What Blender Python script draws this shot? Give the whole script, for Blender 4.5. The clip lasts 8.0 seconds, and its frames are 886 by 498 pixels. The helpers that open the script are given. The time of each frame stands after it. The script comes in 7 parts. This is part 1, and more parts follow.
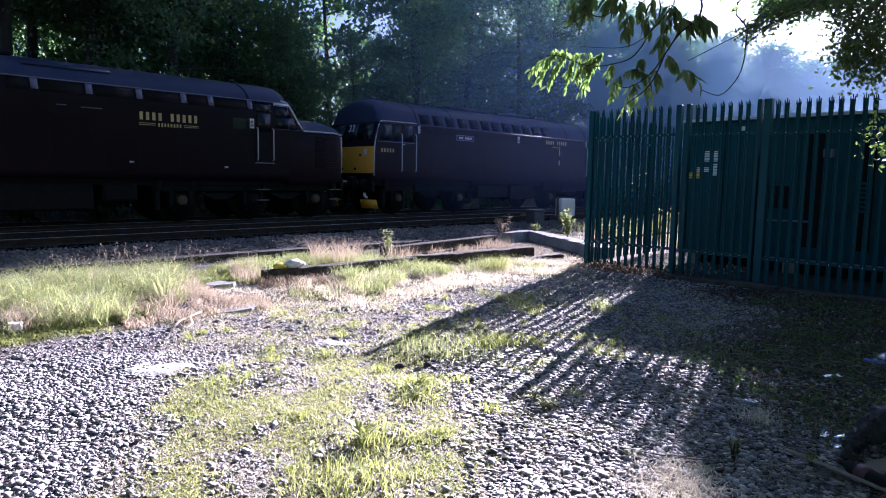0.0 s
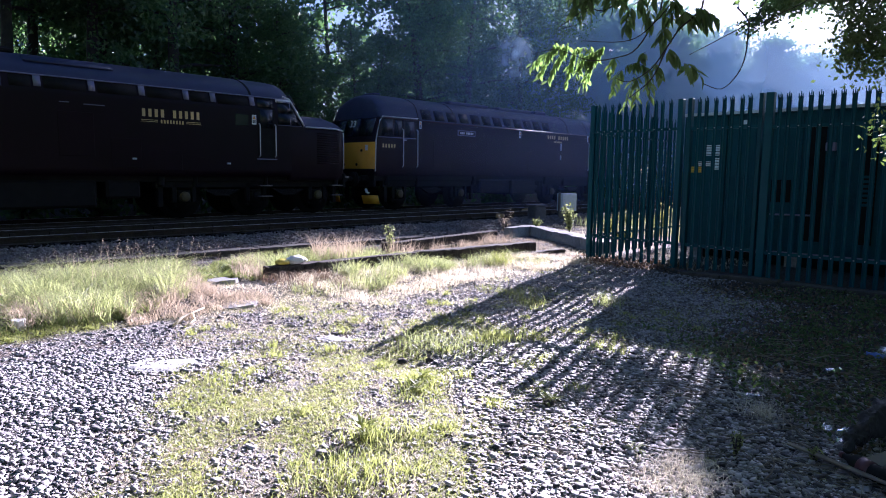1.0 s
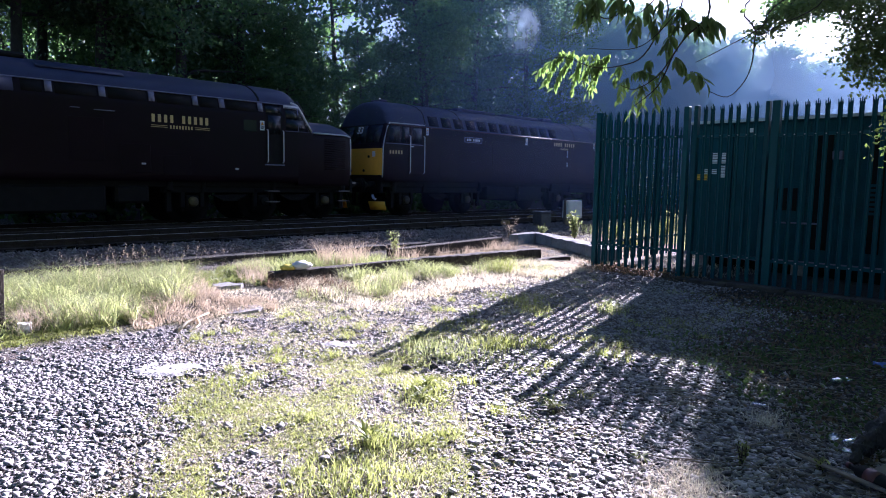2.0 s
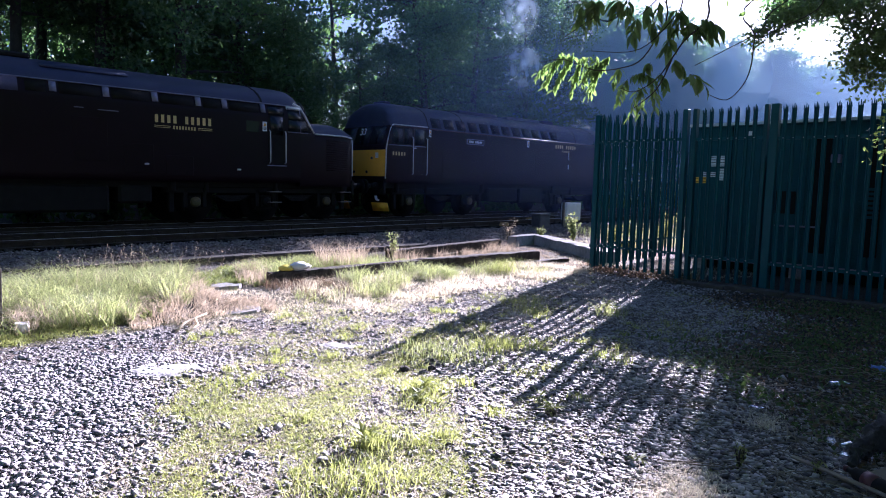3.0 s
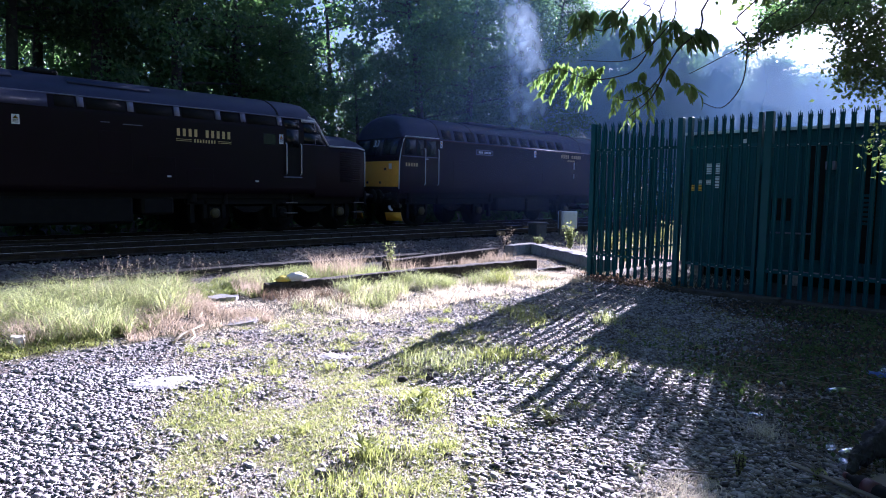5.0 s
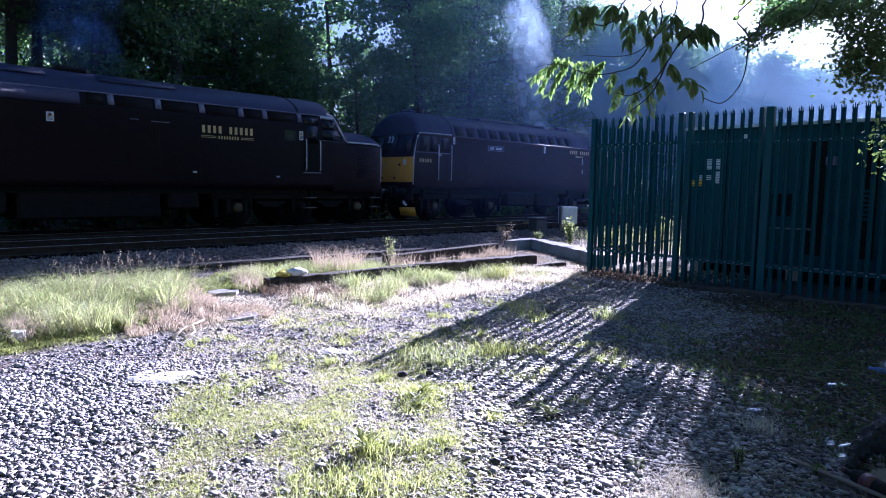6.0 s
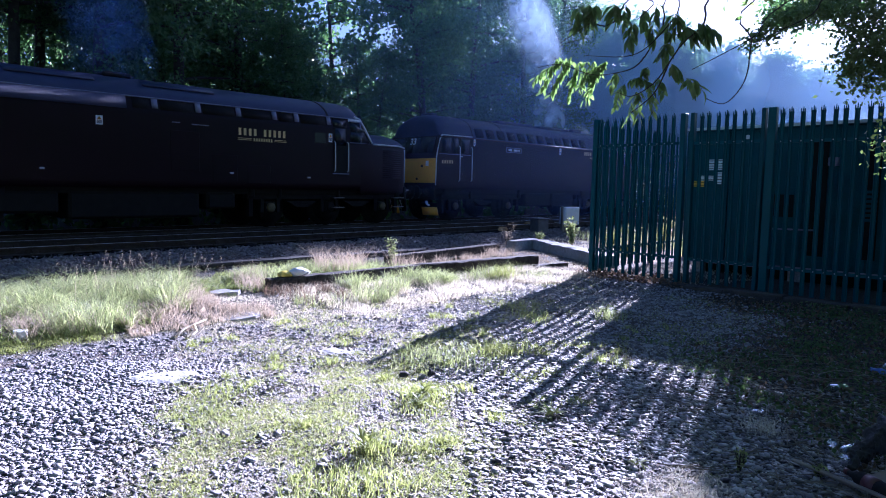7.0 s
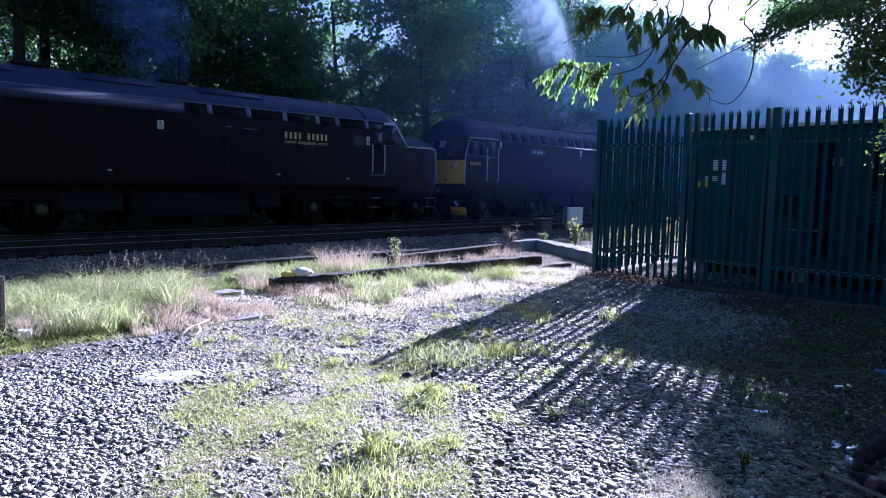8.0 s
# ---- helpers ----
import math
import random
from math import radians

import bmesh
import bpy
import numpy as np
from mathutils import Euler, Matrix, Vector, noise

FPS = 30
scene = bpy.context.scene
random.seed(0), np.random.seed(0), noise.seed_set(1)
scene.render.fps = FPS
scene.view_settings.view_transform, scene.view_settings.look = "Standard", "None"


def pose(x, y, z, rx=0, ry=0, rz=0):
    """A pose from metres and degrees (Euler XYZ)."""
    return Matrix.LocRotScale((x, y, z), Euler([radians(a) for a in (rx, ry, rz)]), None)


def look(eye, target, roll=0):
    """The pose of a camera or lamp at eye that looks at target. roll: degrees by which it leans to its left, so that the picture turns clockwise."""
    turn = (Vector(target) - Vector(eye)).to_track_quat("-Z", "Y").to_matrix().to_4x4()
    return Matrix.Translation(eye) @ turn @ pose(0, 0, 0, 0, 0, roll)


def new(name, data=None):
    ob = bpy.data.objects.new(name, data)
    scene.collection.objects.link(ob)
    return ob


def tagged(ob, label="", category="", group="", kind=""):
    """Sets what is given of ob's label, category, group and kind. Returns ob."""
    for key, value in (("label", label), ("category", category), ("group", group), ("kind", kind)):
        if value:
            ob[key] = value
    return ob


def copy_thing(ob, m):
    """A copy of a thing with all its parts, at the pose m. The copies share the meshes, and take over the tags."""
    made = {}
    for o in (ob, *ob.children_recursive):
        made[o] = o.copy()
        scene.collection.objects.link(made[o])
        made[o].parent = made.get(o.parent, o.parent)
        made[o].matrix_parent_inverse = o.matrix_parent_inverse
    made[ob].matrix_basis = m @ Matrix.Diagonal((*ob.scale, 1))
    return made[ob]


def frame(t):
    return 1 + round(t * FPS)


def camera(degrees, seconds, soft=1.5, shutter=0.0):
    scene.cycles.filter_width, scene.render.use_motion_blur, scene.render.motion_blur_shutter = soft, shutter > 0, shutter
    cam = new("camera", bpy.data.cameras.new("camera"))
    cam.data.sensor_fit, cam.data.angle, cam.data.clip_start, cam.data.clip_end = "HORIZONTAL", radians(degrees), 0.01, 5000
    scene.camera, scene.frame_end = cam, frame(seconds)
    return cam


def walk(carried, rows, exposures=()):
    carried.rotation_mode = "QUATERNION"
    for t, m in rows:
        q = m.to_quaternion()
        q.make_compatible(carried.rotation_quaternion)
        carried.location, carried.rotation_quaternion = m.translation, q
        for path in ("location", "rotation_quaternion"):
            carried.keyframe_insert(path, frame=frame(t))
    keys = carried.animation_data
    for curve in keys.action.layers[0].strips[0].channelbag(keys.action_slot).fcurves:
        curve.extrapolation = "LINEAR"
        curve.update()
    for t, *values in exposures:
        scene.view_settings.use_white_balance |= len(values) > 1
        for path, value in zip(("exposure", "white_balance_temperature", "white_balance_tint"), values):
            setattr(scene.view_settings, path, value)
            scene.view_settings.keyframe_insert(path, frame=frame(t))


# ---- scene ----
EYE, RAIL, TRACK_Y = 1.65, 0.41, 17.87
cam = camera(68.6, 8.0, 1.0)
# seconds, pitch, roll, heading: the camera is held by hand at one spot
ROWS = [
    (0.0, -6.186, 0.946, 45.264),
    (0.5, -6.532, 0.794, 44.908),
    (1.0, -6.593, 0.686, 45.118),
    (1.5, -6.179, 0.729, 44.803),
    (3.0, -5.903, 1.268, 44.787),
    (3.5, -5.939, 0.93, 45.111),
    (4.0, -5.488, 0.869, 45.032),
    (4.5, -4.939, 0.831, 45.041),
    (6.0, -5.483, 0.89, 45.035),
    (6.5, -5.493, 1.0, 45.128),
    (7.0, -5.458, 0.963, 44.883),
    (7.5, -5.8, 1.029, 44.661),
    (8.0, -5.441, 1.003, 44.59),
]
EXPOSURES = [(0.0, 3.05, 5060, 35), (4.5, 3.05, 4990, 34), (6.5, 3.0, 4600, 36), (8.0, 2.9, 4520, 35)]
walk(cam, [(t, pose(0, 0, EYE, 90 + p, 0, -h) @ pose(0, 0, 0, 0, 0, r)) for t, p, r, h in ROWS], EXPOSURES)

# ---- daylight: a low sun through the trees on the right, blue sky ----
SUN_AZ, SUN_EL = 73.0, 21.3          # degrees from +y towards +x, and above the ground
world = bpy.data.worlds.new("world")
scene.world = world
world.use_nodes = True
wn = world.node_tree.nodes
sky = wn.new("ShaderNodeTexSky")
sky.sky_type, sky.sun_disc = "NISHITA", False
sky.ozone_density, sky.dust_density, sky.air_density = 5.0, 2.2, 1.2
sky.sun_elevation, sky.sun_rotation = radians(SUN_EL), radians(SUN_AZ)
world.node_tree.links.new(sky.outputs[0], wn["Background"].inputs[0])
wn["Background"].inputs[1].default_value = 0.018
sun_data = bpy.data.lights.new("sun", "SUN")
sun_data.energy, sun_data.angle, sun_data.color = 5.0, radians(0.55), (1.0, 0.88, 0.72)
sun = new("sun", sun_data)
sun_way = Vector((math.sin(radians(SUN_AZ)) * math.cos(radians(SUN_EL)), math.cos(radians(SUN_AZ)) * math.cos(radians(SUN_EL)), math.sin(radians(SUN_EL))))
sun.matrix_basis = look(sun_way * 60, (0, 0, 0))


# ---- materials ----
def material(name, dark, light, scale=8.0, rough=0.7, metal=0.0, bump=0.3, fine=60.0, island=0.0, piece=0.0, rough_low=None, spec=0.5, translucent=None):
    """Noise at two scales between two colours, bump, and a random shade for each island or piece."""
    m = bpy.data.materials.new(name)
    m.use_nodes = True
    t = m.node_tree
    n, link = t.nodes, t.links.new
    bsdf = n["Principled BSDF"]
    co = n.new("ShaderNodeTexCoord")
    big, small = n.new("ShaderNodeTexNoise"), n.new("ShaderNodeTexNoise")
    for node, s, d in ((big, scale, 4.0), (small, fine, 3.0)):
        node.inputs["Scale"].default_value, node.inputs["Detail"].default_value = s, d
        link(co.outputs["Object"], node.inputs["Vector"])
    mean = n.new("ShaderNodeMath")
    mean.operation = "MULTIPLY_ADD"
    link(small.outputs[0], mean.inputs[0])
    mean.inputs[1].default_value = 0.5
    half = n.new("ShaderNodeMath")
    half.operation = "MULTIPLY"
    link(big.outputs[0], half.inputs[0])
    half.inputs[1].default_value = 0.5
    link(half.outputs[0], mean.inputs[2])
    value = mean.outputs[0]
    if island or piece:
        source = n.new("ShaderNodeNewGeometry").outputs["Random Per Island"] if island else n.new("ShaderNodeObjectInfo").outputs["Random"]
        mix = n.new("ShaderNodeMix")
        mix.inputs[0].default_value = island or piece
        link(value, mix.inputs[2])
        link(source, mix.inputs[3])
        value = mix.outputs[0]
    ramp = n.new("ShaderNodeValToRGB")
    ramp.color_ramp.elements[0].position, ramp.color_ramp.elements[1].position = (0.1, 0.9) if (island or piece) else (0.32, 0.68)
    ramp.color_ramp.elements[0].color, ramp.color_ramp.elements[1].color = (*dark, 1), (*light, 1)
    link(value, ramp.inputs[0])
    link(ramp.outputs[0], bsdf.inputs["Base Color"])
    bsdf.inputs["Metallic"].default_value = metal
    bsdf.inputs["Specular IOR Level"].default_value = spec
    if rough_low is None:
        bsdf.inputs["Roughness"].default_value = rough
    else:
        ranged = n.new("ShaderNodeMapRange")
        ranged.inputs["To Min"].default_value, ranged.inputs["To Max"].default_value = rough_low, rough
        link(big.outputs[0], ranged.inputs[0])
        link(ranged.outputs[0], bsdf.inputs["Roughness"])
    if bump:
        b = n.new("ShaderNodeBump")
        b.inputs["Strength"].default_value, b.inputs["Distance"].default_value = bump, 0.3 / fine
        link(small.outputs[0], b.inputs["Height"])
        link(b.outputs[0], bsdf.inputs["Normal"])
    if translucent:
        tr, add = n.new("ShaderNodeBsdfTranslucent"), n.new("ShaderNodeMixShader")
        tint = n.new("ShaderNodeMix")
        tint.data_type, tint.blend_type = "RGBA", "MULTIPLY"
        tint.inputs[0].default_value = 1.0
        link(ramp.outputs[0], tint.inputs[6])
        tint.inputs[7].default_value = (*translucent, 1)
        link(tint.outputs[2], tr.inputs[0])
        add.inputs[0].default_value = 0.5
        link(bsdf.outputs[0], add.inputs[1])
        link(tr.outputs[0], add.inputs[2])
        link(add.outputs[0], n["Material Output"].inputs[0])
    return m


def glass_material(name, colour, rough=0.16):
    m = material(name, colour, tuple(c * 1.5 for c in colour), 2.0, rough * 2, 0.0, 0.0, 20.0, rough_low=rough, spec=0.32)
    return m


M = {
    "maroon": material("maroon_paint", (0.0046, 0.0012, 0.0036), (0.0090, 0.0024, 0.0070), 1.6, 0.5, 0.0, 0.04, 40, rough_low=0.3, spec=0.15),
    "roof": material("roof_grey", (0.017, 0.021, 0.048), (0.036, 0.042, 0.086), 2.5, 0.65, 0.0, 0.1, 40, rough_low=0.45, spec=0.3),
    "under": material("underframe_black", (0.004, 0.004, 0.0045), (0.013, 0.012, 0.011), 5, 0.8, 0.0, 0.3, 50, spec=0.2),
    "axle": material("axlebox_yellow", (0.025, 0.02, 0.006), (0.11, 0.08, 0.02), 14, 0.6, 0.0, 0.2, 60),
    "steel": material("worn_steel", (0.10, 0.09, 0.085), (0.25, 0.24, 0.23), 12, 0.4, 0.9, 0.15, 80),
    "rail": material("rail_steel", (0.03, 0.022, 0.017), (0.07, 0.055, 0.045), 7, 0.7, 0.2, 0.2, 70, spec=0.15),
    "railtop": material("rail_head", (0.42, 0.38, 0.36), (0.68, 0.64, 0.62), 9, 0.45, 0.75, 0.05, 80),
    "yellow": material("warning_yellow", (0.74, 0.36, 0.016), (0.88, 0.47, 0.03), 5, 0.5, 0.0, 0.1, 50),
    "lemon": material("lemon_plastic", (0.62, 0.48, 0.06), (0.8, 0.66, 0.12), 14, 0.4, 0.0, 0.2, 60),
    "pale": material("pale_paint", (0.45, 0.45, 0.47), (0.7, 0.7, 0.72), 8, 0.5, 0.0, 0.1, 60),
    "bracket": material("bracket_paint", (0.11, 0.11, 0.17), (0.20, 0.20, 0.28), 8, 0.5, 0.0, 0.1, 60),
    "gold": material("gold_lettering", (0.5, 0.36, 0.13), (0.66, 0.5, 0.22), 12, 0.5, 0.0, 0.05, 60),
    "red": material("red_line", (0.05, 0.012, 0.016), (0.09, 0.02, 0.024), 12, 0.5, 0.0, 0.05, 60),
    "white": material("white_plate", (0.6, 0.6, 0.6), (0.8, 0.8, 0.8), 12, 0.5, 0.0, 0.05, 60),
    "grimy": material("grimy_glass", (0.008, 0.009, 0.016), (0.02, 0.021, 0.034), 3, 0.85, 0.0, 0.1, 30, rough_low=0.65, spec=0.12),
    # oily track stones, with the track's shade in their colour
    "track_stone": material("oily_shaded_ballast", (0.005, 0.0045, 0.0045), (0.024, 0.021, 0.02), 9, 0.85, 0.0, 0.4, 70, island=0.7, spec=0.12),
    "glass": glass_material("cab_glass", (0.006, 0.009, 0.011)),
    "green": material("fence_green", (0.0032, 0.046, 0.062), (0.0085, 0.087, 0.114), 6, 0.5, 0.0, 0.08, 60, piece=0.35, spec=0.2),
    "hut": material("hut_green", (0.003, 0.038, 0.050), (0.007, 0.070, 0.090), 3, 0.55, 0.0, 0.08, 40, spec=0.2),
    "trim": material("roof_trim_metal", (0.35, 0.38, 0.4), (0.55, 0.58, 0.6), 6, 0.45, 0.3, 0.05, 40),
    "concrete": material("concrete", (0.15, 0.145, 0.14), (0.44, 0.42, 0.42), 4, 0.9, 0.0, 0.9, 35),
    "old_concrete": material("dark_concrete", (0.02, 0.018, 0.016), (0.085, 0.075, 0.065), 5, 0.9, 0.0, 0.5, 60),
    "timber": material("tarred_timber", (0.014, 0.011, 0.010), (0.11, 0.094, 0.08), 9, 0.9, 0.0, 1.0, 38, spec=0.2),
    # sleepers toned near black along with the shaded track bed
    "sleeper": material("dark_sleeper", (0.004, 0.0035, 0.003), (0.011, 0.010, 0.009), 6, 0.9, 0.0, 0.5, 40, spec=0.08),
    "log": material("wet_log_bark", (0.006, 0.005, 0.004), (0.03, 0.025, 0.02), 9, 0.7, 0.0, 0.9, 35),
    "bark": material("bark", (0.014, 0.012, 0.010), (0.05, 0.042, 0.034), 5, 0.9, 0.0, 0.8, 30),
    "twig": material("twig_bark", (0.02, 0.016, 0.012), (0.05, 0.04, 0.03), 20, 0.85, 0.0, 0.5, 90),
    "leaf": material("wood_leaves", (0.026, 0.062, 0.038), (0.12, 0.18, 0.09), 0.6, 0.27, 0.0, 0.0, 6, island=0.55, translucent=(1.6, 1.9, 0.95)),
    "nearleaf": material("near_leaves", (0.05, 0.088, 0.028), (0.13, 0.18, 0.065), 6, 0.4, 0.0, 0.1, 60, island=0.6, translucent=(2.0, 2.1, 1.3)),
    "grass": material("long_grass", (0.055, 0.085, 0.028), (0.62, 0.66, 0.34), 1.2, 0.55, 0.0, 0.0, 10, island=0.6, translucent=(1.2, 1.2, 0.9)),
    "lawn": material("low_grass", (0.08, 0.105, 0.03), (0.46, 0.47, 0.20), 1.2, 0.55, 0.0, 0.0, 10, island=0.6, translucent=(1.2, 1.25, 0.8)),
    "dry": material("dry_grass", (0.24, 0.205, 0.165), (0.60, 0.53, 0.445), 1.2, 0.7, 0.0, 0.0, 10, island=0.6, translucent=(1.2, 1.1, 0.9)),
    "stone": material("gravel_stones", (0.07, 0.064, 0.069), (0.42, 0.39, 0.39), 9, 0.72, 0.0, 0.4, 70, island=0.75, spec=0.35),
    "pebble": material("trodden_pebbles", (0.020, 0.018, 0.019), (0.46, 0.42, 0.405), 9, 0.7, 0.0, 0.4, 70, island=0.85, spec=0.3),
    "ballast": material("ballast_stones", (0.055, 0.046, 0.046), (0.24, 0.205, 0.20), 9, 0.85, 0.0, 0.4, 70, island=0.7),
    "ivy": material("ground_ivy", (0.03, 0.055, 0.028), (0.15, 0.20, 0.09), 3, 0.5, 0.0, 0.0, 10, island=0.6, translucent=(1.2, 1.4, 0.7)),
    "plastic": material("clear_litter", (0.5, 0.55, 0.6), (0.75, 0.8, 0.85), 20, 0.25, 0.0, 0.2, 60),
    "case": material("dark_grey_case", (0.035, 0.036, 0.045), (0.09, 0.09, 0.11), 6, 0.6, 0.0, 0.2, 50),
    "litter": material("dead_leaf_litter", (0.03, 0.022, 0.015), (0.30, 0.23, 0.16), 6, 0.75, 0.0, 0.1, 50, island=0.7, translucent=(1, 0.9, 0.8)),
    "weed": material("verge_weeds", (0.03, 0.042, 0.015), (0.42, 0.46, 0.22), 1.2, 0.5, 0.0, 0.0, 10, island=0.7, translucent=(1.1, 1.2, 0.7)),
    "bleached": material("bleached_straw", (0.42, 0.38, 0.31), (0.82, 0.77, 0.64), 1.2, 0.7, 0.0, 0.0, 10, island=0.6, translucent=(1.2, 1.15, 0.95)),
    "faded": material("faded_yellow", (0.16, 0.10, 0.04), (0.36, 0.24, 0.09), 9, 0.8, 0.0, 0.2, 50),
    "straw": material("dead_stems", (0.12, 0.10, 0.075), (0.46, 0.39, 0.30), 3, 0.7, 0.0, 0.1, 40, island=0.7, translucent=(1, 1, 1)),
    "blue": material("blue_litter", (0.05, 0.09, 0.3), (0.12, 0.2, 0.5), 20, 0.35, 0.0, 0.2, 60),
}


def smoke_material(name, colour, density, ragged=0.25, through_light=0.12):
    """Thin smoke: a see-through shell that is densest in its middle and torn by noise."""
    m = bpy.data.materials.new(name)
    m.use_nodes = True
    t = m.node_tree
    n, link = t.nodes, t.links.new
    n.remove(n["Principled BSDF"])
    co, axes, cloud = n.new("ShaderNodeTexCoord"), n.new("ShaderNodeSeparateXYZ"), n.new("ShaderNodeTexNoise")
    link(co.outputs["Object"], axes.inputs[0])
    cloud.inputs["Scale"].default_value, cloud.inputs["Detail"].default_value = 1.7, 4.0
    link(co.outputs["Object"], cloud.inputs["Vector"])

    def math_node(kind, a, b):
        node = n.new("ShaderNodeMath")
        node.operation = kind
        for socket, value in zip(node.inputs, (a, b)):
            if hasattr(value, "links"):
                link(value, socket)
            else:
                socket.default_value = value
        return node.outputs[0]

    deep = math_node("POWER", math_node("ABSOLUTE", axes.outputs[1], 0.0), 2.2)
    torn = n.new("ShaderNodeMapRange")
    torn.inputs["From Min"].default_value, torn.inputs["From Max"].default_value = 0.36, 0.62
    torn.inputs["To Min"].default_value = ragged
    link(cloud.outputs[0], torn.inputs[0])
    dense = math_node("MULTIPLY", math_node("MULTIPLY", deep, torn.outputs[0]), density)
    clear, near, far, lit, mix = n.new("ShaderNodeBsdfTransparent"), n.new("ShaderNodeBsdfDiffuse"), n.new("ShaderNodeBsdfTranslucent"), n.new("ShaderNodeMixShader"), n.new("ShaderNodeMixShader")
    near.inputs[0].default_value = far.inputs[0].default_value = (*colour, 1)
    lit.inputs[0].default_value = through_light
    link(near.outputs[0], lit.inputs[1])
    link(far.outputs[0], lit.inputs[2])
    link(dense, mix.inputs[0])
    link(clear.outputs[0], mix.inputs[1])
    link(lit.outputs[0], mix.inputs[2])
    link(mix.outputs[0], n["Material Output"].inputs[0])
    return m


M["plastic"].node_tree.nodes["Principled BSDF"].inputs["Transmission Weight"].default_value = 0.85
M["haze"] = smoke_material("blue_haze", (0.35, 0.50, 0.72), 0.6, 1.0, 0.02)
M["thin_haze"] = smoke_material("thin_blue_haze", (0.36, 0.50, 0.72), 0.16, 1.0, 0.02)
# paler haze copy: the glow towards the sun is in its colour
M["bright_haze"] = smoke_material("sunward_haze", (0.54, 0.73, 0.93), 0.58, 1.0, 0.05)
# added veil that lightens the flat loco as sun glare would
M["veil"] = smoke_material("glare_veil", (0.34, 0.42, 0.80), 0.19, 1.0, 0.02)
M["smoke"] = smoke_material("exhaust_smoke", (0.74, 0.86, 0.98), 0.75)
M["dark_smoke"] = smoke_material("dark_exhaust_smoke", (0.11, 0.20, 0.50), 0.55)


def ground_material():
    """Grey grit with brown soil and patches of moss, and old litter under the wood."""
    m = bpy.data.materials.new("grit_ground")
    m.use_nodes = True
    t = m.node_tree
    n, link = t.nodes, t.links.new
    bsdf = n["Principled BSDF"]
    co = n.new("ShaderNodeTexCoord")

    def noise_node(scale, detail=5.0):
        node = n.new("ShaderNodeTexNoise")
        node.inputs["Scale"].default_value, node.inputs["Detail"].default_value = scale, detail
        link(co.outputs["Object"], node.inputs["Vector"])
        return node

    def ramp(source, stops):
        node = n.new("ShaderNodeValToRGB")
        node.color_ramp.elements[0].position, node.color_ramp.elements[0].color = stops[0][0], (*stops[0][1], 1)
        node.color_ramp.elements[1].position, node.color_ramp.elements[1].color = stops[1][0], (*stops[1][1], 1)
        link(source, node.inputs[0])
        return node

    cells = n.new("ShaderNodeTexVoronoi")
    cells.inputs["Scale"].default_value = 58
    link(co.outputs["Object"], cells.inputs["Vector"])
    grit = ramp(cells.outputs["Color"], ((0.15, (0.04, 0.036, 0.033)), (0.85, (0.26, 0.235, 0.22))))
    soil = ramp(noise_node(26).outputs[0], ((0.38, (0.03, 0.022, 0.017)), (0.66, (0.16, 0.122, 0.098))))
    moss = ramp(noise_node(45).outputs[0], ((0.40, (0.03, 0.028, 0.01)), (0.64, (0.19, 0.175, 0.07))))
    first = n.new("ShaderNodeMix")
    first.data_type = "RGBA"
    link(ramp(noise_node(1.7).outputs[0], ((0.42, (0, 0, 0)), (0.56, (1, 1, 1)))).outputs[0], first.inputs[0])
    link(grit.outputs[0], first.inputs[6])
    link(soil.outputs[0], first.inputs[7])
    second = n.new("ShaderNodeMix")
    second.data_type = "RGBA"
    attribute = n.new("ShaderNodeAttribute")
    attribute.attribute_name = "moss"
    times_ = n.new("ShaderNodeMath")
    times_.operation = "MULTIPLY"
    link(attribute.outputs["Fac"], times_.inputs[0])
    link(ramp(noise_node(3.5, 7.0).outputs[0], ((0.33, (0, 0, 0)), (0.5, (1, 1, 1)))).outputs[0], times_.inputs[1])
    link(times_.outputs[0], second.inputs[0])
    link(first.outputs[2], second.inputs[6])
    link(moss.outputs[0], second.inputs[7])
    # third mix: dark earth, which also carries shade put into the colour
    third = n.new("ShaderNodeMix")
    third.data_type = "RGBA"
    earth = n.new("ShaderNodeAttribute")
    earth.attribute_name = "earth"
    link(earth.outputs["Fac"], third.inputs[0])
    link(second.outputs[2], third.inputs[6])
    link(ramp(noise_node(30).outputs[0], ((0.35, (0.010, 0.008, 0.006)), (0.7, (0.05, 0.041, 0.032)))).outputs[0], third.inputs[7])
    link(third.outputs[2], bsdf.inputs["Base Color"])
    bsdf.inputs["Roughness"].default_value = 0.92
    b = n.new("ShaderNodeBump")
    b.inputs["Strength"].default_value, b.inputs["Distance"].default_value = 1.0, 0.045
    link(noise_node(55, 8.0).outputs[0], b.inputs["Height"])
    link(b.outputs[0], bsdf.inputs["Normal"])
    return m


M["ground"] = ground_material()


# ---- shaping helpers ----
def part(name, bm, mat, parent=None, label="", sharp=35.0):
    """One mesh object from a bmesh, under a thing or a part."""
    for f in bm.faces:
        f.smooth = True
    for e in bm.edges:
        if len(e.link_faces) == 2 and e.calc_face_angle(3.0) > radians(sharp):
            e.smooth = False
    me = bpy.data.meshes.new(name)
    bm.to_mesh(me)
    bm.free()
    me.materials.append(M[mat])
    ob = new(name, me)
    ob.parent = parent
    if label:
        ob["label"] = label
    return ob


def thing(name, label, category, m=None, group="", kind=""):
    ob = tagged(new(name), label, category, group, kind)
    ob.matrix_basis = m or Matrix()
    return ob


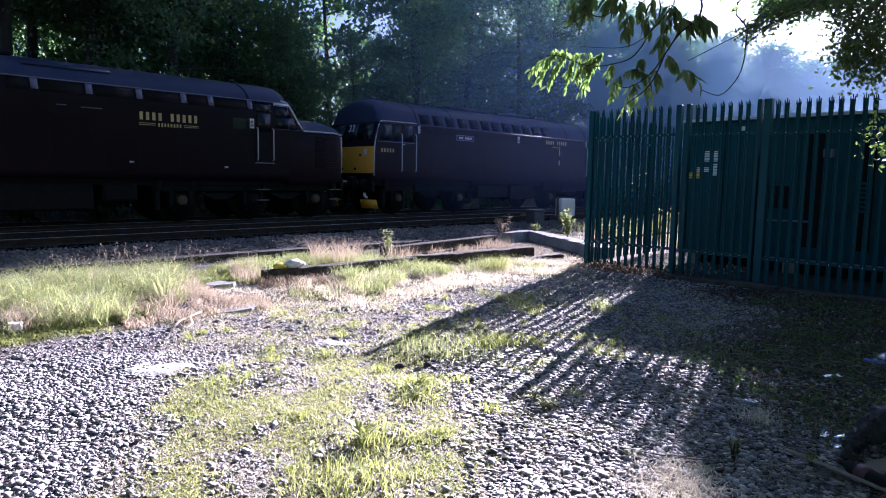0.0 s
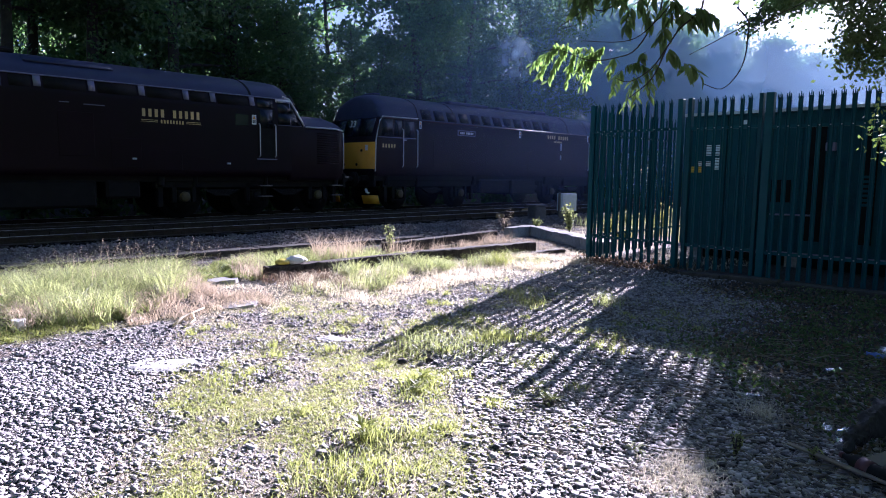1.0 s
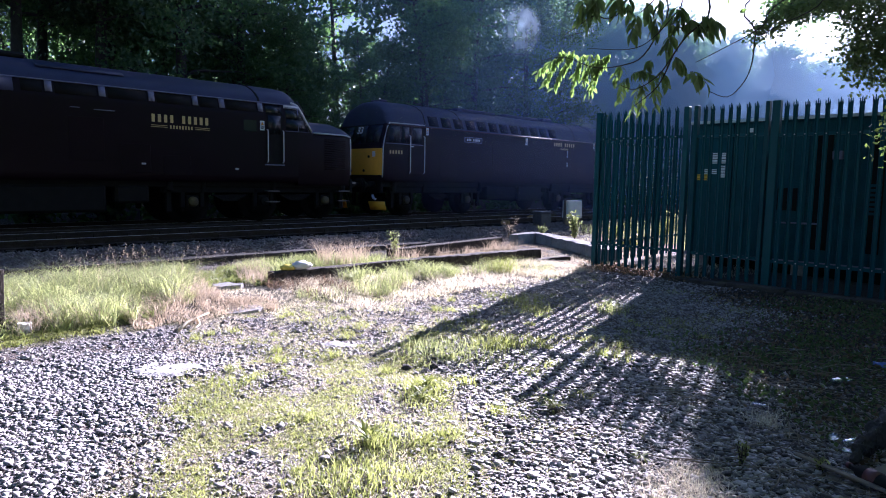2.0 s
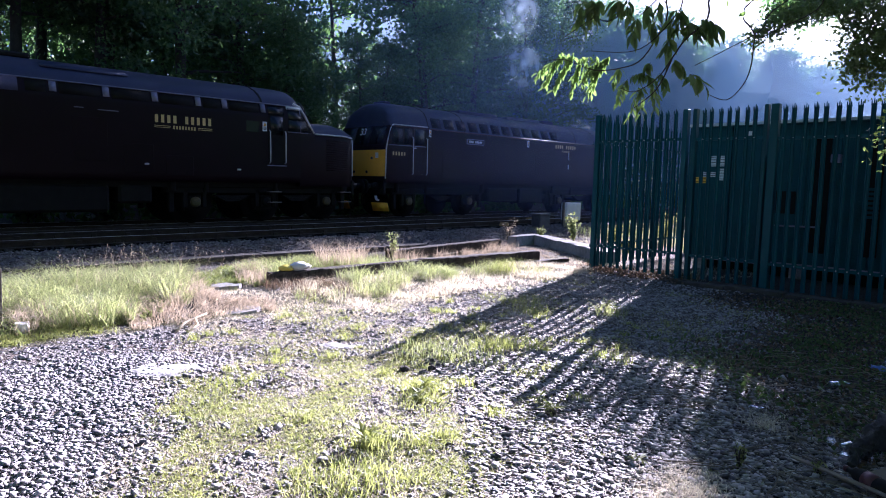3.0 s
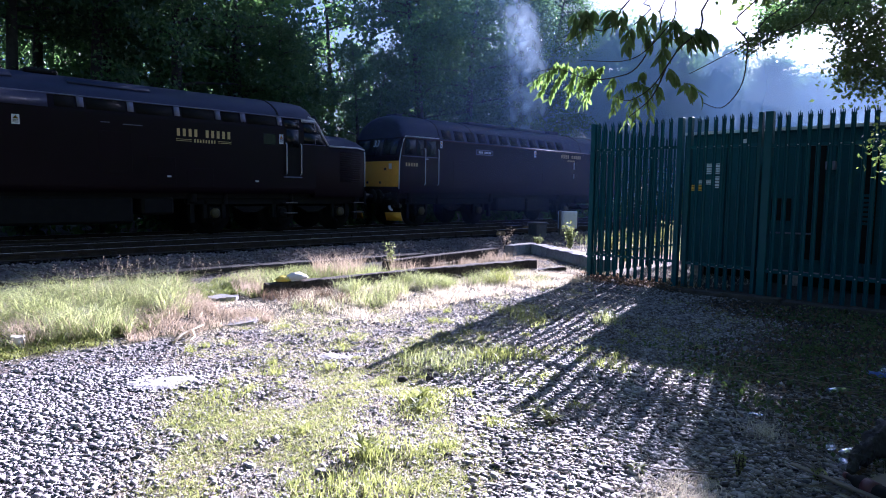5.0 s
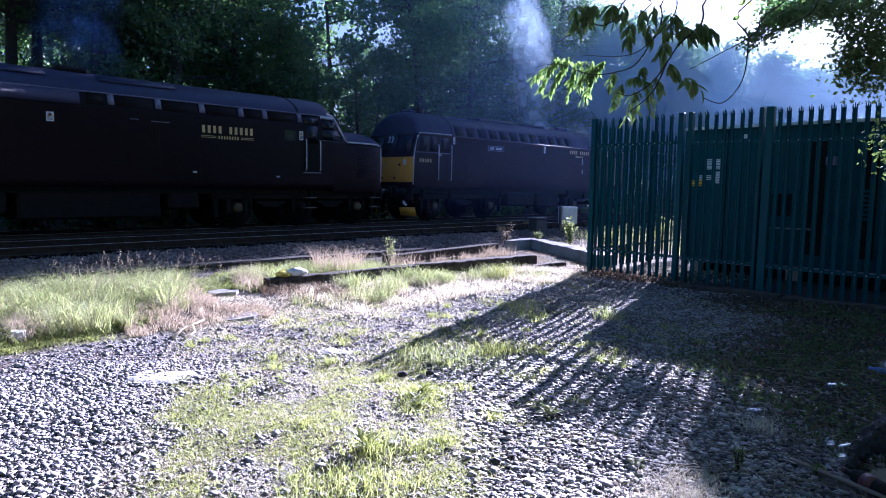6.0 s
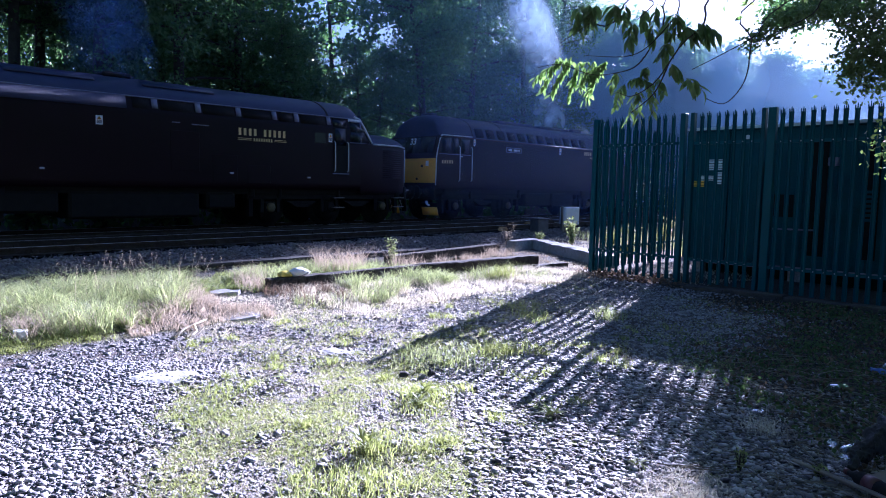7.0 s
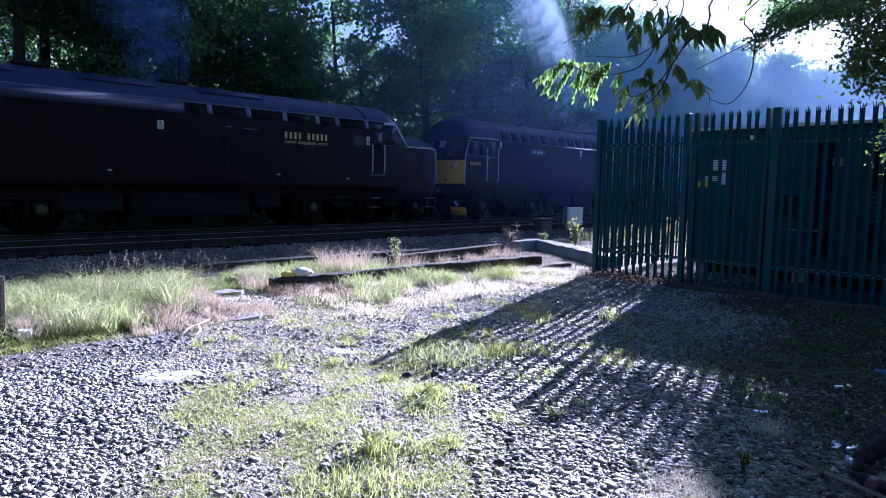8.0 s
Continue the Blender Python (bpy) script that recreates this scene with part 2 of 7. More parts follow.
def box(bm, x0, x1, y0, y1, z0, z1, bevel=0.0, m=None):
    r = bmesh.ops.create_cube(bm, size=1.0, matrix=Matrix.LocRotScale(((x0 + x1) / 2, (y0 + y1) / 2, (z0 + z1) / 2), None, (x1 - x0, y1 - y0, z1 - z0)))
    vs = r["verts"]
    if bevel:
        es = {e for v in vs for e in v.link_edges}
        out = bmesh.ops.bevel(bm, geom=list(es), offset=bevel, segments=1, affect="EDGES")
        vs = out["verts"]
    if m is not None:
        bmesh.ops.transform(bm, matrix=m, verts=vs)
    return bm


def tube(bm, points, radii, n=8, cap=True):
    """A round bar along a line of points."""
    rings, count = [], len(points)
    pts = [Vector(p) for p in points]
    if not hasattr(radii, "__len__"):
        radii = [radii] * count
    for i, p in enumerate(pts):
        way = (pts[min(i + 1, count - 1)] - pts[max(i - 1, 0)]).normalized()
        side = way.cross(Vector((0, 0, 1)) if abs(way.z) < 0.9 else Vector((1, 0, 0))).normalized()
        up = side.cross(way)
        rings.append([bm.verts.new(p + float(radii[i]) * (math.cos(a) * side + math.sin(a) * up)) for a in (2 * math.pi * k / n for k in range(n))])
    for a, b in zip(rings, rings[1:]):
        for k in range(n):
            bm.faces.new((a[k], a[(k + 1) % n], b[(k + 1) % n], b[k]))
    if cap:
        bm.faces.new(rings[0][::-1])
        bm.faces.new(rings[-1])
    return bm


def loft(bm, sections):
    """A closed skin through rings of equal count: (x, [(y, z), ...])."""
    rings = [[bm.verts.new((x, y, z)) for y, z in ring] for x, ring in sections]
    n = len(rings[0])
    for a, b in zip(rings, rings[1:]):
        for k in range(n):
            bm.faces.new((a[k], a[(k + 1) % n], b[(k + 1) % n], b[k]))
    bm.faces.new(rings[0])
    bm.faces.new(rings[-1][::-1])
    bmesh.ops.recalc_face_normals(bm, faces=bm.faces[:])
    return bm


def mirrored(half):
    """A ring from half a profile given from the bottom up, for y > 0."""
    return list(half) + [(-y, z) for y, z in reversed(half) if y > 1e-6]


def slab(bm, corners, depth):
    """A thin plate with four corners, thickened along its normal."""
    c = [Vector(p) for p in corners]
    n = (c[1] - c[0]).cross(c[3] - c[0]).normalized() * depth
    a, b = [bm.verts.new(p) for p in c], [bm.verts.new(p + n) for p in c]
    bm.faces.new(a[::-1])
    bm.faces.new(b)
    for k in range(4):
        bm.faces.new((a[k], a[(k + 1) % 4], b[(k + 1) % 4], b[k]))
    return bm


def quick_mesh(name, verts, faces, mat, smooth=False):
    """A mesh from arrays of vertices and of faces with one number of corners."""
    me = bpy.data.meshes.new(name)
    verts, faces = np.asarray(verts, np.float32), np.asarray(faces, np.int32)
    k = faces.shape[1]
    me.vertices.add(len(verts))
    me.vertices.foreach_set("co", verts.ravel())
    me.loops.add(faces.size)
    me.loops.foreach_set("vertex_index", faces.ravel())
    me.polygons.add(len(faces))
    me.polygons.foreach_set("loop_start", np.arange(0, faces.size, k, dtype=np.int32))
    me.polygons.foreach_set("use_smooth", np.full(len(faces), smooth))
    me.update(calc_edges=True)
    me.materials.append(M[mat])
    return me


def step(a, b, v):
    t = np.clip((np.asarray(v, float) - a) / (b - a), 0, 1)
    return t * t * (3 - 2 * t)


def ground_z(x, y):
    """The height of the ground: a level yard, the track bed and the bank under the wood."""
    x, y = np.asarray(x, float), np.asarray(y, float)
    z = 0.23 * step(11.4, 13.0, y) + 1.4 * step(20.5, 30.0, y) - 0.06 * step(19.0, 20.5, y)
    z = z + 0.07 * step(6.9, 8.0, y) * (1 - step(9.6, 11.0, y)) * (1 - step(6.0, 9.0, x))
    near = (1 - step(12.0, 16.0, y)) * (1 - step(20.0, 30.0, x))
    z = z + near * (0.012 * np.sin(2.1 * x + 0.7 * y) + 0.012 * np.sin(1.3 * y - 0.9 * x + 1.0) + 0.006 * np.sin(5.3 * x + 3.9 * y))
    return z


def wobble(x, y, s=1.0):
    """A smooth pseudo-random field between about -1 and 1."""
    x, y = x * s, y * s
    return (np.sin(1.7 * x + 0.6 * y + 0.3) + np.sin(-0.8 * x + 1.9 * y + 1.7) + np.sin(2.9 * x - 2.3 * y + 4.1) * 0.7 + np.sin(4.3 * x + 3.7 * y + 2.2) * 0.5) / 2.6


def stony(x, y):
    """Where small flat pebbles take over from the moss towards the fence, 0 to 1."""
    return step(2.1, 3.5, x - 0.9 * (y - 2.3) + 0.45 * wobble(x, y, 1.4))


def mossy(x, y):
    """How far moss and low grass cover the gravel, 0 to 1: mats with bare earth between them."""
    body = step(0.75, 1.2, x - 0.6 * (y - 3.5) + 0.2 * wobble(x, y, 2.0)) * (1 - stony(x, y))
    mats = step(-0.40, 0.35, wobble(x, y, 2.3) + 0.55 * wobble(y, x, 5.3) + 0.12 * (1 - step(3.6, 4.8, y)))
    bare = step(0.45, 0.8, wobble(0.35 * x + 0.25 * y, 1.3 * y - 0.5 * x, 4.2))
    return body * (1 - 0.55 * step(4.6, 5.6, y)) * (0.16 + 0.84 * mats) * (1 - 0.85 * bare)


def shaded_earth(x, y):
    """Where dark earth with ivy and painted shade replace the gravel, 0 to 1."""
    # the second strip darkens the ground for the hut's shadow at the fence
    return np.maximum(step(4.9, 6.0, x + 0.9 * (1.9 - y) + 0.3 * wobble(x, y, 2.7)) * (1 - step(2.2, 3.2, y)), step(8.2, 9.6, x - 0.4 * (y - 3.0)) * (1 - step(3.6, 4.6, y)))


# ---- ground ----
def build_ground():
    xs = np.concatenate([[-2000, -500, -120, -50, -25, -12, -6, -3], np.arange(-1, 14, 0.14), np.arange(14, 30, 0.5), np.arange(30, 130, 4), [160, 240, 500, 2000]])
    ys = np.concatenate([[-2000, -500, -120, -40, -15, -8, -4, -2], np.arange(-1, 16, 0.14), np.arange(16, 34, 0.5), np.arange(34, 70, 4), [100, 200, 500, 2000]])
    gx, gy = np.meshgrid(xs, ys, indexing="ij")
    gz = ground_z(gx, gy)
    nx, ny = gx.shape
    i = np.arange(nx * ny).reshape(nx, ny)
    faces = np.stack([i[:-1, :-1], i[1:, :-1], i[1:, 1:], i[:-1, 1:]], -1).reshape(-1, 4)
    me = quick_mesh("ground", np.stack([gx, gy, gz], -1).reshape(-1, 3), faces, "ground", True)
    # where moss and low grass have taken hold on the yard
    green = mossy(gx, gy) * (1 - step(7.0, 9.0, gx)) * (1 - step(6.9, 7.4, gy)) * step(-3.0, -1.0, gy)
    green = np.maximum(green, step(6.7, 7.3, gy) * (1 - step(10.8, 11.6, gy)) * (1 - step(12, 13, gx)))
    green = np.maximum(green, 0.5 * step(20, 22, gy))
    me.attributes.new("moss", "FLOAT", "POINT").data.foreach_set("value", green.ravel().astype(np.float32))
    # dark earth along the fence and under the wood; hut shade painted with it
    # second term darkens the soil so that pebble gaps read as shade
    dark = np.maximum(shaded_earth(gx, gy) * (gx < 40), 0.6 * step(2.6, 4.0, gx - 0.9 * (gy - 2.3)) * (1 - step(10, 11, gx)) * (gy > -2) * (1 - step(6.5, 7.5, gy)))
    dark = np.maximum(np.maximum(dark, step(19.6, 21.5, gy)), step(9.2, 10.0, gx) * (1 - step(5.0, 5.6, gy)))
    # shade between the verge grass, put into the soil colour
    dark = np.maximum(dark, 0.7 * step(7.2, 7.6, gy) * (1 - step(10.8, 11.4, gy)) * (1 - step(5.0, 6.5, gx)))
    # track bed: its shade is put into the ground colour
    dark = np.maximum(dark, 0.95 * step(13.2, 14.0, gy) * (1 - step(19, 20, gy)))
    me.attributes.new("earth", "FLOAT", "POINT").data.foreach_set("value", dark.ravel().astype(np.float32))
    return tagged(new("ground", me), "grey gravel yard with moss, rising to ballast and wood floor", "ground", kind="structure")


build_ground()


# ---- railway ----
def rail_profile():
    half = [(0.07, 0.0), (0.07, 0.012), (0.012, 0.03), (0.010, 0.105), (0.034, 0.115), (0.034, 0.14), (0.026, 0.15), (0.0, 0.15)]
    return mirrored(half)


def build_track(y0, label):
    """Two rails on sleepers, rail heads at the level of RAIL."""
    line = thing("railway_track", label, "railway track", pose(0, y0, RAIL - 0.15), kind="structure")
    for side in (-0.7525, 0.7525):
        part("rail", loft(bmesh.new(), [(x, [(y + side, z) for y, z in rail_profile()]) for x in (-40, 160)]), "rail", line)
        bm = bmesh.new()
        box(bm, -40, 160, side - 0.024, side + 0.024, 0.148, 0.152)
        part("rail_head", bm, "railtop", line, "bright worn rail head")
    first = None
    for k in range(58):
        x = -4 + 0.71 * k
        if first is None:
            bm = bmesh.new()
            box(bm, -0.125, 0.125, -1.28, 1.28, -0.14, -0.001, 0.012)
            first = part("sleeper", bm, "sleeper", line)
            ob = first
        else:
            ob = new("sleeper", first.data)
            ob.parent = line
        ob.matrix_basis = pose(x, 0.02 * math.sin(7.0 * k), 0, 0, 0, 0.6 * math.sin(3.1 * k))
    chair = None
    for k in range(58):
        for side in (-0.7525, 0.7525):
            if chair is None:
                bm = bmesh.new()
                box(bm, -0.08, 0.08, -0.17, 0.17, 0.0, 0.03, 0.006)
                box(bm, -0.05, 0.05, 0.06, 0.10, 0.02, 0.10, 0.006)
                box(bm, -0.05, 0.05, -0.10, -0.06, 0.02, 0.10, 0.006)
                chair = part("rail_chair", bm, "rail", line)
                ob = chair
            else:
                ob = new("rail_chair", chair.data)
                ob.parent = line
            ob.matrix_basis = pose(-4 + 0.71 * k, side, 0)


def wheelset(parent, x, r):
    """Two flanged wheels on an axle."""
    ob = None
    bm = bmesh.new()
    for s in (-1, 1):
        tube(bm, [(0, s * 0.69, 0), (0, s * 0.71, 0), (0, s * 0.72, 0), (0, s * 0.83, 0)], [r + 0.028, r + 0.028, r, r], 40)
        tube(bm, [(0, s * 0.83, 0), (0, s * 0.86, 0)], [r * 0.8, r * 0.3], 32)
        for k in range(3):
            a = 2 * math.pi * k / 3
            tube(bm, [(0.3 * math.cos(a), s * 0.84, 0.3 * math.sin(a)), (0.3 * math.cos(a), s * 0.875, 0.3 * math.sin(a))], 0.05, 8)
    tube(bm, [(0, -0.7, 0), (0, 0.7, 0)], 0.09, 16)
    ob = part("wheelset", bm, "under", parent)
    ob.matrix_basis = pose(x, 0, r)
    return ob


def bogie(loco, xc, axles, r, frame_z):
    """A bogie frame with springs and axle boxes; its wheelsets turn on it."""
    half = abs(axles[-1] - axles[0]) / 2
    bm = bmesh.new()
    for s in (-1, 1):
        y0, y1 = (0.98, 1.10) if s > 0 else (-1.10, -0.98)
        box(bm, -half - 0.75, half + 0.75, y0, y1, frame_z - 0.12, frame_z + 0.12, 0.02)
        for a in axles:
            box(bm, a - 0.32, a - 0.2, y0, y1, r - 0.15, frame_z, 0.015)
            box(bm, a + 0.2, a + 0.32, y0, y1, r - 0.15, frame_z, 0.015)
        for a, b in zip(axles, axles[1:]):
            mid = (a + b) / 2
            for k in range(5):
                box(bm, mid - 0.5 + 0.07 * k, mid + 0.5 - 0.07 * k, y0 + s * 0.04, y1 + s * 0.04, frame_z - 0.2 - 0.035 * k, frame_z - 0.168 - 0.035 * k)
            tube(bm, [(mid - 0.75, s * 1.12, frame_z - 0.1), (mid - 0.75, s * 1.12, frame_z + 0.2)], 0.07, 12)
        box(bm, -0.3, 0.3, y0, y1 + 0.03 * s if s > 0 else y1, frame_z + 0.05, frame_z + 0.28, 0.02)
        for e in (-half - 0.62, half + 0.62):
            tube(bm, [(e, s * 1.15, frame_z - 0.05), (e, s * 1.15, frame_z + 0.26)], 0.09, 12)
            box(bm, e - 0.06, e + 0.06, y0, y1, r - 0.25, frame_z, 0.01)
    for e in (-half - 0.7, 0.0, half + 0.7):
        box(bm, e - 0.1, e + 0.1, -1.0, 1.0, frame_z - 0.1, frame_z + 0.1, 0.015)
    ob = part("bogie", bm, "under", loco, "black oily bogie frame")
    ob.matrix_basis = pose(xc, 0, 0)
    wheels = []
    for a in axles:
        wheels.append((wheelset(ob, a, r), a, r))
        for s in (-1, 1):
            bm = bmesh.new()
            box(bm, a - 0.17, a + 0.17, min(s * 0.96, s * 1.10), max(s * 0.96, s * 1.10), r - 0.17, r + 0.17, 0.03)
            part("axlebox", bm, "under", ob)
            bm = bmesh.new()
            tube(bm, [(a, s * 1.08, r), (a, s * 1.15, r), (a, s * 1.17, r)], [0.135, 0.135, 0.09], 16)
            part("axlebox_cover", bm, "under" if len(axles) == 3 and a == 0.0 else "axle", ob)
    return wheels


def buffers(loco, x, way):
    """Oval buffers, coupling hook and hoses at a loco's end; way is +1 or -1 along x."""
    for s in (-0.87, 0.87):
        bm = bmesh.new()
        tube(bm, [(x, s, 1.05), (x + way * 0.30, s, 1.05)], [0.13, 0.10], 16)
        tube(bm, [(x + way * 0.28, s, 1.05), (x + way * 0.50, s, 1.05)], 0.075, 16)
        part("buffer_shank", bm, "under", loco)
        # heads in black, not steel, to give the shade between the locos
        bm = bmesh.new()
        tube(bm, [(x + way * 0.50, s, 1.05), (x + way * 0.535, s, 1.05), (x + way * 0.55, s, 1.05)], [0.23, 0.23, 0.19], 24)
        part("buffer_head", bm, "under", loco, "black buffer head, toned for the shade between locos")
    bm = bmesh.new()
    box(bm, min(x, x + way * 0.25), max(x, x + way * 0.25), -0.05, 0.05, 0.98, 1.10, 0.02)
    tube(bm, [(x + way * (0.2 + 0.1 * k), 0.0, 1.0 - 0.06 * math.sin(k * 0.8)) for k in range(5)], 0.03, 8)
    part("coupling", bm, "under", loco, "black screw coupling")
    for s in (-0.45, -0.3, 0.3, 0.45):
        bm = bmesh.new()
        tube(bm, [(x, s, 0.95), (x + way * 0.14, s, 0.9), (x + way * 0.18, s, 0.7), (x + way * 0.12, s * 0.8, 0.45), (x + way * 0.2, s * 0.7, 0.38)], 0.022, 8)
        part("brake_hose", bm, "under", loco)
    bm = bmesh.new()
    box(bm, min(x, x - way * 0.1), max(x, x - way * 0.1), -1.25, 1.25, 0.78, 1.22, 0.02)
    part("buffer_beam", bm, "under", loco)


def handrail(loco, x, y, z0, z1):
    bm = bmesh.new()
    s = -1 if y < 0 else 1
    tube(bm, [(x, y, z0), (x, y + s * 0.05, z0 + 0.03), (x, y + s * 0.05, z1 - 0.03), (x, y, z1)], 0.017, 8)
    part("handrail", bm, "pale", loco, "pale painted handrail")


def letter_bars(loco, name, x0, x1, z0, z1, words, y, mat="gold", label="gold lettering shown as plain bars"):
    """A word or two as one plain bar for each letter."""
    count = sum(words) + len(words) - 1
    pitch = (x1 - x0) / count
    k = 0
    for w in words:
        for _ in range(w):
            bm = bmesh.new()
            box(bm, x0 + pitch * (k + 0.22), x0 + pitch * (k + 0.72), y - 0.004, y + 0.002, z0, z1)
            part(name, bm, mat, loco, label)
            k += 1
        k += 1


def warning_plate(loco, x, z, y, w=0.14, h=0.24):
    bm = bmesh.new()
    box(bm, x - w / 2, x + w / 2, y - 0.005, y + 0.002, z - h / 2, z + h / 2)
    plate = part("warning_plate", bm, "white", loco, "white overhead-line warning plate")
    bm = bmesh.new()
    vs = [bm.verts.new(p) for p in ((x - w * 0.38, y - 0.008, z + h * 0.05), (x + w * 0.38, y - 0.008, z + h * 0.05), (x, y - 0.008, z + h * 0.42))]
    bm.faces.new(vs)
    bmesh.ops.solidify(bm, geom=bm.faces[:], thickness=0.002)
    part("warning_triangle", bm, "yellow", plate)
    bm = bmesh.new()
    for k in range(3):
        box(bm, x - w * 0.36, x + w * 0.36, y - 0.008, y - 0.004, z - h * (0.1 + 0.12 * k), z - h * (0.04 + 0.12 * k))
    part("writing_bars", bm, "under", plate)


def nose_loco():
    """A long diesel with a bonnet nose; x = 0 is the nose front, the body runs back along -x, its near side is -y."""
    loco = thing("diesel_locomotive", "dark maroon diesel locomotive with a bonnet nose and grey roof", "locomotive", pose(12.30, TRACK_Y, RAIL))
    side = [(1.30, 1.10), (1.345, 1.16), (1.35, 1.3), (1.35, 2.9), (1.335, 3.0), (1.245, 3.30)]
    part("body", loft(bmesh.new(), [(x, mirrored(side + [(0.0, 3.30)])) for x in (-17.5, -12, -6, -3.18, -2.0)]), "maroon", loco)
    # roof with a rounded shoulder
    arch = [(1.245, 3.305), (1.20, 3.40), (1.08, 3.52), (0.86, 3.66), (0.55, 3.79), (0.25, 3.855), (0.0, 3.87)]
    part("roof", loft(bmesh.new(), [(x, mirrored(arch)) for x in (-17.5, -12, -6, -3.24)]), "roof", loco, "matt grey roof")

    def squeezed(k, dz=0.0):
        return [(y * k, 3.305 + (z - 3.305) * (0.35 + 0.65 * k) + dz) for y, z in arch]
    part("cab_roof", loft(bmesh.new(), [(-3.20, mirrored(arch)), (-2.6, mirrored(squeezed(0.995))), (-2.25, mirrored(squeezed(0.975))), (-2.02, mirrored(squeezed(0.93))), (-1.88, mirrored(squeezed(0.80)))]), "roof", loco, "matt grey cab roof")
    bm = bmesh.new()
    ring = [(1.262, 3.302), (1.215, 3.41), (1.09, 3.535), (0.87, 3.675), (0.55, 3.805), (0.25, 3.87), (0.0, 3.885)]
    loft(bm, [(-3.24, mirrored(ring)), (-3.19, mirrored(ring))])
    part("roof_joint", bm, "under", loco)
    # rain strip under the roof
    for s in (-1, 1):
        bm = bmesh.new()
        box(bm, -17.5, -2.0, min(s * 1.24, s * 1.275), max(s * 1.24, s * 1.275), 3.285, 3.315, 0.008)
        part("rain_strip", bm, "bracket", loco, "pale rain strip along the roof edge")
    # raised roof panels
    for x0, x1 in ((-8.5, -6.65), (-11.4, -9.6), (-14.6, -12.6)):
        for s in (-1, 1):
            bm = bmesh.new()
            slab(bm, [(x0, s * 0.98, 3.60), (x1, s * 0.98, 3.60), (x1, s * 0.70, 3.745), (x0, s * 0.70, 3.745)][::-s], 0.03)
            part("roof_panel", bm, "roof", loco)
    for x in (-8.9, -12.2):
        bm = bmesh.new()
        box(bm, x - 0.35, x + 0.35, -0.45, 0.45, 3.80, 3.95, 0.05)
        part("exhaust_cover", bm, "under", loco)
    # raked windscreen between roof and nose
    rake = [(1.30, 2.56), (1.30, 2.75), (1.27, 3.0), (1.22, 3.30), (0.0, 3.30)]
    bm = bmesh.new()
    cab0 = mirrored([(1.345, 2.3), (1.345, 2.9), (1.33, 3.0), (1.243, 3.30), (0.6, 3.66), (0.0, 3.70)])
    cab1 = mirrored([(1.338, 2.3), (1.338, 2.52), (1.325, 2.55), (1.30, 2.57), (0.6, 2.95), (0.0, 3.02)])
    loft(bm, [(-2.02, cab0), (-1.54, cab1)])
    part("cab_front", bm, "maroon", loco)
    bm = bmesh.new()
    for y0, y1 in ((-1.12, -0.42), (-0.34, 0.34), (0.42, 1.12)):
        slab(bm, [(-1.66, y0, 3.04), (-1.66, y1, 3.04), (-1.93, y1, 3.42), (-1.93, y0, 3.42)], 0.05)
    part("windscreen", bm, "glass", loco, "dark cab windscreen")
    bm = bmesh.new()
    tube(bm, [(-1.55, -1.335, 2.58), (-1.70, -1.335, 2.80), (-1.87, -1.30, 3.10), (-2.0, -1.255, 3.31), (-2.2, -1.24, 3.37)], 0.028, 8)
    part("windscreen_edging", bm, "pale", loco, "pale edging of the windscreen")
    # nose
    def nose_ring(w, top, c, low=1.02):
        return mirrored([(w - 0.03, low), (w, low + 0.08), (w, top - 0.22), (w - 0.02, top - 0.10), (w - 0.08, top + 0.06 * c), (w - 0.35, top + 0.55 * c), (0.5, top + 0.88 * c), (0.0, top + c)])
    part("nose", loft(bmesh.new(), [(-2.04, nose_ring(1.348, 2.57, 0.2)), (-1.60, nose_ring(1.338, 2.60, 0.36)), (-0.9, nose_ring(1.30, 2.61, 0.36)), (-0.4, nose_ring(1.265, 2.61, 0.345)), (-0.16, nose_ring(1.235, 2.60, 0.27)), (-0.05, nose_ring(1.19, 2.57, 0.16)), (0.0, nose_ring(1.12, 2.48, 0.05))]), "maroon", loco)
    bm = bmesh.new()
    def crown(w, top, c):
        return mirrored([(w - 0.015, top - 0.08), (w - 0.07, top + 0.06 * c), (w - 0.35, top + 0.55 * c), (0.5, top + 0.88 * c), (0.0, top + c)])
    loft(bm, [(-1.58, crown(1.342, 2.606, 0.365)), (-0.9, crown(1.305, 2.616, 0.365)), (-0.4, crown(1.27, 2.616, 0.35)), (-0.16, crown(1.24, 2.606, 0.275)), (-0.07, crown(1.20, 2.585, 0.19))])
    part("nose_top", bm, "roof", loco, "grey nose top")
    bm = bmesh.new()
    tube(bm, [(-0.06, -1.205, 2.47), (-0.045, -1.20, 2.2), (-0.045, -1.20, 1.35)], 0.02, 8)
    tube(bm, [(-1.5, -1.345, 2.56), (-0.9, -1.312, 2.56), (-0.35, -1.272, 2.56), (-0.08, -1.22, 2.52)], 0.024, 8)
    part("nose_edging", bm, "pale", loco, "pale edging of the nose")
    # louvres on the nose side
    for k in range(14):
        bm = bmesh.new()
        z = 1.50 + 0.068 * k
        slab(bm, [(-1.1, -1.314, z), (-0.28, -1.262, z), (-0.28, -1.272, z + 0.03), (-1.1, -1.324, z + 0.03)], 0.004)
        part("louvre", bm, "maroon", loco)
    bm = bmesh.new()
    box(bm, -0.02, 0.16, -1.2, 1.2, 1.08, 1.14, 0.01)
    part("front_step", bm, "steel", loco)
    for s in (-0.9, 0.9):
        bm = bmesh.new()
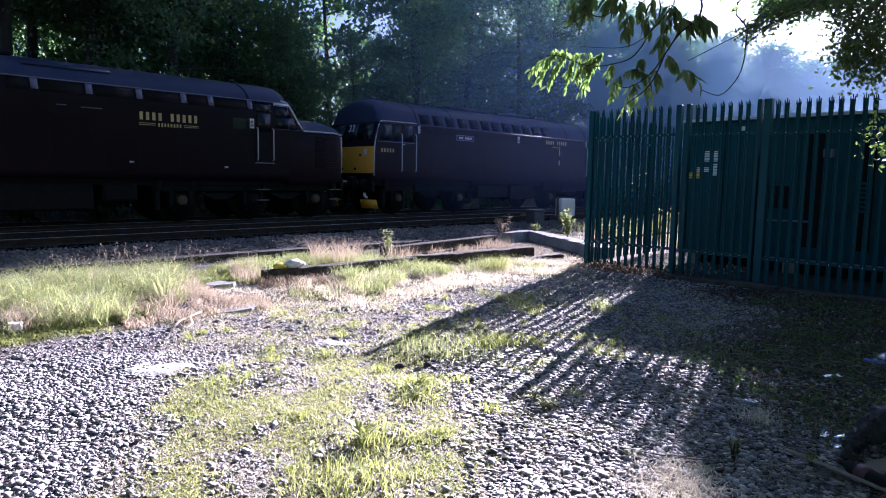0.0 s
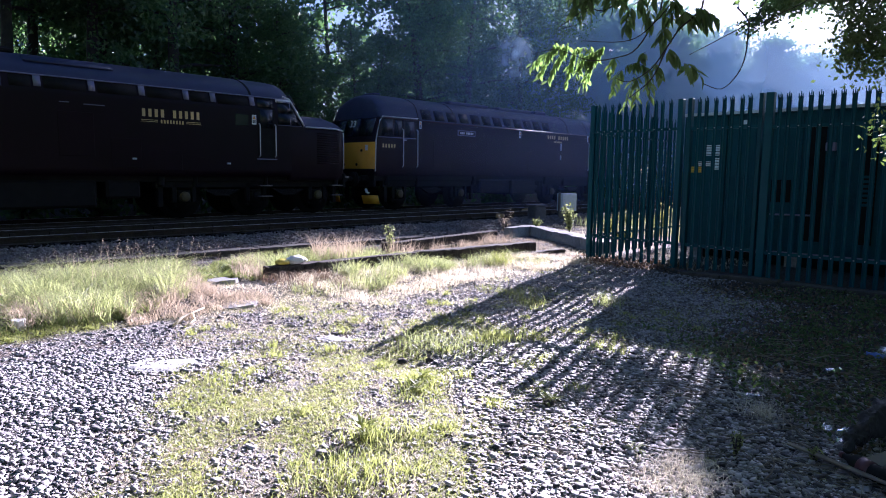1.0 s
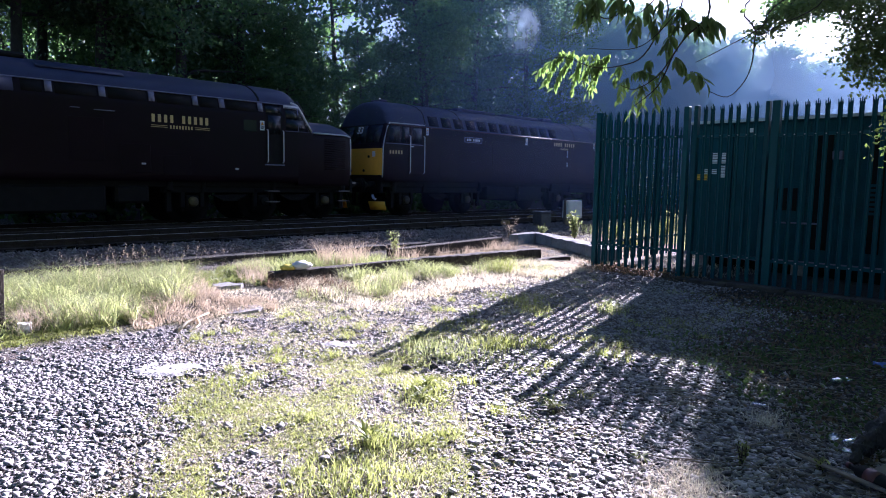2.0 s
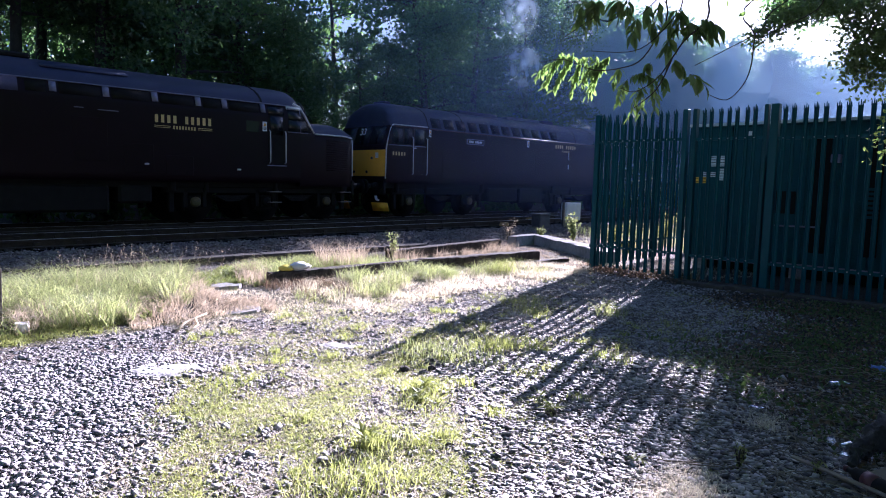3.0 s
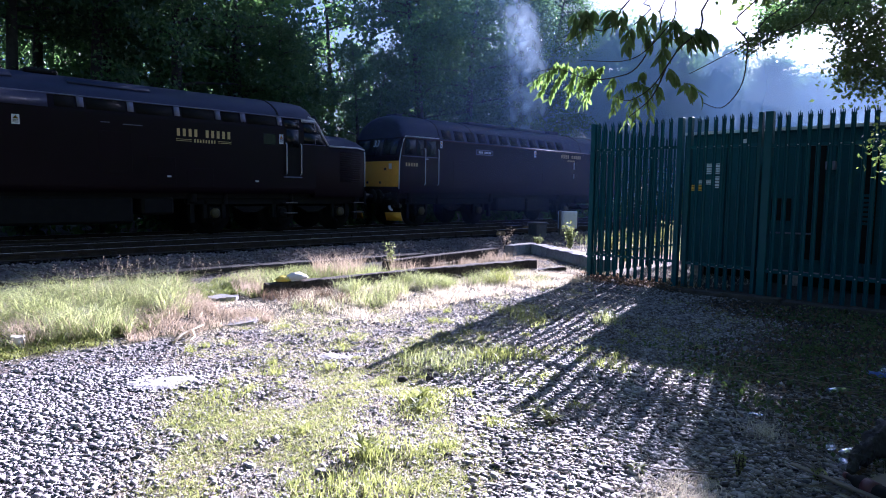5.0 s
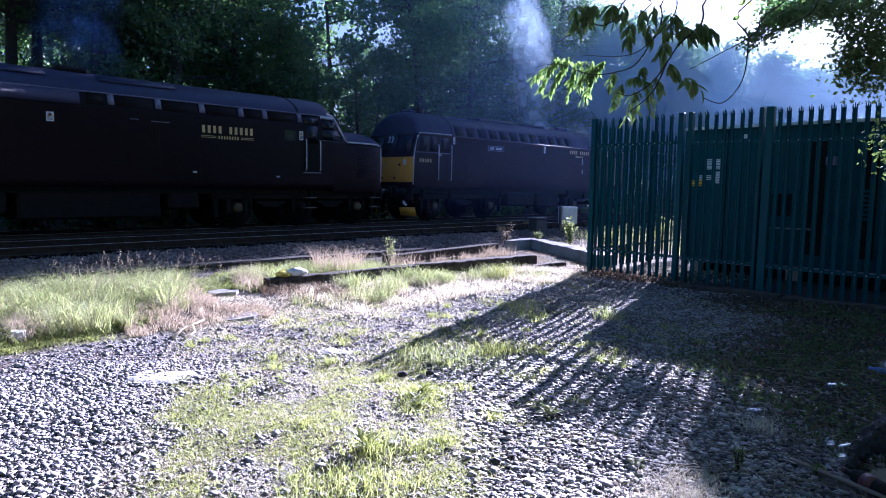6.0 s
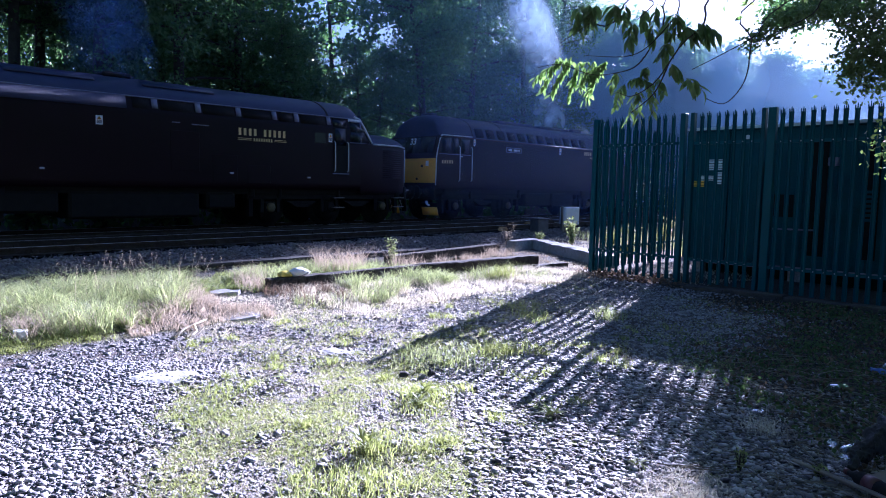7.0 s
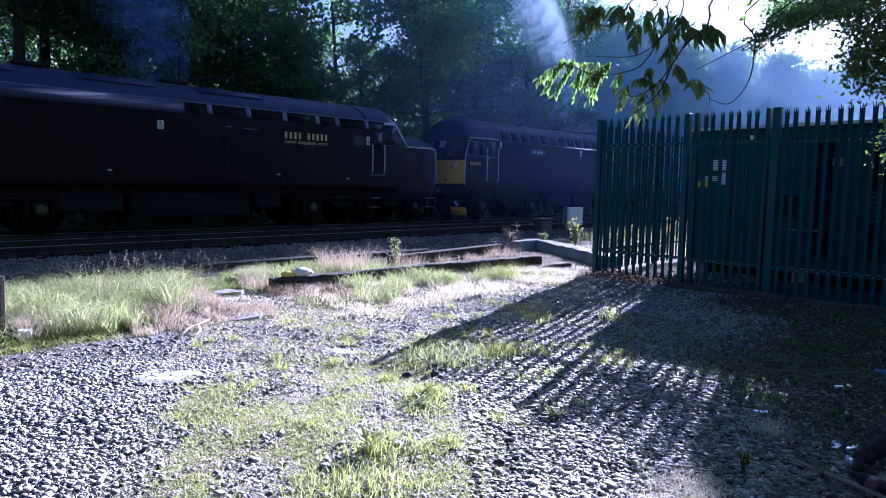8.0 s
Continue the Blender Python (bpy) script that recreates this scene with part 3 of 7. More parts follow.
        tube(bm, [(-0.02, s, 1.55), (0.03, s, 1.55)], 0.11, 16)
        part("marker_lamp", bm, "white", loco)
    # engine-room windows in the shoulder, with pale brackets
    inc = lambda t: (-(1.338 - 0.092 * t), 3.0 + 0.29 * t)
    marks = [-9.0, -8.35, -7.25, -6.13, -5.04, -4.32, -3.20]
    for x0, x1 in zip(marks, marks[1:]):
        bm = bmesh.new()
        (ya, za), (yb, zb) = inc(0.05), inc(0.93)
        slab(bm, [(x0 + 0.12, ya, za), (x1 - 0.12, ya, za), (x1 - 0.12, yb, zb), (x0 + 0.12, yb, zb)], 0.006)
        part("shoulder_window", bm, "under", loco, "dark engine-room window")
    for x in marks[1:]:
        bm = bmesh.new()
        (ya, za), (yb, zb) = inc(0.15), inc(0.97)
        slab(bm, [(x - 0.07, ya, za), (x + 0.07, ya, za), (x + 0.07, yb, zb), (x - 0.07, yb, zb)], 0.02)
        part("window_bracket", bm, "bracket", loco, "pale window bracket")
    bm = bmesh.new()
    slab(bm, [(-17.4, -1.352, 2.985), (-9.02, -1.352, 2.985), (-9.02, -1.262, 3.285), (-17.4, -1.262, 3.285)], 0.012)
    part("shoulder_panel", bm, "roof", loco, "grey roof shoulder")
    # cab door, windows and rails on the near side
    # the door lies flush; its black stands for the shade of a recess
    bm = bmesh.new()
    box(bm, -3.06, -2.53, -1.353, -1.30, 1.62, 2.98, 0.01)
    door = part("cab_door", bm, "under", loco, "dark cab door, its recess shade put into the black")
    bm = bmesh.new()
    slab(bm, [(-3.0, -1.356, 2.45), (-2.6, -1.356, 2.45), (-2.6, -1.352, 2.96), (-3.0, -1.352, 2.96)], 0.006)
    part("door_window", bm, "glass", door)
    bm = bmesh.new()
    slab(bm, [(-3.05, -1.342, 3.0), (-2.55, -1.342, 3.0), (-2.55, -1.262, 3.27), (-3.05, -1.262, 3.27)], 0.004)
    part("door_head", bm, "glass", door)
    bm = bmesh.new()
    box(bm, -3.10, -2.50, -1.40, -1.34, 1.575, 1.605, 0.006)
    part("door_step", bm, "bracket", loco, "pale door step")
    handrail(loco, -3.02, -1.353, 1.66, 2.56)
    handrail(loco, -2.53, -1.353, 1.66, 2.56)
    bm = bmesh.new()
    slab(bm, [(-2.42, -1.353, 2.57), (-1.72, -1.353, 2.57), (-1.86, -1.349, 2.90), (-2.42, -1.349, 2.90)], 0.006)
    slab(bm, [(-2.42, -1.351, 2.90), (-1.86, -1.351, 2.90), (-2.0, -1.285, 3.20), (-2.42, -1.285, 3.20)], 0.006)
    cab_window = part("cab_window", bm, "glass", loco, "dark sliding cab window")
    bm = bmesh.new()
    tube(bm, [(-2.44, -1.355, 2.56), (-1.65, -1.355, 2.56), (-1.98, -1.29, 3.22), (-2.44, -1.29, 3.22)], 0.014, 6)
    tube(bm, [(-2.02, -1.362, 2.58), (-2.02, -1.30, 3.2)], 0.014, 6)
    part("window_frame", bm, "bracket", cab_window)
    bm = bmesh.new()
    slab(bm, [(-2.46, -1.285, 3.20), (-1.96, -1.285, 3.20), (-2.0, -1.262, 3.29), (-2.46, -1.262, 3.29)], 0.012)
    part("window_hood", bm, "pale", loco, "pale strip over the cab window")
    bm = bmesh.new()
    box(bm, -3.74, -3.33, -1.356, -1.33, 2.47, 2.80, 0.02)
    part("side_window", bm, "glass", loco, "small dark side window")
    for x0, x1, z0, z1 in ((-6.9, -6.2, 1.3, 2.0), (-8.0, -7.25, 1.55, 2.55), (-5.9, -5.2, 1.25, 1.75)):
        bm = bmesh.new()
        box(bm, x0, x1, -1.356, -1.33, z0, z1, 0.008)
        part("access_door", bm, "maroon", loco)
    for x, z in ((-6.38, 1.52), (-3.95, 1.45), (-10.85, 1.51)):
        bm = bmesh.new()
        box(bm, x - 0.05, x + 0.05, -1.39, -1.34, z - 0.022, z + 0.022, 0.008)
        part("body_lamp", bm, "pale", loco, "pale body-side bracket")
    for x0, x1, z in ((-7.45, -7.0, 2.72), (-7.95, -7.75, 2.74)):
        bm = bmesh.new()
        box(bm, x0, x1, -1.37, -1.345, z, z + 0.018)
        part("drip_strip", bm, "bracket", loco)
    warning_plate(loco, -3.17, 2.66, -1.352, 0.13, 0.26)
    warning_plate(loco, -9.64, 2.66, -1.352, 0.15, 0.21)
    letter_bars(loco, "lettering", -6.19, -4.68, 2.55, 2.74, (4, 5), -1.352)
    letter_bars(loco, "lettering", -5.73, -5.12, 2.405, 2.49, (8,), -1.352)
    for x0, x1 in ((-6.18, -5.78), (-5.07, -4.69)):
        for z in (2.425, 2.465):
            bm = bmesh.new()
            box(bm, x0, x1, -1.356, -1.348, z, z + 0.014)
            part("lettering_rule", bm, "gold", loco)
    # underframe
    bm = bmesh.new()
    box(bm, -17.4, -0.1, -1.15, 1.15, 0.95, 1.14, 0.02)
    part("underframe", bm, "under", loco)
    for x0, x1, z0 in ((-11.95, -10.5, 0.5), (-10.3, -7.2, 0.35), (-7.0, -6.2, 0.55)):
        bm = bmesh.new()
        box(bm, x0, x1, -1.22, 1.22, z0, 1.0, 0.06)
        part("fuel_tank", bm, "under", loco)
    wheels = []
    for xc in (-0.95 - 2.06, -0.95 - 2.06 - 11.28):
        wheels += bogie(loco, xc, (-2.057, 0.0, 2.057), 0.57, 0.92)
    buffers(loco, 0.0, 1)
    for x in (-2.8, -0.35):
        for z in (0.55, 0.85):
            bm = bmesh.new()
            box(bm, x - 0.2, x + 0.2, -1.30, -1.12, z - 0.015, z + 0.015, 0.005)
            part("footstep", bm, "steel", loco)
    return loco, wheels


def flat_loco():
    """A flat-fronted diesel; x = 0 is the front that faces the other loco, the body runs along +x."""
    loco = thing("diesel_locomotive", "dark maroon flat-fronted diesel locomotive with a yellow warning panel", "locomotive", pose(13.46, TRACK_Y, RAIL))
    L = 14.3
    def ring(w, top):
        """Body ring up to the shoulder, closed at the height top."""
        t = min(top, 3.06)
        return mirrored([(w - 0.03, 1.16), (w, 1.24), (w, 1.8), (w, t - 0.35), (w, t - 0.12), (w - 0.01, t - 0.02), (w - 0.05, t), (0.6, t + 0.02), (0.0, t + 0.02)])
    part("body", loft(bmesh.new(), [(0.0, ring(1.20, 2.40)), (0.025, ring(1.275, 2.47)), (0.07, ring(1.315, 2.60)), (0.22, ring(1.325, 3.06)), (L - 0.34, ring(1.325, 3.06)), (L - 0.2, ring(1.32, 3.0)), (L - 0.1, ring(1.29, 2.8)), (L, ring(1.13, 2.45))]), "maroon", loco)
    half = [(1.29, 3.055), (1.125, 3.46), (1.01, 3.60), (0.79, 3.735), (0.5, 3.835), (0.25, 3.885), (0.0, 3.90)]
    def dome(ky, kz):
        return mirrored([(y * ky, 3.055 + (z - 3.055) * kz) for y, z in half])
    part("roof", loft(bmesh.new(), [(0.21, dome(0.92, 0.22)), (0.23, dome(0.965, 0.58)), (0.29, dome(0.98, 0.80)), (0.42, dome(0.99, 0.93)), (0.75, dome(0.997, 1.0)), (1.9, dome(1, 1.0)), (L - 1.9, dome(1, 1.0)), (L - 1.05, dome(0.995, 1.0)), (L - 0.72, dome(0.985, 0.9)), (L - 0.5, dome(0.975, 0.72)), (L - 0.36, dome(0.95, 0.42)), (L - 0.30, dome(0.9, 0.12))]), "roof", loco, "matt grey roof")
    for x in (1.92, 3.72, 10.9, 12.4):
        bm = bmesh.new()
        loft(bm, [(x + d, mirrored([(y * 1.006, 3.06 + (z - 3.06) * 1.012) for y, z in half])) for d in (0.0, 0.035)])
        part("roof_joint", bm, "under", loco)
    for x0, x1, w, h in ((0.75, 1.05, 0.3, 0.05), (4.2, 6.4, 0.55, 0.04), (7.0, 9.2, 0.55, 0.04), (9.7, 10.4, 0.4, 0.10)):
        bm = bmesh.new()
        box(bm, x0, x1, -w, w, 3.80, 3.905 + h, 0.03)
        part("roof_hatch", bm, "roof", loco)
    # shoulder windows, in a band of twelve
    inc = lambda t: (-(1.292 - 0.165 * t), 3.055 + 0.405 * t)
    for k in range(12):
        x0 = 2.05 + 0.635 * k
        bm = bmesh.new()
        (ya, za), (yb, zb) = inc(0.10), inc(0.95)
        slab(bm, [(x0 + 0.06, ya, za), (x0 + 0.53, ya, za), (x0 + 0.53, yb, zb), (x0 + 0.06, yb, zb)], 0.006)
        part("shoulder_window", bm, "grimy", loco, "dark engine-room window")
    bm = bmesh.new()
    slab(bm, [(0.4, -1.328, 3.02), (L - 0.4, -1.328, 3.02), (L - 0.4, -1.322, 3.05), (0.4, -1.322, 3.05)], 0.006)
    part("red_line", bm, "red", loco, "thin red line below the windows")
    # front: yellow panel, windscreens, number box
    bm = bmesh.new()
    loft(bm, [(x - 0.006, mirrored([(w, 1.38), (w, 2.25), (0.0, 2.25)])) for x, w in ((0.0, 1.202), (0.02, 1.262), (0.03, 1.283))])
    part("warning_panel", bm, "yellow", loco, "yellow warning panel on the cab front")
    for y, z in ((-0.62, 1.98), (-0.35, 1.52), (0.35, 1.52), (0.62, 1.98)):
        bm = bmesh.new()
        tube(bm, [(0.0, y, z), (-0.035, y, z)], 0.045, 12)
        part("lamp_iron", bm, "under", loco, "dark lamp fitting on the yellow panel")
    bm = bmesh.new()
    box(bm, -0.012, 0.0, -0.95, -0.80, 1.98, 2.16)
    part("warning_plate", bm, "white", loco, "white overhead-line warning plate")
    for y0, y1 in ((-1.13, -0.42), (0.42, 1.13)):
        bm = bmesh.new()
        slab(bm, [(0.008, y1, 2.44), (0.008, y0, 2.44), (0.20, y0, 3.01), (0.20, y1, 3.01)], 0.025)
        part("windscreen", bm, "glass", loco, "dark cab windscreen")
    bm = bmesh.new()
    slab(bm, [(0.006, 0.36, 2.43), (0.006, -0.36, 2.43), (0.21, -0.36, 3.04), (0.21, 0.36, 3.04)], 0.035)
    number_box = part("number_box", bm, "glass", loco, "black number box with white figures")
    curve = bpy.data.curves.new("figures", "FONT")
    curve.body, curve.size, curve.extrude, curve.align_x = "33", 0.34, 0.003, "CENTER"
    text = new("figures", curve)
    bpy.context.view_layer.update()
    me = bpy.data.meshes.new_from_object(text.evaluated_get(bpy.context.evaluated_depsgraph_get()))
    bpy.data.objects.remove(text)
    me.materials.clear()
    me.materials.append(M["white"])
    figures = new("figures", me)
    figures.parent = number_box
    figures.matrix_basis = pose(0.115, 0.0, 2.75, 71.4, 0, -90) @ pose(0, 0, 0.042)
    for s in (-1, 1):
        bm = bmesh.new()
        tube(bm, [(0.03, s * 1.285, 1.3), (0.045, s * 1.30, 2.3), (0.09, s * 1.322, 2.6), (0.20, s * 1.315, 2.95), (0.34, s * 1.275, 3.09)], 0.02, 8)
        tube(bm, [(0.34, s * 1.275, 3.09), (1.9, s * 1.285, 3.10)], 0.018, 8)
        part("cab_edging", bm, "pale", loco, "pale edging of the cab")
    # cab side on the near flank
    for x0, x1 in ((0.24, 0.74), (0.78, 1.14)):
        bm = bmesh.new()
        slab(bm, [(x0, -1.327, 2.46), (x1, -1.327, 2.46), (x1, -1.322, 3.0), (x0 + 0.06, -1.322, 3.0)], 0.006)
        part("cab_window", bm, "glass", loco, "dark cab window")
    bm = bmesh.new()
    slab(bm, [(0.12, -1.327, 2.405), (1.8, -1.327, 2.405), (1.8, -1.327, 2.43), (0.12, -1.327, 2.43)], 0.006)
    part("waist_line", bm, "bracket", loco, "thin pale waist line")
    for x0 in (1.20, 12.5):
        bm = bmesh.new()
        box(bm, x0, x0 + 0.58, -1.330, -1.30, 1.42, 3.02, 0.01)
        door = part("cab_door", bm, "maroon", loco)
        bm = bmesh.new()
        slab(bm, [(x0 + 0.08, -1.332, 2.46), (x0 + 0.5, -1.332, 2.46), (x0 + 0.5, -1.332, 2.98), (x0 + 0.08, -1.332, 2.98)], 0.005)
        part("door_window", bm, "glass", door)
        handrail(loco, x0 - 0.03, -1.325, 1.46, 2.72)
        handrail(loco, x0 + 0.62, -1.325, 1.46, 2.72)
        bm = bmesh.new()
        box(bm, x0 + 0.02, x0 + 0.12, -1.37, -1.33, 2.34, 2.37, 0.005)
        part("door_handle", bm, "pale", door)
    letter_bars(loco, "running_number", 0.27, 0.88, 2.08, 2.20, (5,), -1.326, label="gold running number shown as plain bars")
    bm = bmesh.new()
    box(bm, 3.83, 4.79, -1.335, -1.32, 2.63, 2.83, 0.005)
    plate = part("nameplate", bm, "bracket", loco, "cast nameplate with a pale rim")
    bm = bmesh.new()
    box(bm, 3.87, 4.75, -1.338, -1.33, 2.66, 2.80)
    field = part("plate_field", bm, "under", plate)
    bm = bmesh.new()
    for k in range(9):
        if k != 3:
            box(bm, 3.96 + 0.08 * k, 4.02 + 0.08 * k, -1.342, -1.336, 2.69, 2.77)
    part("plate_letters", bm, "pale", plate)
    warning_plate(loco, 7.47, 2.84, -1.326, 0.13, 0.26)
    warning_plate(loco, 1.98, 2.90, -1.326, 0.10, 0.26)
    warning_plate(loco, 12.42, 2.90, -1.326, 0.10, 0.26)
    letter_bars(loco, "lettering", 9.31, 10.87, 2.76, 2.91, (4, 5), -1.326)
    letter_bars(loco, "lettering", 9.8, 10.4, 2.62, 2.69, (8,), -1.326)
    for x, z0, z1 in ((10.3, 2.3, 2.6), (10.3, 1.9, 2.1)):
        bm = bmesh.new()
        box(bm, x, x + 0.03, -1.36, -1.32, z0, z1)
        part("grab_rail", bm, "pale", loco)
    for x0, x1, z0, z1 in ((2.6, 3.5, 1.35, 2.4), (5.4, 6.6, 1.6, 2.75), (8.0, 9.0, 1.35, 2.4)):
        bm = bmesh.new()
        box(bm, x0, x1, -1.329, -1.30, z0, z1, 0.008)
        part("access_door", bm, "maroon", loco)
    # underframe, tanks, bogies, plough
    bm = bmesh.new()
    box(bm, 0.1, L - 0.1, -1.15, 1.15, 0.98, 1.2, 0.02)
    part("underframe", bm, "under", loco)
    for x0, x1, z0, z1 in ((5.2, 7.0, 0.52, 1.05), (7.1, 8.7, 0.45, 1.05)):
        bm = bmesh.new()
        box(bm, x0, x1, -1.24, 1.24, z0, z1, 0.05)
        part("fuel_tank", bm, "under", loco)
    wheels = []
    for xc in (2.76, 11.6):
        wheels += bogie(loco, xc, (-1.525, 1.525), 0.545, 0.9)
    buffers(loco, 0.0, -1)
    for s in (-1, 1):
        bm = bmesh.new()
        y0, y1 = s * 0.66, s * 1.26
        slab(bm, [(0.02, y0, 0.22), (0.20, y1, 0.22), (0.12, y1, 0.50), (-0.06, y0, 0.50)][::s], 0.04)
        part("snow_plough", bm, "yellow", loco, "yellow snow plough blade")
    for x in (-0.12, -0.16):
        bm = bmesh.new()
        tube(bm, [(x, -1.0, 0.72), (x - 0.05, -1.1, 0.62), (x, -1.15, 0.58)], 0.03, 8)
        part("hose_end", bm, "pale", loco)
    return loco, wheels


build_track(TRACK_Y, "running line with timber sleepers under the train")
build_track(14.68, "empty near line with worn rails")
bm = bmesh.new()
loft(bm, [(x, rail_profile()) for x in (-40, 160)])
spare = tagged(part("spare_rail", bm, "rail"), "rusty spare rail lying between the tracks", "rail", kind="structure")
spare.matrix_basis = pose(0, 16.35, 0.24)
ROAD37, WHEELS37 = nose_loco()
ROAD33, WHEELS33 = flat_loco()


# ---- palisade fence and hut ----
FENCE_X, FENCE_TOP, PALE = 11.0, 2.945, 0.1455


def pale_mesh():
    """A W-section steel pale with three splayed points."""
    bm = bmesh.new()
    ys = (-0.034, -0.022, -0.010, 0.010, 0.022, 0.034)
    xs = (0.0, -0.014, 0.0, 0.0, -0.014, 0.0)
    tops = (2.83, 2.86, 2.84, 2.84, 2.86, 2.83)
    for depth in (0.0, 0.004):
        low = [bm.verts.new((x + depth, y, 0.0)) for x, y in zip(xs, ys)]
        high = [bm.verts.new((x + depth, y, z)) for x, y, z in zip(xs, ys, tops)]
        for k in range(5):
            bm.faces.new((low[k], low[k + 1], high[k + 1], high[k]))
    for y, z, out in ((-0.027, 2.895, -0.02), (0.0, 2.925, 0.0), (0.027, 2.895, -0.02)):
        a = [bm.verts.new(p) for p in ((0.0, y - 0.012, 2.82), (0.0, y + 0.012, 2.82), (out, y + 0.005, z), (out, y - 0.005, z))]
        bm.faces.new(a)
        b = [bm.verts.new(v.co + Vector((0.004, 0, 0))) for v in a]
        bm.faces.new(b[::-1])
        for k in range(4):
            bm.faces.new((a[k], b[k], b[(k + 1) % 4], a[(k + 1) % 4]))
    return bm


def fence_run(name, label, y0, y1, z0, posts, rail_z=(0.42, 2.42), at=None):
    """A run of pales between y0 and y1 (y0 > y1) on angle rails and posts."""
    run = thing(name, label, "fence" if "fence" in name else "gate", at or pose(FENCE_X, 0, z0), "palisade fence")
    count = round((y0 - y1) / PALE)
    for k in range(1, count):
        y = y0 + (y1 - y0) * k / count
        ob = new("pale", PALE_MESH)
        ob.parent = run
        ob.matrix_basis = pose(0.003 * math.sin(5.3 * k), y, 0.02 + 0.006 * math.sin(3.7 * k), 0.25 * math.sin(2.3 * k), 0, 2.0 * math.sin(4.1 * k))
        for z in rail_z:
            bolt = new("bolt", BOLT_MESH)
            bolt.parent = run
            bolt.matrix_basis = pose(-0.012, y, z)
    for z in rail_z:
        bm = bmesh.new()
        box(bm, 0.008, 0.056, y1, y0, z - 0.025, z - 0.019)
        box(bm, 0.008, 0.014, y1, y0, z - 0.019, z + 0.025)
        part("rail", bm, "green", run)
    for y in posts:
        bm = bmesh.new()
        box(bm, 0.02, 0.026, y - 0.045, y + 0.045, -0.05, 2.93)
        box(bm, 0.026, 0.096, y - 0.003, y + 0.003, -0.05, 2.93)
        box(bm, 0.096, 0.102, y - 0.045, y + 0.045, -0.05, 2.93)
        part("post", bm, "green", run)
    return run


PALE_MESH = bpy.data.meshes.new("pale")
bm = pale_mesh()
bm.to_mesh(PALE_MESH)
bm.free()
PALE_MESH.materials.append(M["green"])
BOLT_MESH = bpy.data.meshes.new("bolt")
bm = bmesh.new()
tube(bm, [(0, 0, 0), (-0.008, 0, 0)], 0.009, 6)
bm.to_mesh(BOLT_MESH)
bm.free()
BOLT_MESH.materials.append(M["trim"])

fence_run("palisade_fence", "dark green steel palisade fence beside the track", 6.95, 5.22, 0.06, (6.95,))
fence_run("palisade_gate", "closed dark green palisade gate in front of the hut", 5.0, 3.88, 0.05, (), (0.42, 2.42))
fence_run("palisade_fence", "dark green steel palisade fence in front of the hut", 3.73, -3.0, 0.03, (0.9, -1.8))

fence_run("palisade_fence", "dark green steel palisade fence returning beside the walkway", 0.0, -6.2, 0.0, (-2.7, -5.4), at=pose(11.06, 7.03, 0.04, 0, 0, 90))


def gate_post(y, z0, w):
    bm = bmesh.new()
    box(bm, -0.01, 0.10, y - w / 2, y + w / 2, -0.05, 2.95, 0.006)
    ob = tagged(part("gate_post", bm, "green"), "square dark green steel gate post", "gate post", "gate posts")
    ob.matrix_basis = pose(FENCE_X, 0, z0)


for y, w in ((5.19, 0.09), (5.02, 0.07), (3.86, 0.06), (3.73, 0.12)):
    gate_post(y, 0.04, w)


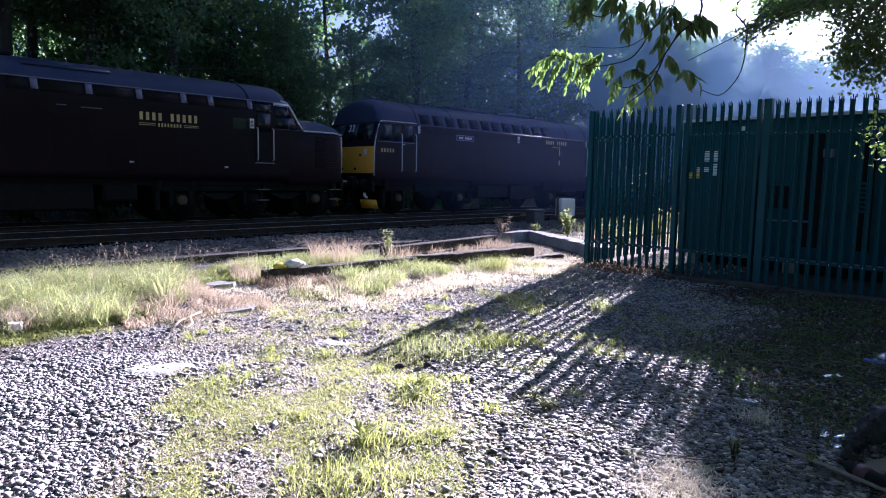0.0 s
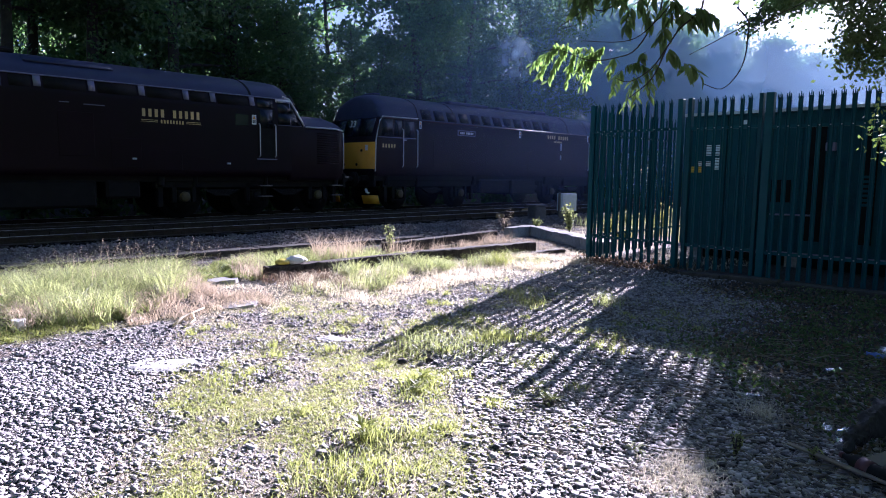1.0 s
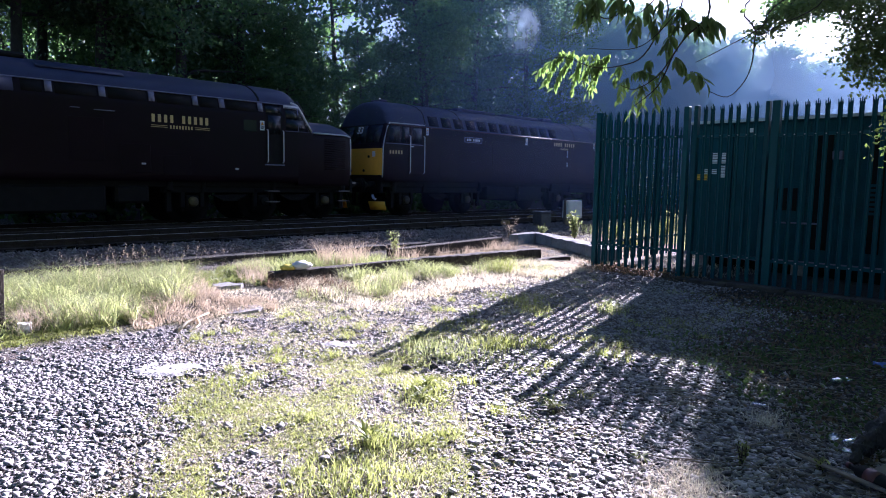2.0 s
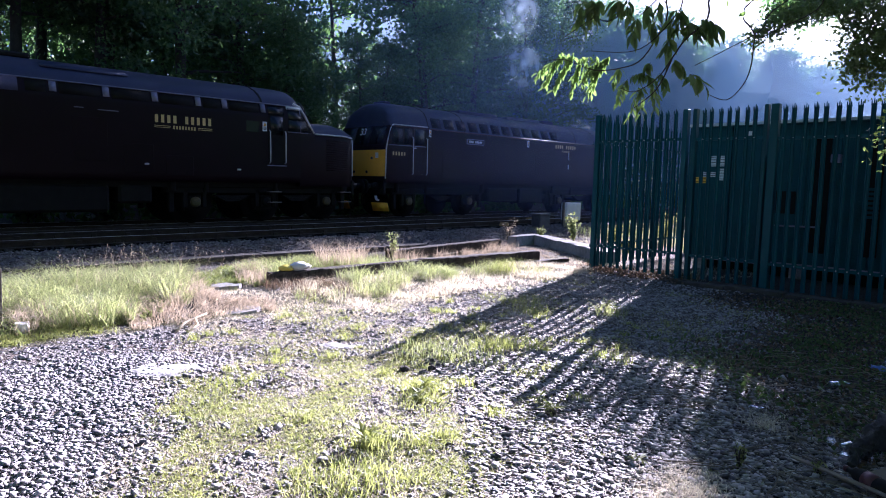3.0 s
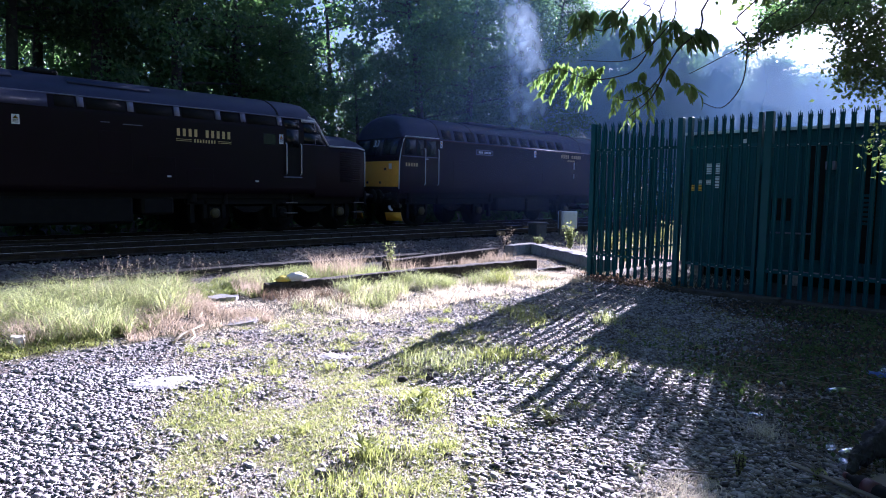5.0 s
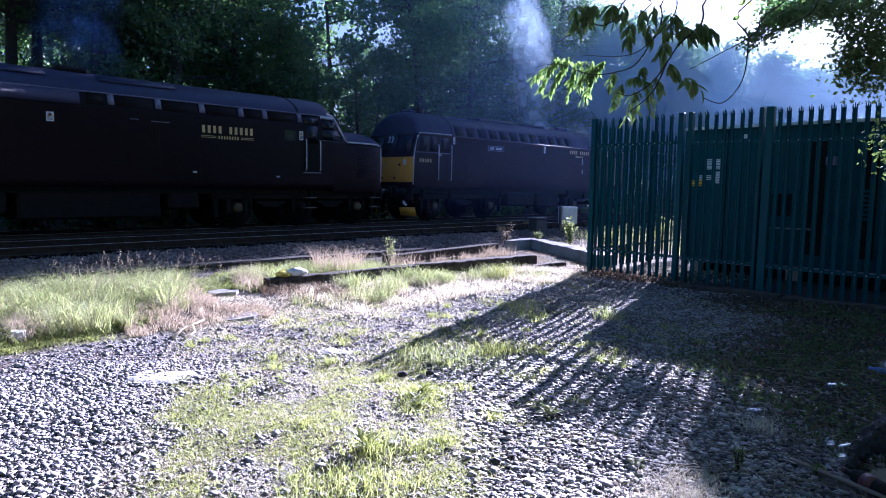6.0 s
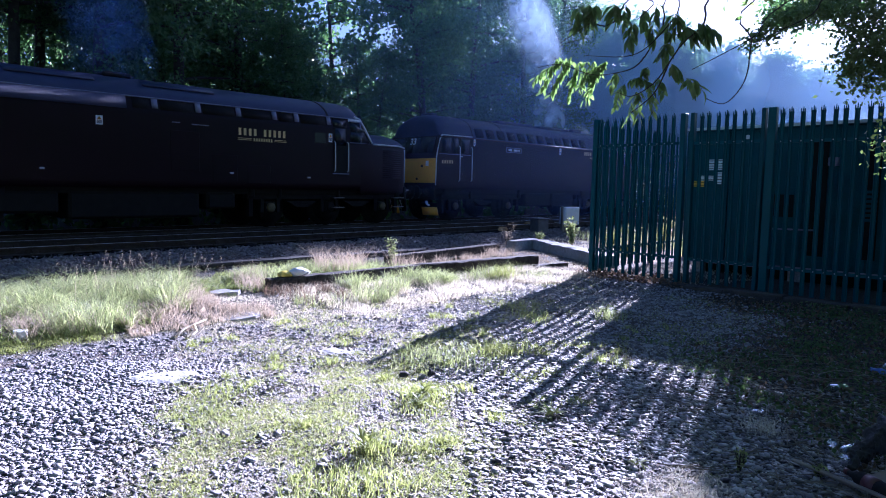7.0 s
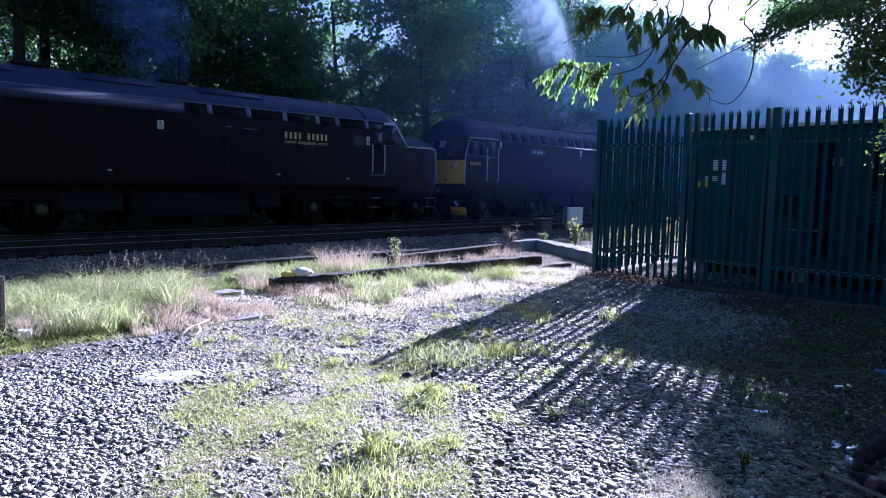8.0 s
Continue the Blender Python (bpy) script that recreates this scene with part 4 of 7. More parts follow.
def build_hut():
    """A steel equipment hut raised on bearers, with panelled walls and double doors towards the fence."""
    hut = thing("equipment_hut", "dark green steel equipment hut behind the palisade fence", "hut", pose(13.0, 0, -0.193))
    hut.scale = (1.145, 1.145, 1.145)
    x1, y0, y1, z0, z1 = 2.6, -2.6, 5.26, 0.40, 2.66
    bm = bmesh.new()
    box(bm, 0.03, x1, y0, y1, z0, z1)
    part("wall", bm, "hut", hut)
    edges = [5.26, 4.5, 3.8, 3.1, 2.4, 1.7, 1.0, 0.3, -0.4, -1.1, -1.8, -2.6]
    for a, b in zip(edges, edges[1:]):
        bm = bmesh.new()
        box(bm, 0.0, 0.03, b + 0.008, a - 0.008, z0 + 0.02, z1 - 0.02, 0.006)
        part("panel", bm, "hut", hut)
        for k in (1, 2):
            bm = bmesh.new()
            y = a + (b - a) * k / 3
            box(bm, -0.018, 0.0, y - 0.02, y + 0.02, z0 + 0.05, z1 - 0.05, 0.006)
            part("panel_rib", bm, "hut", hut)
    bm = bmesh.new()
    box(bm, -0.06, x1 + 0.06, y0 - 0.06, y1 + 0.02, z1, z1 + 0.05, 0.01)
    part("roof", bm, "hut", hut)
    bm = bmesh.new()
    box(bm, -0.075, -0.06, y0 - 0.06, y1 + 0.02, z1 + 0.004, z1 + 0.052)
    part("roof_edge", bm, "trim", hut, "pale metal roof edge")
    bm = bmesh.new()
    box(bm, -0.02, 0.0, y0, y1, z0 - 0.04, z0 + 0.02)
    part("floor_edge", bm, "bracket", hut, "pale floor beam")
    for y in (5.0, 3.4, 1.6, -0.2, -2.2):
        bm = bmesh.new()
        box(bm, 0.1, x1 - 0.1, y - 0.1, y + 0.1, -0.06, z0 - 0.04, 0.01)
        part("bearer", bm, "concrete", hut)
    bm = bmesh.new()
    box(bm, 0.22, x1 - 0.05, y0 + 0.05, y1 - 0.12, -0.08, z0 - 0.01)
    part("plinth", bm, "under", hut, "dark base under the hut")
    # flat black strips that paint the shade of the door recesses
    for ya, yb, za, zb in ((3.22, 2.98, 0.62, 2.42), (2.50, 2.28, 0.62, 2.42), (3.74, 3.44, 1.22, 1.58)):
        bm = bmesh.new()
        box(bm, -0.024, -0.018, yb, ya, za, zb)
        part("recess_shade", bm, "under", hut, "black strip for the shade of a door recess")
    # locking bar, vent, lamp box and number plate
    bm = bmesh.new()
    tube(bm, [(-0.05, 3.72, 1.02), (-0.05, 3.06, 1.03)], 0.014, 8)
    part("locking_bar", bm, "bracket", hut)
    bm = bmesh.new()
    for k in range(7):
        box(bm, -0.03, -0.018, 2.30, 2.95, 1.2 + 0.07 * k, 1.24 + 0.07 * k)
    part("vent", bm, "hut", hut)
    bm = bmesh.new()
    box(bm, -0.10, -0.018, 2.83, 2.97, 2.03, 2.16, 0.01)
    part("wall_box", bm, "bracket", hut)
    bm = bmesh.new()
    box(bm, -0.024, -0.019, 4.17, 4.29, 2.49, 2.56)
    part("plate", bm, "white", hut, "small white plate")
    # notices: sheets with rows of writing bars
    for ya, yb, za, zb, mat in ((5.00, 4.87, 1.80, 1.88, "white"), (4.86, 4.72, 1.98, 2.16, "white"), (4.70, 4.56, 1.98, 2.16, "white"), (4.70, 4.56, 1.74, 1.94, "white"), (4.86, 4.72, 1.80, 1.88, "white"), (5.13, 5.02, 1.69, 1.79, "yellow"), (4.99, 4.88, 1.69, 1.79, "yellow")):
        bm = bmesh.new()
        box(bm, -0.026, -0.021, yb, ya, za, zb)
        sheet = part("notice", bm, mat, hut, "white notice" if mat == "white" else "yellow warning notice")
        bm = bmesh.new()
        rows = max(2, round((zb - za) / 0.045))
        for k in range(rows):
            z = za + (zb - za) * (k + 0.4) / rows
            box(bm, -0.028, -0.026, yb + 0.015, ya - 0.015, z, z + 0.010)
        part("writing_bars", bm, "under", sheet)
    return hut


build_hut()

# concrete strip below the fence, toned dark for the hut's shade
bm = bmesh.new()
for k, y in enumerate(np.arange(-3.0, 4.9, 0.9)):
    box(bm, 10.62, 10.86, y + 0.01, y + 0.89, -0.1, 0.065 + 0.012 * math.sin(3.0 * k), 0.012)
tagged(part("concrete_strip", bm, "old_concrete"), "broken concrete strip at the foot of the fence", "kerb", kind="structure")


# ---- yard furniture: timbers, kerb, trough, cabinet ----
def beam(name, a, b, w, h, z0, mat, label, category, wear=0.01, seed=1):
    """A worn beam between two points on the ground."""
    rng = random.Random(seed)
    a, b = Vector((*a, 0)), Vector((*b, 0))
    length, turn = (b - a).length, math.degrees(math.atan2(b.y - a.y, b.x - a.x))
    bm = bmesh.new()
    n = max(3, int(length / (0.12 if mat == "timber" else 0.35)))
    sections = []
    for k in range(n + 1):
        x = length * k / n
        j = lambda: rng.uniform(-wear, wear)
        e = 0.015
        sections.append((x + (j() if 0 < k < n else 0), [(w / 2 + j(), 0), (w / 2 + j(), h - e + j()), (w / 2 - e + j(), h + j()), (-w / 2 + e + j(), h + j()), (-w / 2 + j(), h - e + j()), (-w / 2 + j(), 0)]))
    loft(bm, sections)
    ob = tagged(part(name, bm, mat), label, category)
    ob.matrix_basis = pose(a.x, a.y, z0, 0, 0, turn)
    return ob


beam("timber_baulk", (4.95, 8.66), (7.9, 8.60), 0.20, 0.21, 0.03, "timber", "weathered black timber baulk lying in the grass", "timber", 0.007, 3)
beam("timber_baulk", (7.94, 8.62), (11.05, 8.32), 0.20, 0.23, 0.015, "timber", "weathered black timber baulk beside the gravel", "timber", 0.008, 4)
beam("timber_baulk", (8.6, 10.25), (12.75, 10.86), 0.20, 0.19, 0.03, "timber", "grey-topped timber edging beside the ballast", "timber", 0.006, 5)
beam("concrete_kerb", (13.25, 10.78), (14.45, 10.95), 0.26, 0.32, -0.05, "concrete", "pale concrete kerb at the corner of the walkway", "kerb", 0.008, 6)
for k, (u0, u1, w, h) in enumerate(((0.0, 0.30, 0.42, 0.305), (0.303, 0.52, 0.40, 0.30), (0.523, 0.78, 0.42, 0.31), (0.783, 1.0, 0.40, 0.30))):
    beam("concrete_kerb", (14.45 - 2.15 * u0, 10.80 - 3.5 * u0), (14.45 - 2.15 * u1, 10.80 - 3.5 * u1), w, h, -0.05, "concrete", "chipped pale concrete kerb leading to the fence", "kerb", 0.012, 30 + k)["group"] = "concrete kerbs"
beam("timber_baulk", (10.6, 7.98), (11.5, 7.86), 0.16, 0.10, 0.0, "timber", "short broken timber beside the end of the baulk", "timber", 0.01, 41)
for k in range(16):
    beam("trough_lid", (1.0 + 0.62 * k, 12.10 - 0.028 * k), (1.6 + 0.62 * k, 12.08 - 0.028 * k), 0.34, 0.07, 0.06, "old_concrete", "grey concrete cable trough lid beside the ballast", "trough lid", 0.006, 20 + k)["group"] = "cable trough lids"


def build_cabinet():
    box_ = thing("trackside_cabinet", "pale grey trackside cabinet on a dark post", "cabinet", pose(18.75, 12.72, 0.12, 0, 0, -18))
    bm = bmesh.new()
    box(bm, -0.30, 0.30, -0.16, 0.16, 0.32, 0.92, 0.02)
    part("case", bm, "white", box_)
    bm = bmesh.new()
    box(bm, -0.26, 0.26, -0.175, -0.16, 0.36, 0.88, 0.008)
    door = part("door", bm, "white", box_)
    bm = bmesh.new()
    box(bm, -0.03, 0.03, -0.19, -0.175, 0.52, 0.62)
    part("latch", bm, "under", door)
    bm = bmesh.new()
    box(bm, -0.34, -0.27, -0.05, 0.05, -0.1, 0.95, 0.01)
    box(bm, -0.3, 0.1, -0.06, 0.06, 0.0, 0.33, 0.01)
    part("post", bm, "steel", box_)


build_cabinet()
grey = thing("point_machine", "dark grey steel trackside box beside the near line", "trackside box", pose(17.3, 12.9, 0.18, 0, 0, -6))
bm = bmesh.new()
box(bm, -0.25, 0.25, -0.2, 0.2, 0.0, 0.46, 0.03)
part("case", bm, "case", grey)
bm = bmesh.new()
box(bm, -0.27, 0.27, -0.22, 0.22, 0.46, 0.51, 0.015)
part("lid", bm, "case", grey)
for x, y in ((16.4, 13.7), (19.9, 15.4)):
    bm = bmesh.new()
    box(bm, -0.16, 0.16, -0.1, 0.1, 0.0, 0.10, 0.02)
    box(bm, -0.05, 0.05, -0.12, 0.12, 0.08, 0.13, 0.01)
    marker = tagged(part("rail_marker", bm, "faded"), "faded yellow marker block beside the rail", "marker block", "marker blocks")
    marker.matrix_basis = pose(x, y, 0.25, 0, 0, 12)
bm = bmesh.new()
box(bm, -0.024, 0.024, -0.024, 0.024, -0.1, 0.68, 0.005)
stake = tagged(part("wooden_stake", bm, "timber"), "thin brown wooden stake in the verge", "stake")
stake.matrix_basis = pose(1.368, 7.76, 0, 1, 1, 20)


# ---- woodland ----
def leaf_quads(centres, size, rng, droop=0.0):
    """Pointed leaves, two triangles each, at random turns round the given centres."""
    n = len(centres)
    s = size * rng.uniform(0.6, 1.3, (n, 1))
    a = rng.normal(size=(n, 3))
    a[:, 2] -= droop
    a /= np.linalg.norm(a, axis=1, keepdims=True)
    b = np.cross(a, rng.normal(size=(n, 3)))
    b /= np.linalg.norm(b, axis=1, keepdims=True)
    v = np.stack([centres - a * s * 0.5, centres + b * s * 0.28, centres + a * s * 0.5, centres - b * s * 0.28], 1).reshape(-1, 3)
    f = np.arange(4 * n).reshape(n, 4)
    return v, f


def leaf_tris(centres, size, rng):
    """Small pointed leaves, one triangle each."""
    n = len(centres)
    s = size * rng.uniform(0.6, 1.35, (n, 1))
    a = rng.normal(size=(n, 3))
    a /= np.linalg.norm(a, axis=1, keepdims=True)
    b = np.cross(a, rng.normal(size=(n, 3)))
    b /= np.linalg.norm(b, axis=1, keepdims=True)
    v = np.stack([centres - a * s * 0.4 + b * s * 0.3, centres + a * s * 0.6, centres - a * s * 0.4 - b * s * 0.3], 1).reshape(-1, 3)
    return v, np.arange(3 * n).reshape(n, 3)


def branch_tree(seed, height, spread, leaves, leaf, bare=0.25):
    """Trunk and limbs as one bmesh, and the centres of the leaves."""
    rng = np.random.default_rng(seed)
    bm = bmesh.new()
    lean = rng.normal(0, 0.25, 2)
    trunk = [(lean[0] * t * t * 2, lean[1] * t * t * 2, height * 0.92 * t) for t in np.linspace(0, 1, 9)]
    r0 = 0.012 * height + 0.04
    tube(bm, trunk, [r0 * (1 - 0.9 * t) + 0.015 for t in np.linspace(0, 1, 9)], 8)
    tips = []
    limbs = int(height * 2.0)
    for k in range(limbs):
        t = bare + (1 - bare) * (k + 0.5) / limbs
        base = np.array(trunk[0]) + 0
        base = np.array([lean[0] * t * t * 2, lean[1] * t * t * 2, height * 0.92 * t])
        a = rng.uniform(0, 2 * math.pi)
        reach = spread * (0.45 + 0.75 * math.sin(math.pi * min(1, 0.15 + 0.8 * t))) * rng.uniform(0.6, 1.1) * (1.1 - 0.6 * t)
        way = np.array([math.cos(a), math.sin(a), 0])
        pts = [base + way * reach * u + np.array([0, 0, reach * (0.35 * u - 0.25 * u * u)]) + rng.normal(0, 0.05, 3) * u for u in np.linspace(0, 1, 5)]
        tube(bm, [tuple(p) for p in pts], [0.25 * r0 * (1 - u) + 0.012 for u in np.linspace(0, 1, 5)], 5)
        tips += [(pts[j], reach) for j in (2, 3, 4, 4)]
    per = leaves // len(tips)
    cloud = []
    for p, reach in tips:
        for _ in range(3):
            c = p + rng.normal(0, 0.5, 3) * np.array([1, 1, 0.7])
            cloud.append(c + rng.normal(0, 0.33, (per // 3, 3)) * np.array([1.1, 1.1, 0.75]))
    return bm, np.concatenate(cloud), rng


def build_trees():
    kinds = []
    for k, (h, spread, leaves) in enumerate(((15.0, 2.9, 22000), (13.5, 2.7, 21000), (16.0, 3.2, 23000), (15.0, 3.0, 4600), (15.0, 2.7, 22000))):
        tree = thing("tree", "tall leafy woodland tree behind the railway, in shade", "tree", group="woodland trees")
        bm, centres, rng = branch_tree(11 + k, h, spread, leaves, 0.2, 0.42 if k == 4 else 0.12 + 0.1 * (k % 3))
        part("trunk", bm, "bark", tree)
        v, f = leaf_tris(centres, 0.132, rng) if k != 3 else leaf_quads(centres, 0.36, rng)
        crown = new("crown", quick_mesh("crown", v, f, "leaf"))
        crown.parent = tree
        kinds.append(tree)
    rng = random.Random(5)
    spots = []
    for row, (y, gap, x0, x1) in enumerate(((22.6, 3.3, 1.0, 80.0), (26.8, 3.4, 2.0, 84.0), (50.0, 9.0, 4.0, 130.0))):
        x = x0
        while x < x1:
            s = rng.uniform(0.92, 1.06) if x < 34 else rng.uniform(0.86, 0.98) if x < 84 else rng.uniform(0.78, 0.9)
            az = math.degrees(math.atan2(x, y))
            if az > 16.8 and (row == 0 and not (15.3 < az < 17.7 or 29.5 < az < 33.5 or 36.5 < az < 39.0)) or row and az > 16.8 and not (29 < az < 34.5 or 36 < az < 40 or 15 < az < 18):
                spots.append((x + rng.uniform(-0.8, 0.8), y + rng.uniform(-0.8, 0.8), s))
            x += gap * (1 + 0.006 * max(0, x - 25)) * rng.uniform(0.85, 1.2)
    for k in range(9):
        spots.append((63 + 2.4 * k, 21.4 + 0.5 * math.sin(2.0 * k), rng.uniform(0.9, 1.05)))
    for k in range(9):
        spots.append((90 + 4 * k, 22.0 - 0.2 * k, rng.uniform(1.15, 1.4)))
    spots += [(3.0, 38.0, 1.0), (6.2, 39.5, 1.05), (12.5, 39.0, 1.0), (17.0, 40.0, 1.0), (22.0, 31.0, 0.95), (28.5, 31.0, 1.0), (32.0, 31.5, 1.0)]
    bare = [(2.2, 23.4, 1.0), (4.7, 22.7, 1.0), (5.7, 24.4, 0.95), (7.0, 22.9, 1.03), (7.9, 24.6, 1.0), (4.0, 25.6, 1.05)]
    spots += [(13.4, 21.9, 0.5), (16.9, 21.9, 0.52), (15.1, 23.0, 0.56), (18.6, 23.2, 0.5), (12.0, 23.5, 0.6)]
    spots.append((45.5, 22.3, 0.85))
    spots += [(16.8, 29.2, 0.92), (10.5, 26.3, 0.95), (13.0, 28.0, 1.0)]
    spots += [(10.6, 37.5, 0.8), (12.2, 40.0, 0.85), (24.2, 38.5, 0.75), (29.5, 38.5, 0.75)]
    placed = set()
    for k, (x, y, s) in enumerate(spots + bare):
        m = pose(x, y, float(ground_z(x, y)) - 0.05, 0, 0, rng.uniform(0, 360))
        kind = 4 if k >= len(spots) else 3 if y > 25 or x > 36 else k % 3
        if kind not in placed:
            placed.add(kind)
            tree = kinds[kind]
        else:
            tree = copy_thing(kinds[kind], m)
        tree.matrix_basis = m
        tree.scale = (s, s, s)

    # sunlit saplings in the clearing behind the first trees
    for k, (x, y, h) in enumerate(((6.4, 31.3, 8.2), (8.6, 32.4, 9.0))):
        sapling = thing("tree", "young sunlit tree in a clearing behind the railway", "tree", pose(x, y, float(ground_z(x, y)) - 0.05), "saplings in the clearing")
        bm, centres, r = branch_tree(41 + k, h, 1.9, 4600, 0.2, 0.2)
        part("trunk", bm, "bark", sapling)
        v, f = leaf_quads(centres, 0.17, r)
        crown = new("crown", quick_mesh("crown", v, f, "leaf"))
        crown.parent = sapling

    # bushes along the foot of the wood
    first = None
    for k in range(34):
        x = 1.0 + 1.7 * k + 0.036 * k * k
        y = 20.9 + 0.5 * math.sin(3.3 * k)
        m = pose(x, y, float(ground_z(x, y)) - 0.05, 0, 0, 47 * k)
        if first is None:
            first = thing("bush", "dense dark bush at the foot of the wood", "bush", m, "bushes under the trees")
            bm = bmesh.new()
            r = np.random.default_rng(4)
            cloud = []
            for j in range(22):
                a = r.uniform(0, 2 * math.pi)
                end = np.array([math.cos(a) * r.uniform(0.3, 1.5), math.sin(a) * r.uniform(0.3, 1.3), r.uniform(0.7, 3.0)])
                tube(bm, [tuple(end * np.array([u * u, u * u, u])) for u in np.linspace(0, 1, 5)], [0.03 * (1 - u) + 0.006 for u in np.linspace(0, 1, 5)], 5)
                for u in (0.45, 0.75, 1.0):
                    cloud.append(end * np.array([u * u, u * u, u]) + r.normal(0, 0.3, (17, 3)))
            part("stems", bm, "bark", first)
            v, f = leaf_quads(np.concatenate(cloud), 0.25, r)
            leaves = new("leaves", quick_mesh("leaves", v, f, "leaf"))
            leaves.parent = first
        else:
            copy_thing(first, m)


build_trees()


# ---- stones, grass and weeds on the yard ----
def turned_cloud(base, faces, at_, radius, rng, flat=0.62):
    """Copies of small solids at random turns, as arrays."""
    n, k = len(at_), len(base[0])
    pick = rng.integers(0, len(base), n)
    v = base[pick] * radius[:, None, None] * rng.uniform(0.75, 1.25, (n, 1, 3)) * np.array([1.15, 0.9, flat])
    a, b = rng.uniform(0, 2 * math.pi, n), rng.normal(0, 0.35, n)
    c, s = np.cos(b)[:, None], np.sin(b)[:, None]
    v = np.stack([v[..., 0], v[..., 1] * c - v[..., 2] * s, v[..., 1] * s + v[..., 2] * c], -1)
    c, s = np.cos(a)[:, None], np.sin(a)[:, None]
    v = np.stack([v[..., 0] * c - v[..., 1] * s, v[..., 0] * s + v[..., 1] * c, v[..., 2]], -1)
    v = v + at_[:, None, :]
    f = faces[None] + (np.arange(n) * k)[:, None, None]
    return v.reshape(-1, 3), f.reshape(-1, 3)


def solids(kind, count, rng):
    """Rough stones: broken blocks of twelve triangles or simple ones of eight."""
    bm = bmesh.new()
    if kind == "block":
        bmesh.ops.create_cube(bm, size=1.3)
        bmesh.ops.triangulate(bm, faces=bm.faces[:])
    else:
        vs = [bm.verts.new(p) for p in ((1, 0, 0), (0, 1, 0), (-1, 0, 0), (0, -1, 0), (0, 0, 1), (0, 0, -1))]
        for k in range(4):
            bm.faces.new((vs[k], vs[(k + 1) % 4], vs[4]))
            bm.faces.new((vs[(k + 1) % 4], vs[k], vs[5]))
    bm.verts.index_update()
    co = np.array([v.co[:] for v in bm.verts])
    faces = np.array([[v.index for v in f.verts] for f in bm.faces])
    bm.free()
    wild = 0.11 if kind == "block" else 0.07
    base = np.stack([co * rng.uniform(0.74, 1.15, (len(co), 1)) + rng.normal(0, wild, co.shape) for _ in range(count)])
    return base, faces


def build_gravel():
    rng = np.random.default_rng(3)

    def scatter(n, x0, x1, y0, y1):
        return rng.uniform(x0, x1, n), rng.uniform(y0, y1, n)

    def seen(x, y):
        r, az = np.hypot(x, y), np.degrees(np.arctan2(x, y))
        return r, (az > 7) & (az < 84)

    blocks, block_faces = solids("block", 16, rng)
    simple, simple_faces = solids("simple", 14, rng)
    # crushed stone on the open part of the yard
    x, y = scatter(125000, 0.2, 6.5, 0.3, 6.9)
    r, ahead = seen(x, y)
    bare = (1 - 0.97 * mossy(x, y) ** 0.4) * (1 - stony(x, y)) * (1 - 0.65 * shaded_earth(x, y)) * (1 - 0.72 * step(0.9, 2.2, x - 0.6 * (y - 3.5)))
    keep = (r > 2.2) & (r < 6.4) & ahead & (rng.random(len(x)) < bare)
    x, y = x[keep], y[keep]
    rad = np.clip(rng.lognormal(-4.46, 0.40, len(x)), 0.005, 0.030)
    v, f = turned_cloud(blocks, block_faces, np.stack([x, y, ground_z(x, y) + rad * 0.25], -1), rad, rng, 0.54)
    tagged(new("gravel", quick_mesh("gravel", v, f, "stone", True)), "loose grey limestone gravel on the yard", "gravel", kind="stuff")
    # fine chippings between moss and earth
    x, y = scatter(48000, 0.9, 7.0, 0.6, 7.0)
    r, ahead = seen(x, y)
    bare = (1 - 0.72 * mossy(x, y)) * (1 - 0.8 * shaded_earth(x, y)) * (1 - 0.75 * stony(x, y)) * step(-0.9, 0.3, wobble(x, y, 3.7))
    keep = (r > 2.2) & (r < 6.6) & ahead & (rng.random(len(x)) < bare)
    x, y = x[keep], y[keep]
    rad = np.clip(rng.lognormal(-4.7, 0.36, len(x)), 0.004, 0.02)
    v, f = turned_cloud(simple, simple_faces, np.stack([x, y, ground_z(x, y) + rad * 0.3], -1), rad, rng, 0.6)
    tagged(new("chippings", quick_mesh("chippings", v, f, "stone")), "fine stone chippings scattered over earth and moss", "gravel", kind="stuff")
    # flat pebbles towards the fence
    x, y = scatter(66000, 2.2, 7.0, 0.4, 4.8)
    r, ahead = seen(x, y)
    keep = (r > 2.3) & (r < 6.4) & ahead & (rng.random(len(x)) < stony(x, y) * (1 - 0.85 * shaded_earth(x, y)))
    x, y = x[keep], y[keep]
    rad = np.clip(rng.lognormal(-4.22, 0.40, len(x)), 0.006, 0.034)
    v, f = turned_cloud(blocks, block_faces, np.stack([x, y, ground_z(x, y) + rad * rng.uniform(-0.1, 0.3, len(x))], -1), rad, rng, 0.40)
    tagged(new("gravel", quick_mesh("gravel", v, f, "pebble", True)), "flat mauve-grey pebbles trodden into dark soil", "gravel", kind="stuff")
    # stones further off on the yard
    x, y = scatter(72000, 1.0, 12.5, 1.0, 8.6)
    r, ahead = seen(x, y)
    bare = (1 - 0.85 * mossy(x, y) ** 0.5) * (1 - 0.85 * step(6.7, 7.1, y) * (1 - step(4.6, 8.5, x))) * (1 - 0.9 * shaded_earth(x, y))
    keep = (r >= 6.1) & ahead & (x < 10.6) & (rng.random(len(x)) < bare)
    x, y = x[keep], y[keep]
    rad = np.clip(rng.lognormal(-4.12, 0.34, len(x)), 0.008, 0.036)
    v, f = turned_cloud(simple, simple_faces, np.stack([x, y, ground_z(x, y) + rad * 0.2], -1), rad, rng, 0.55)
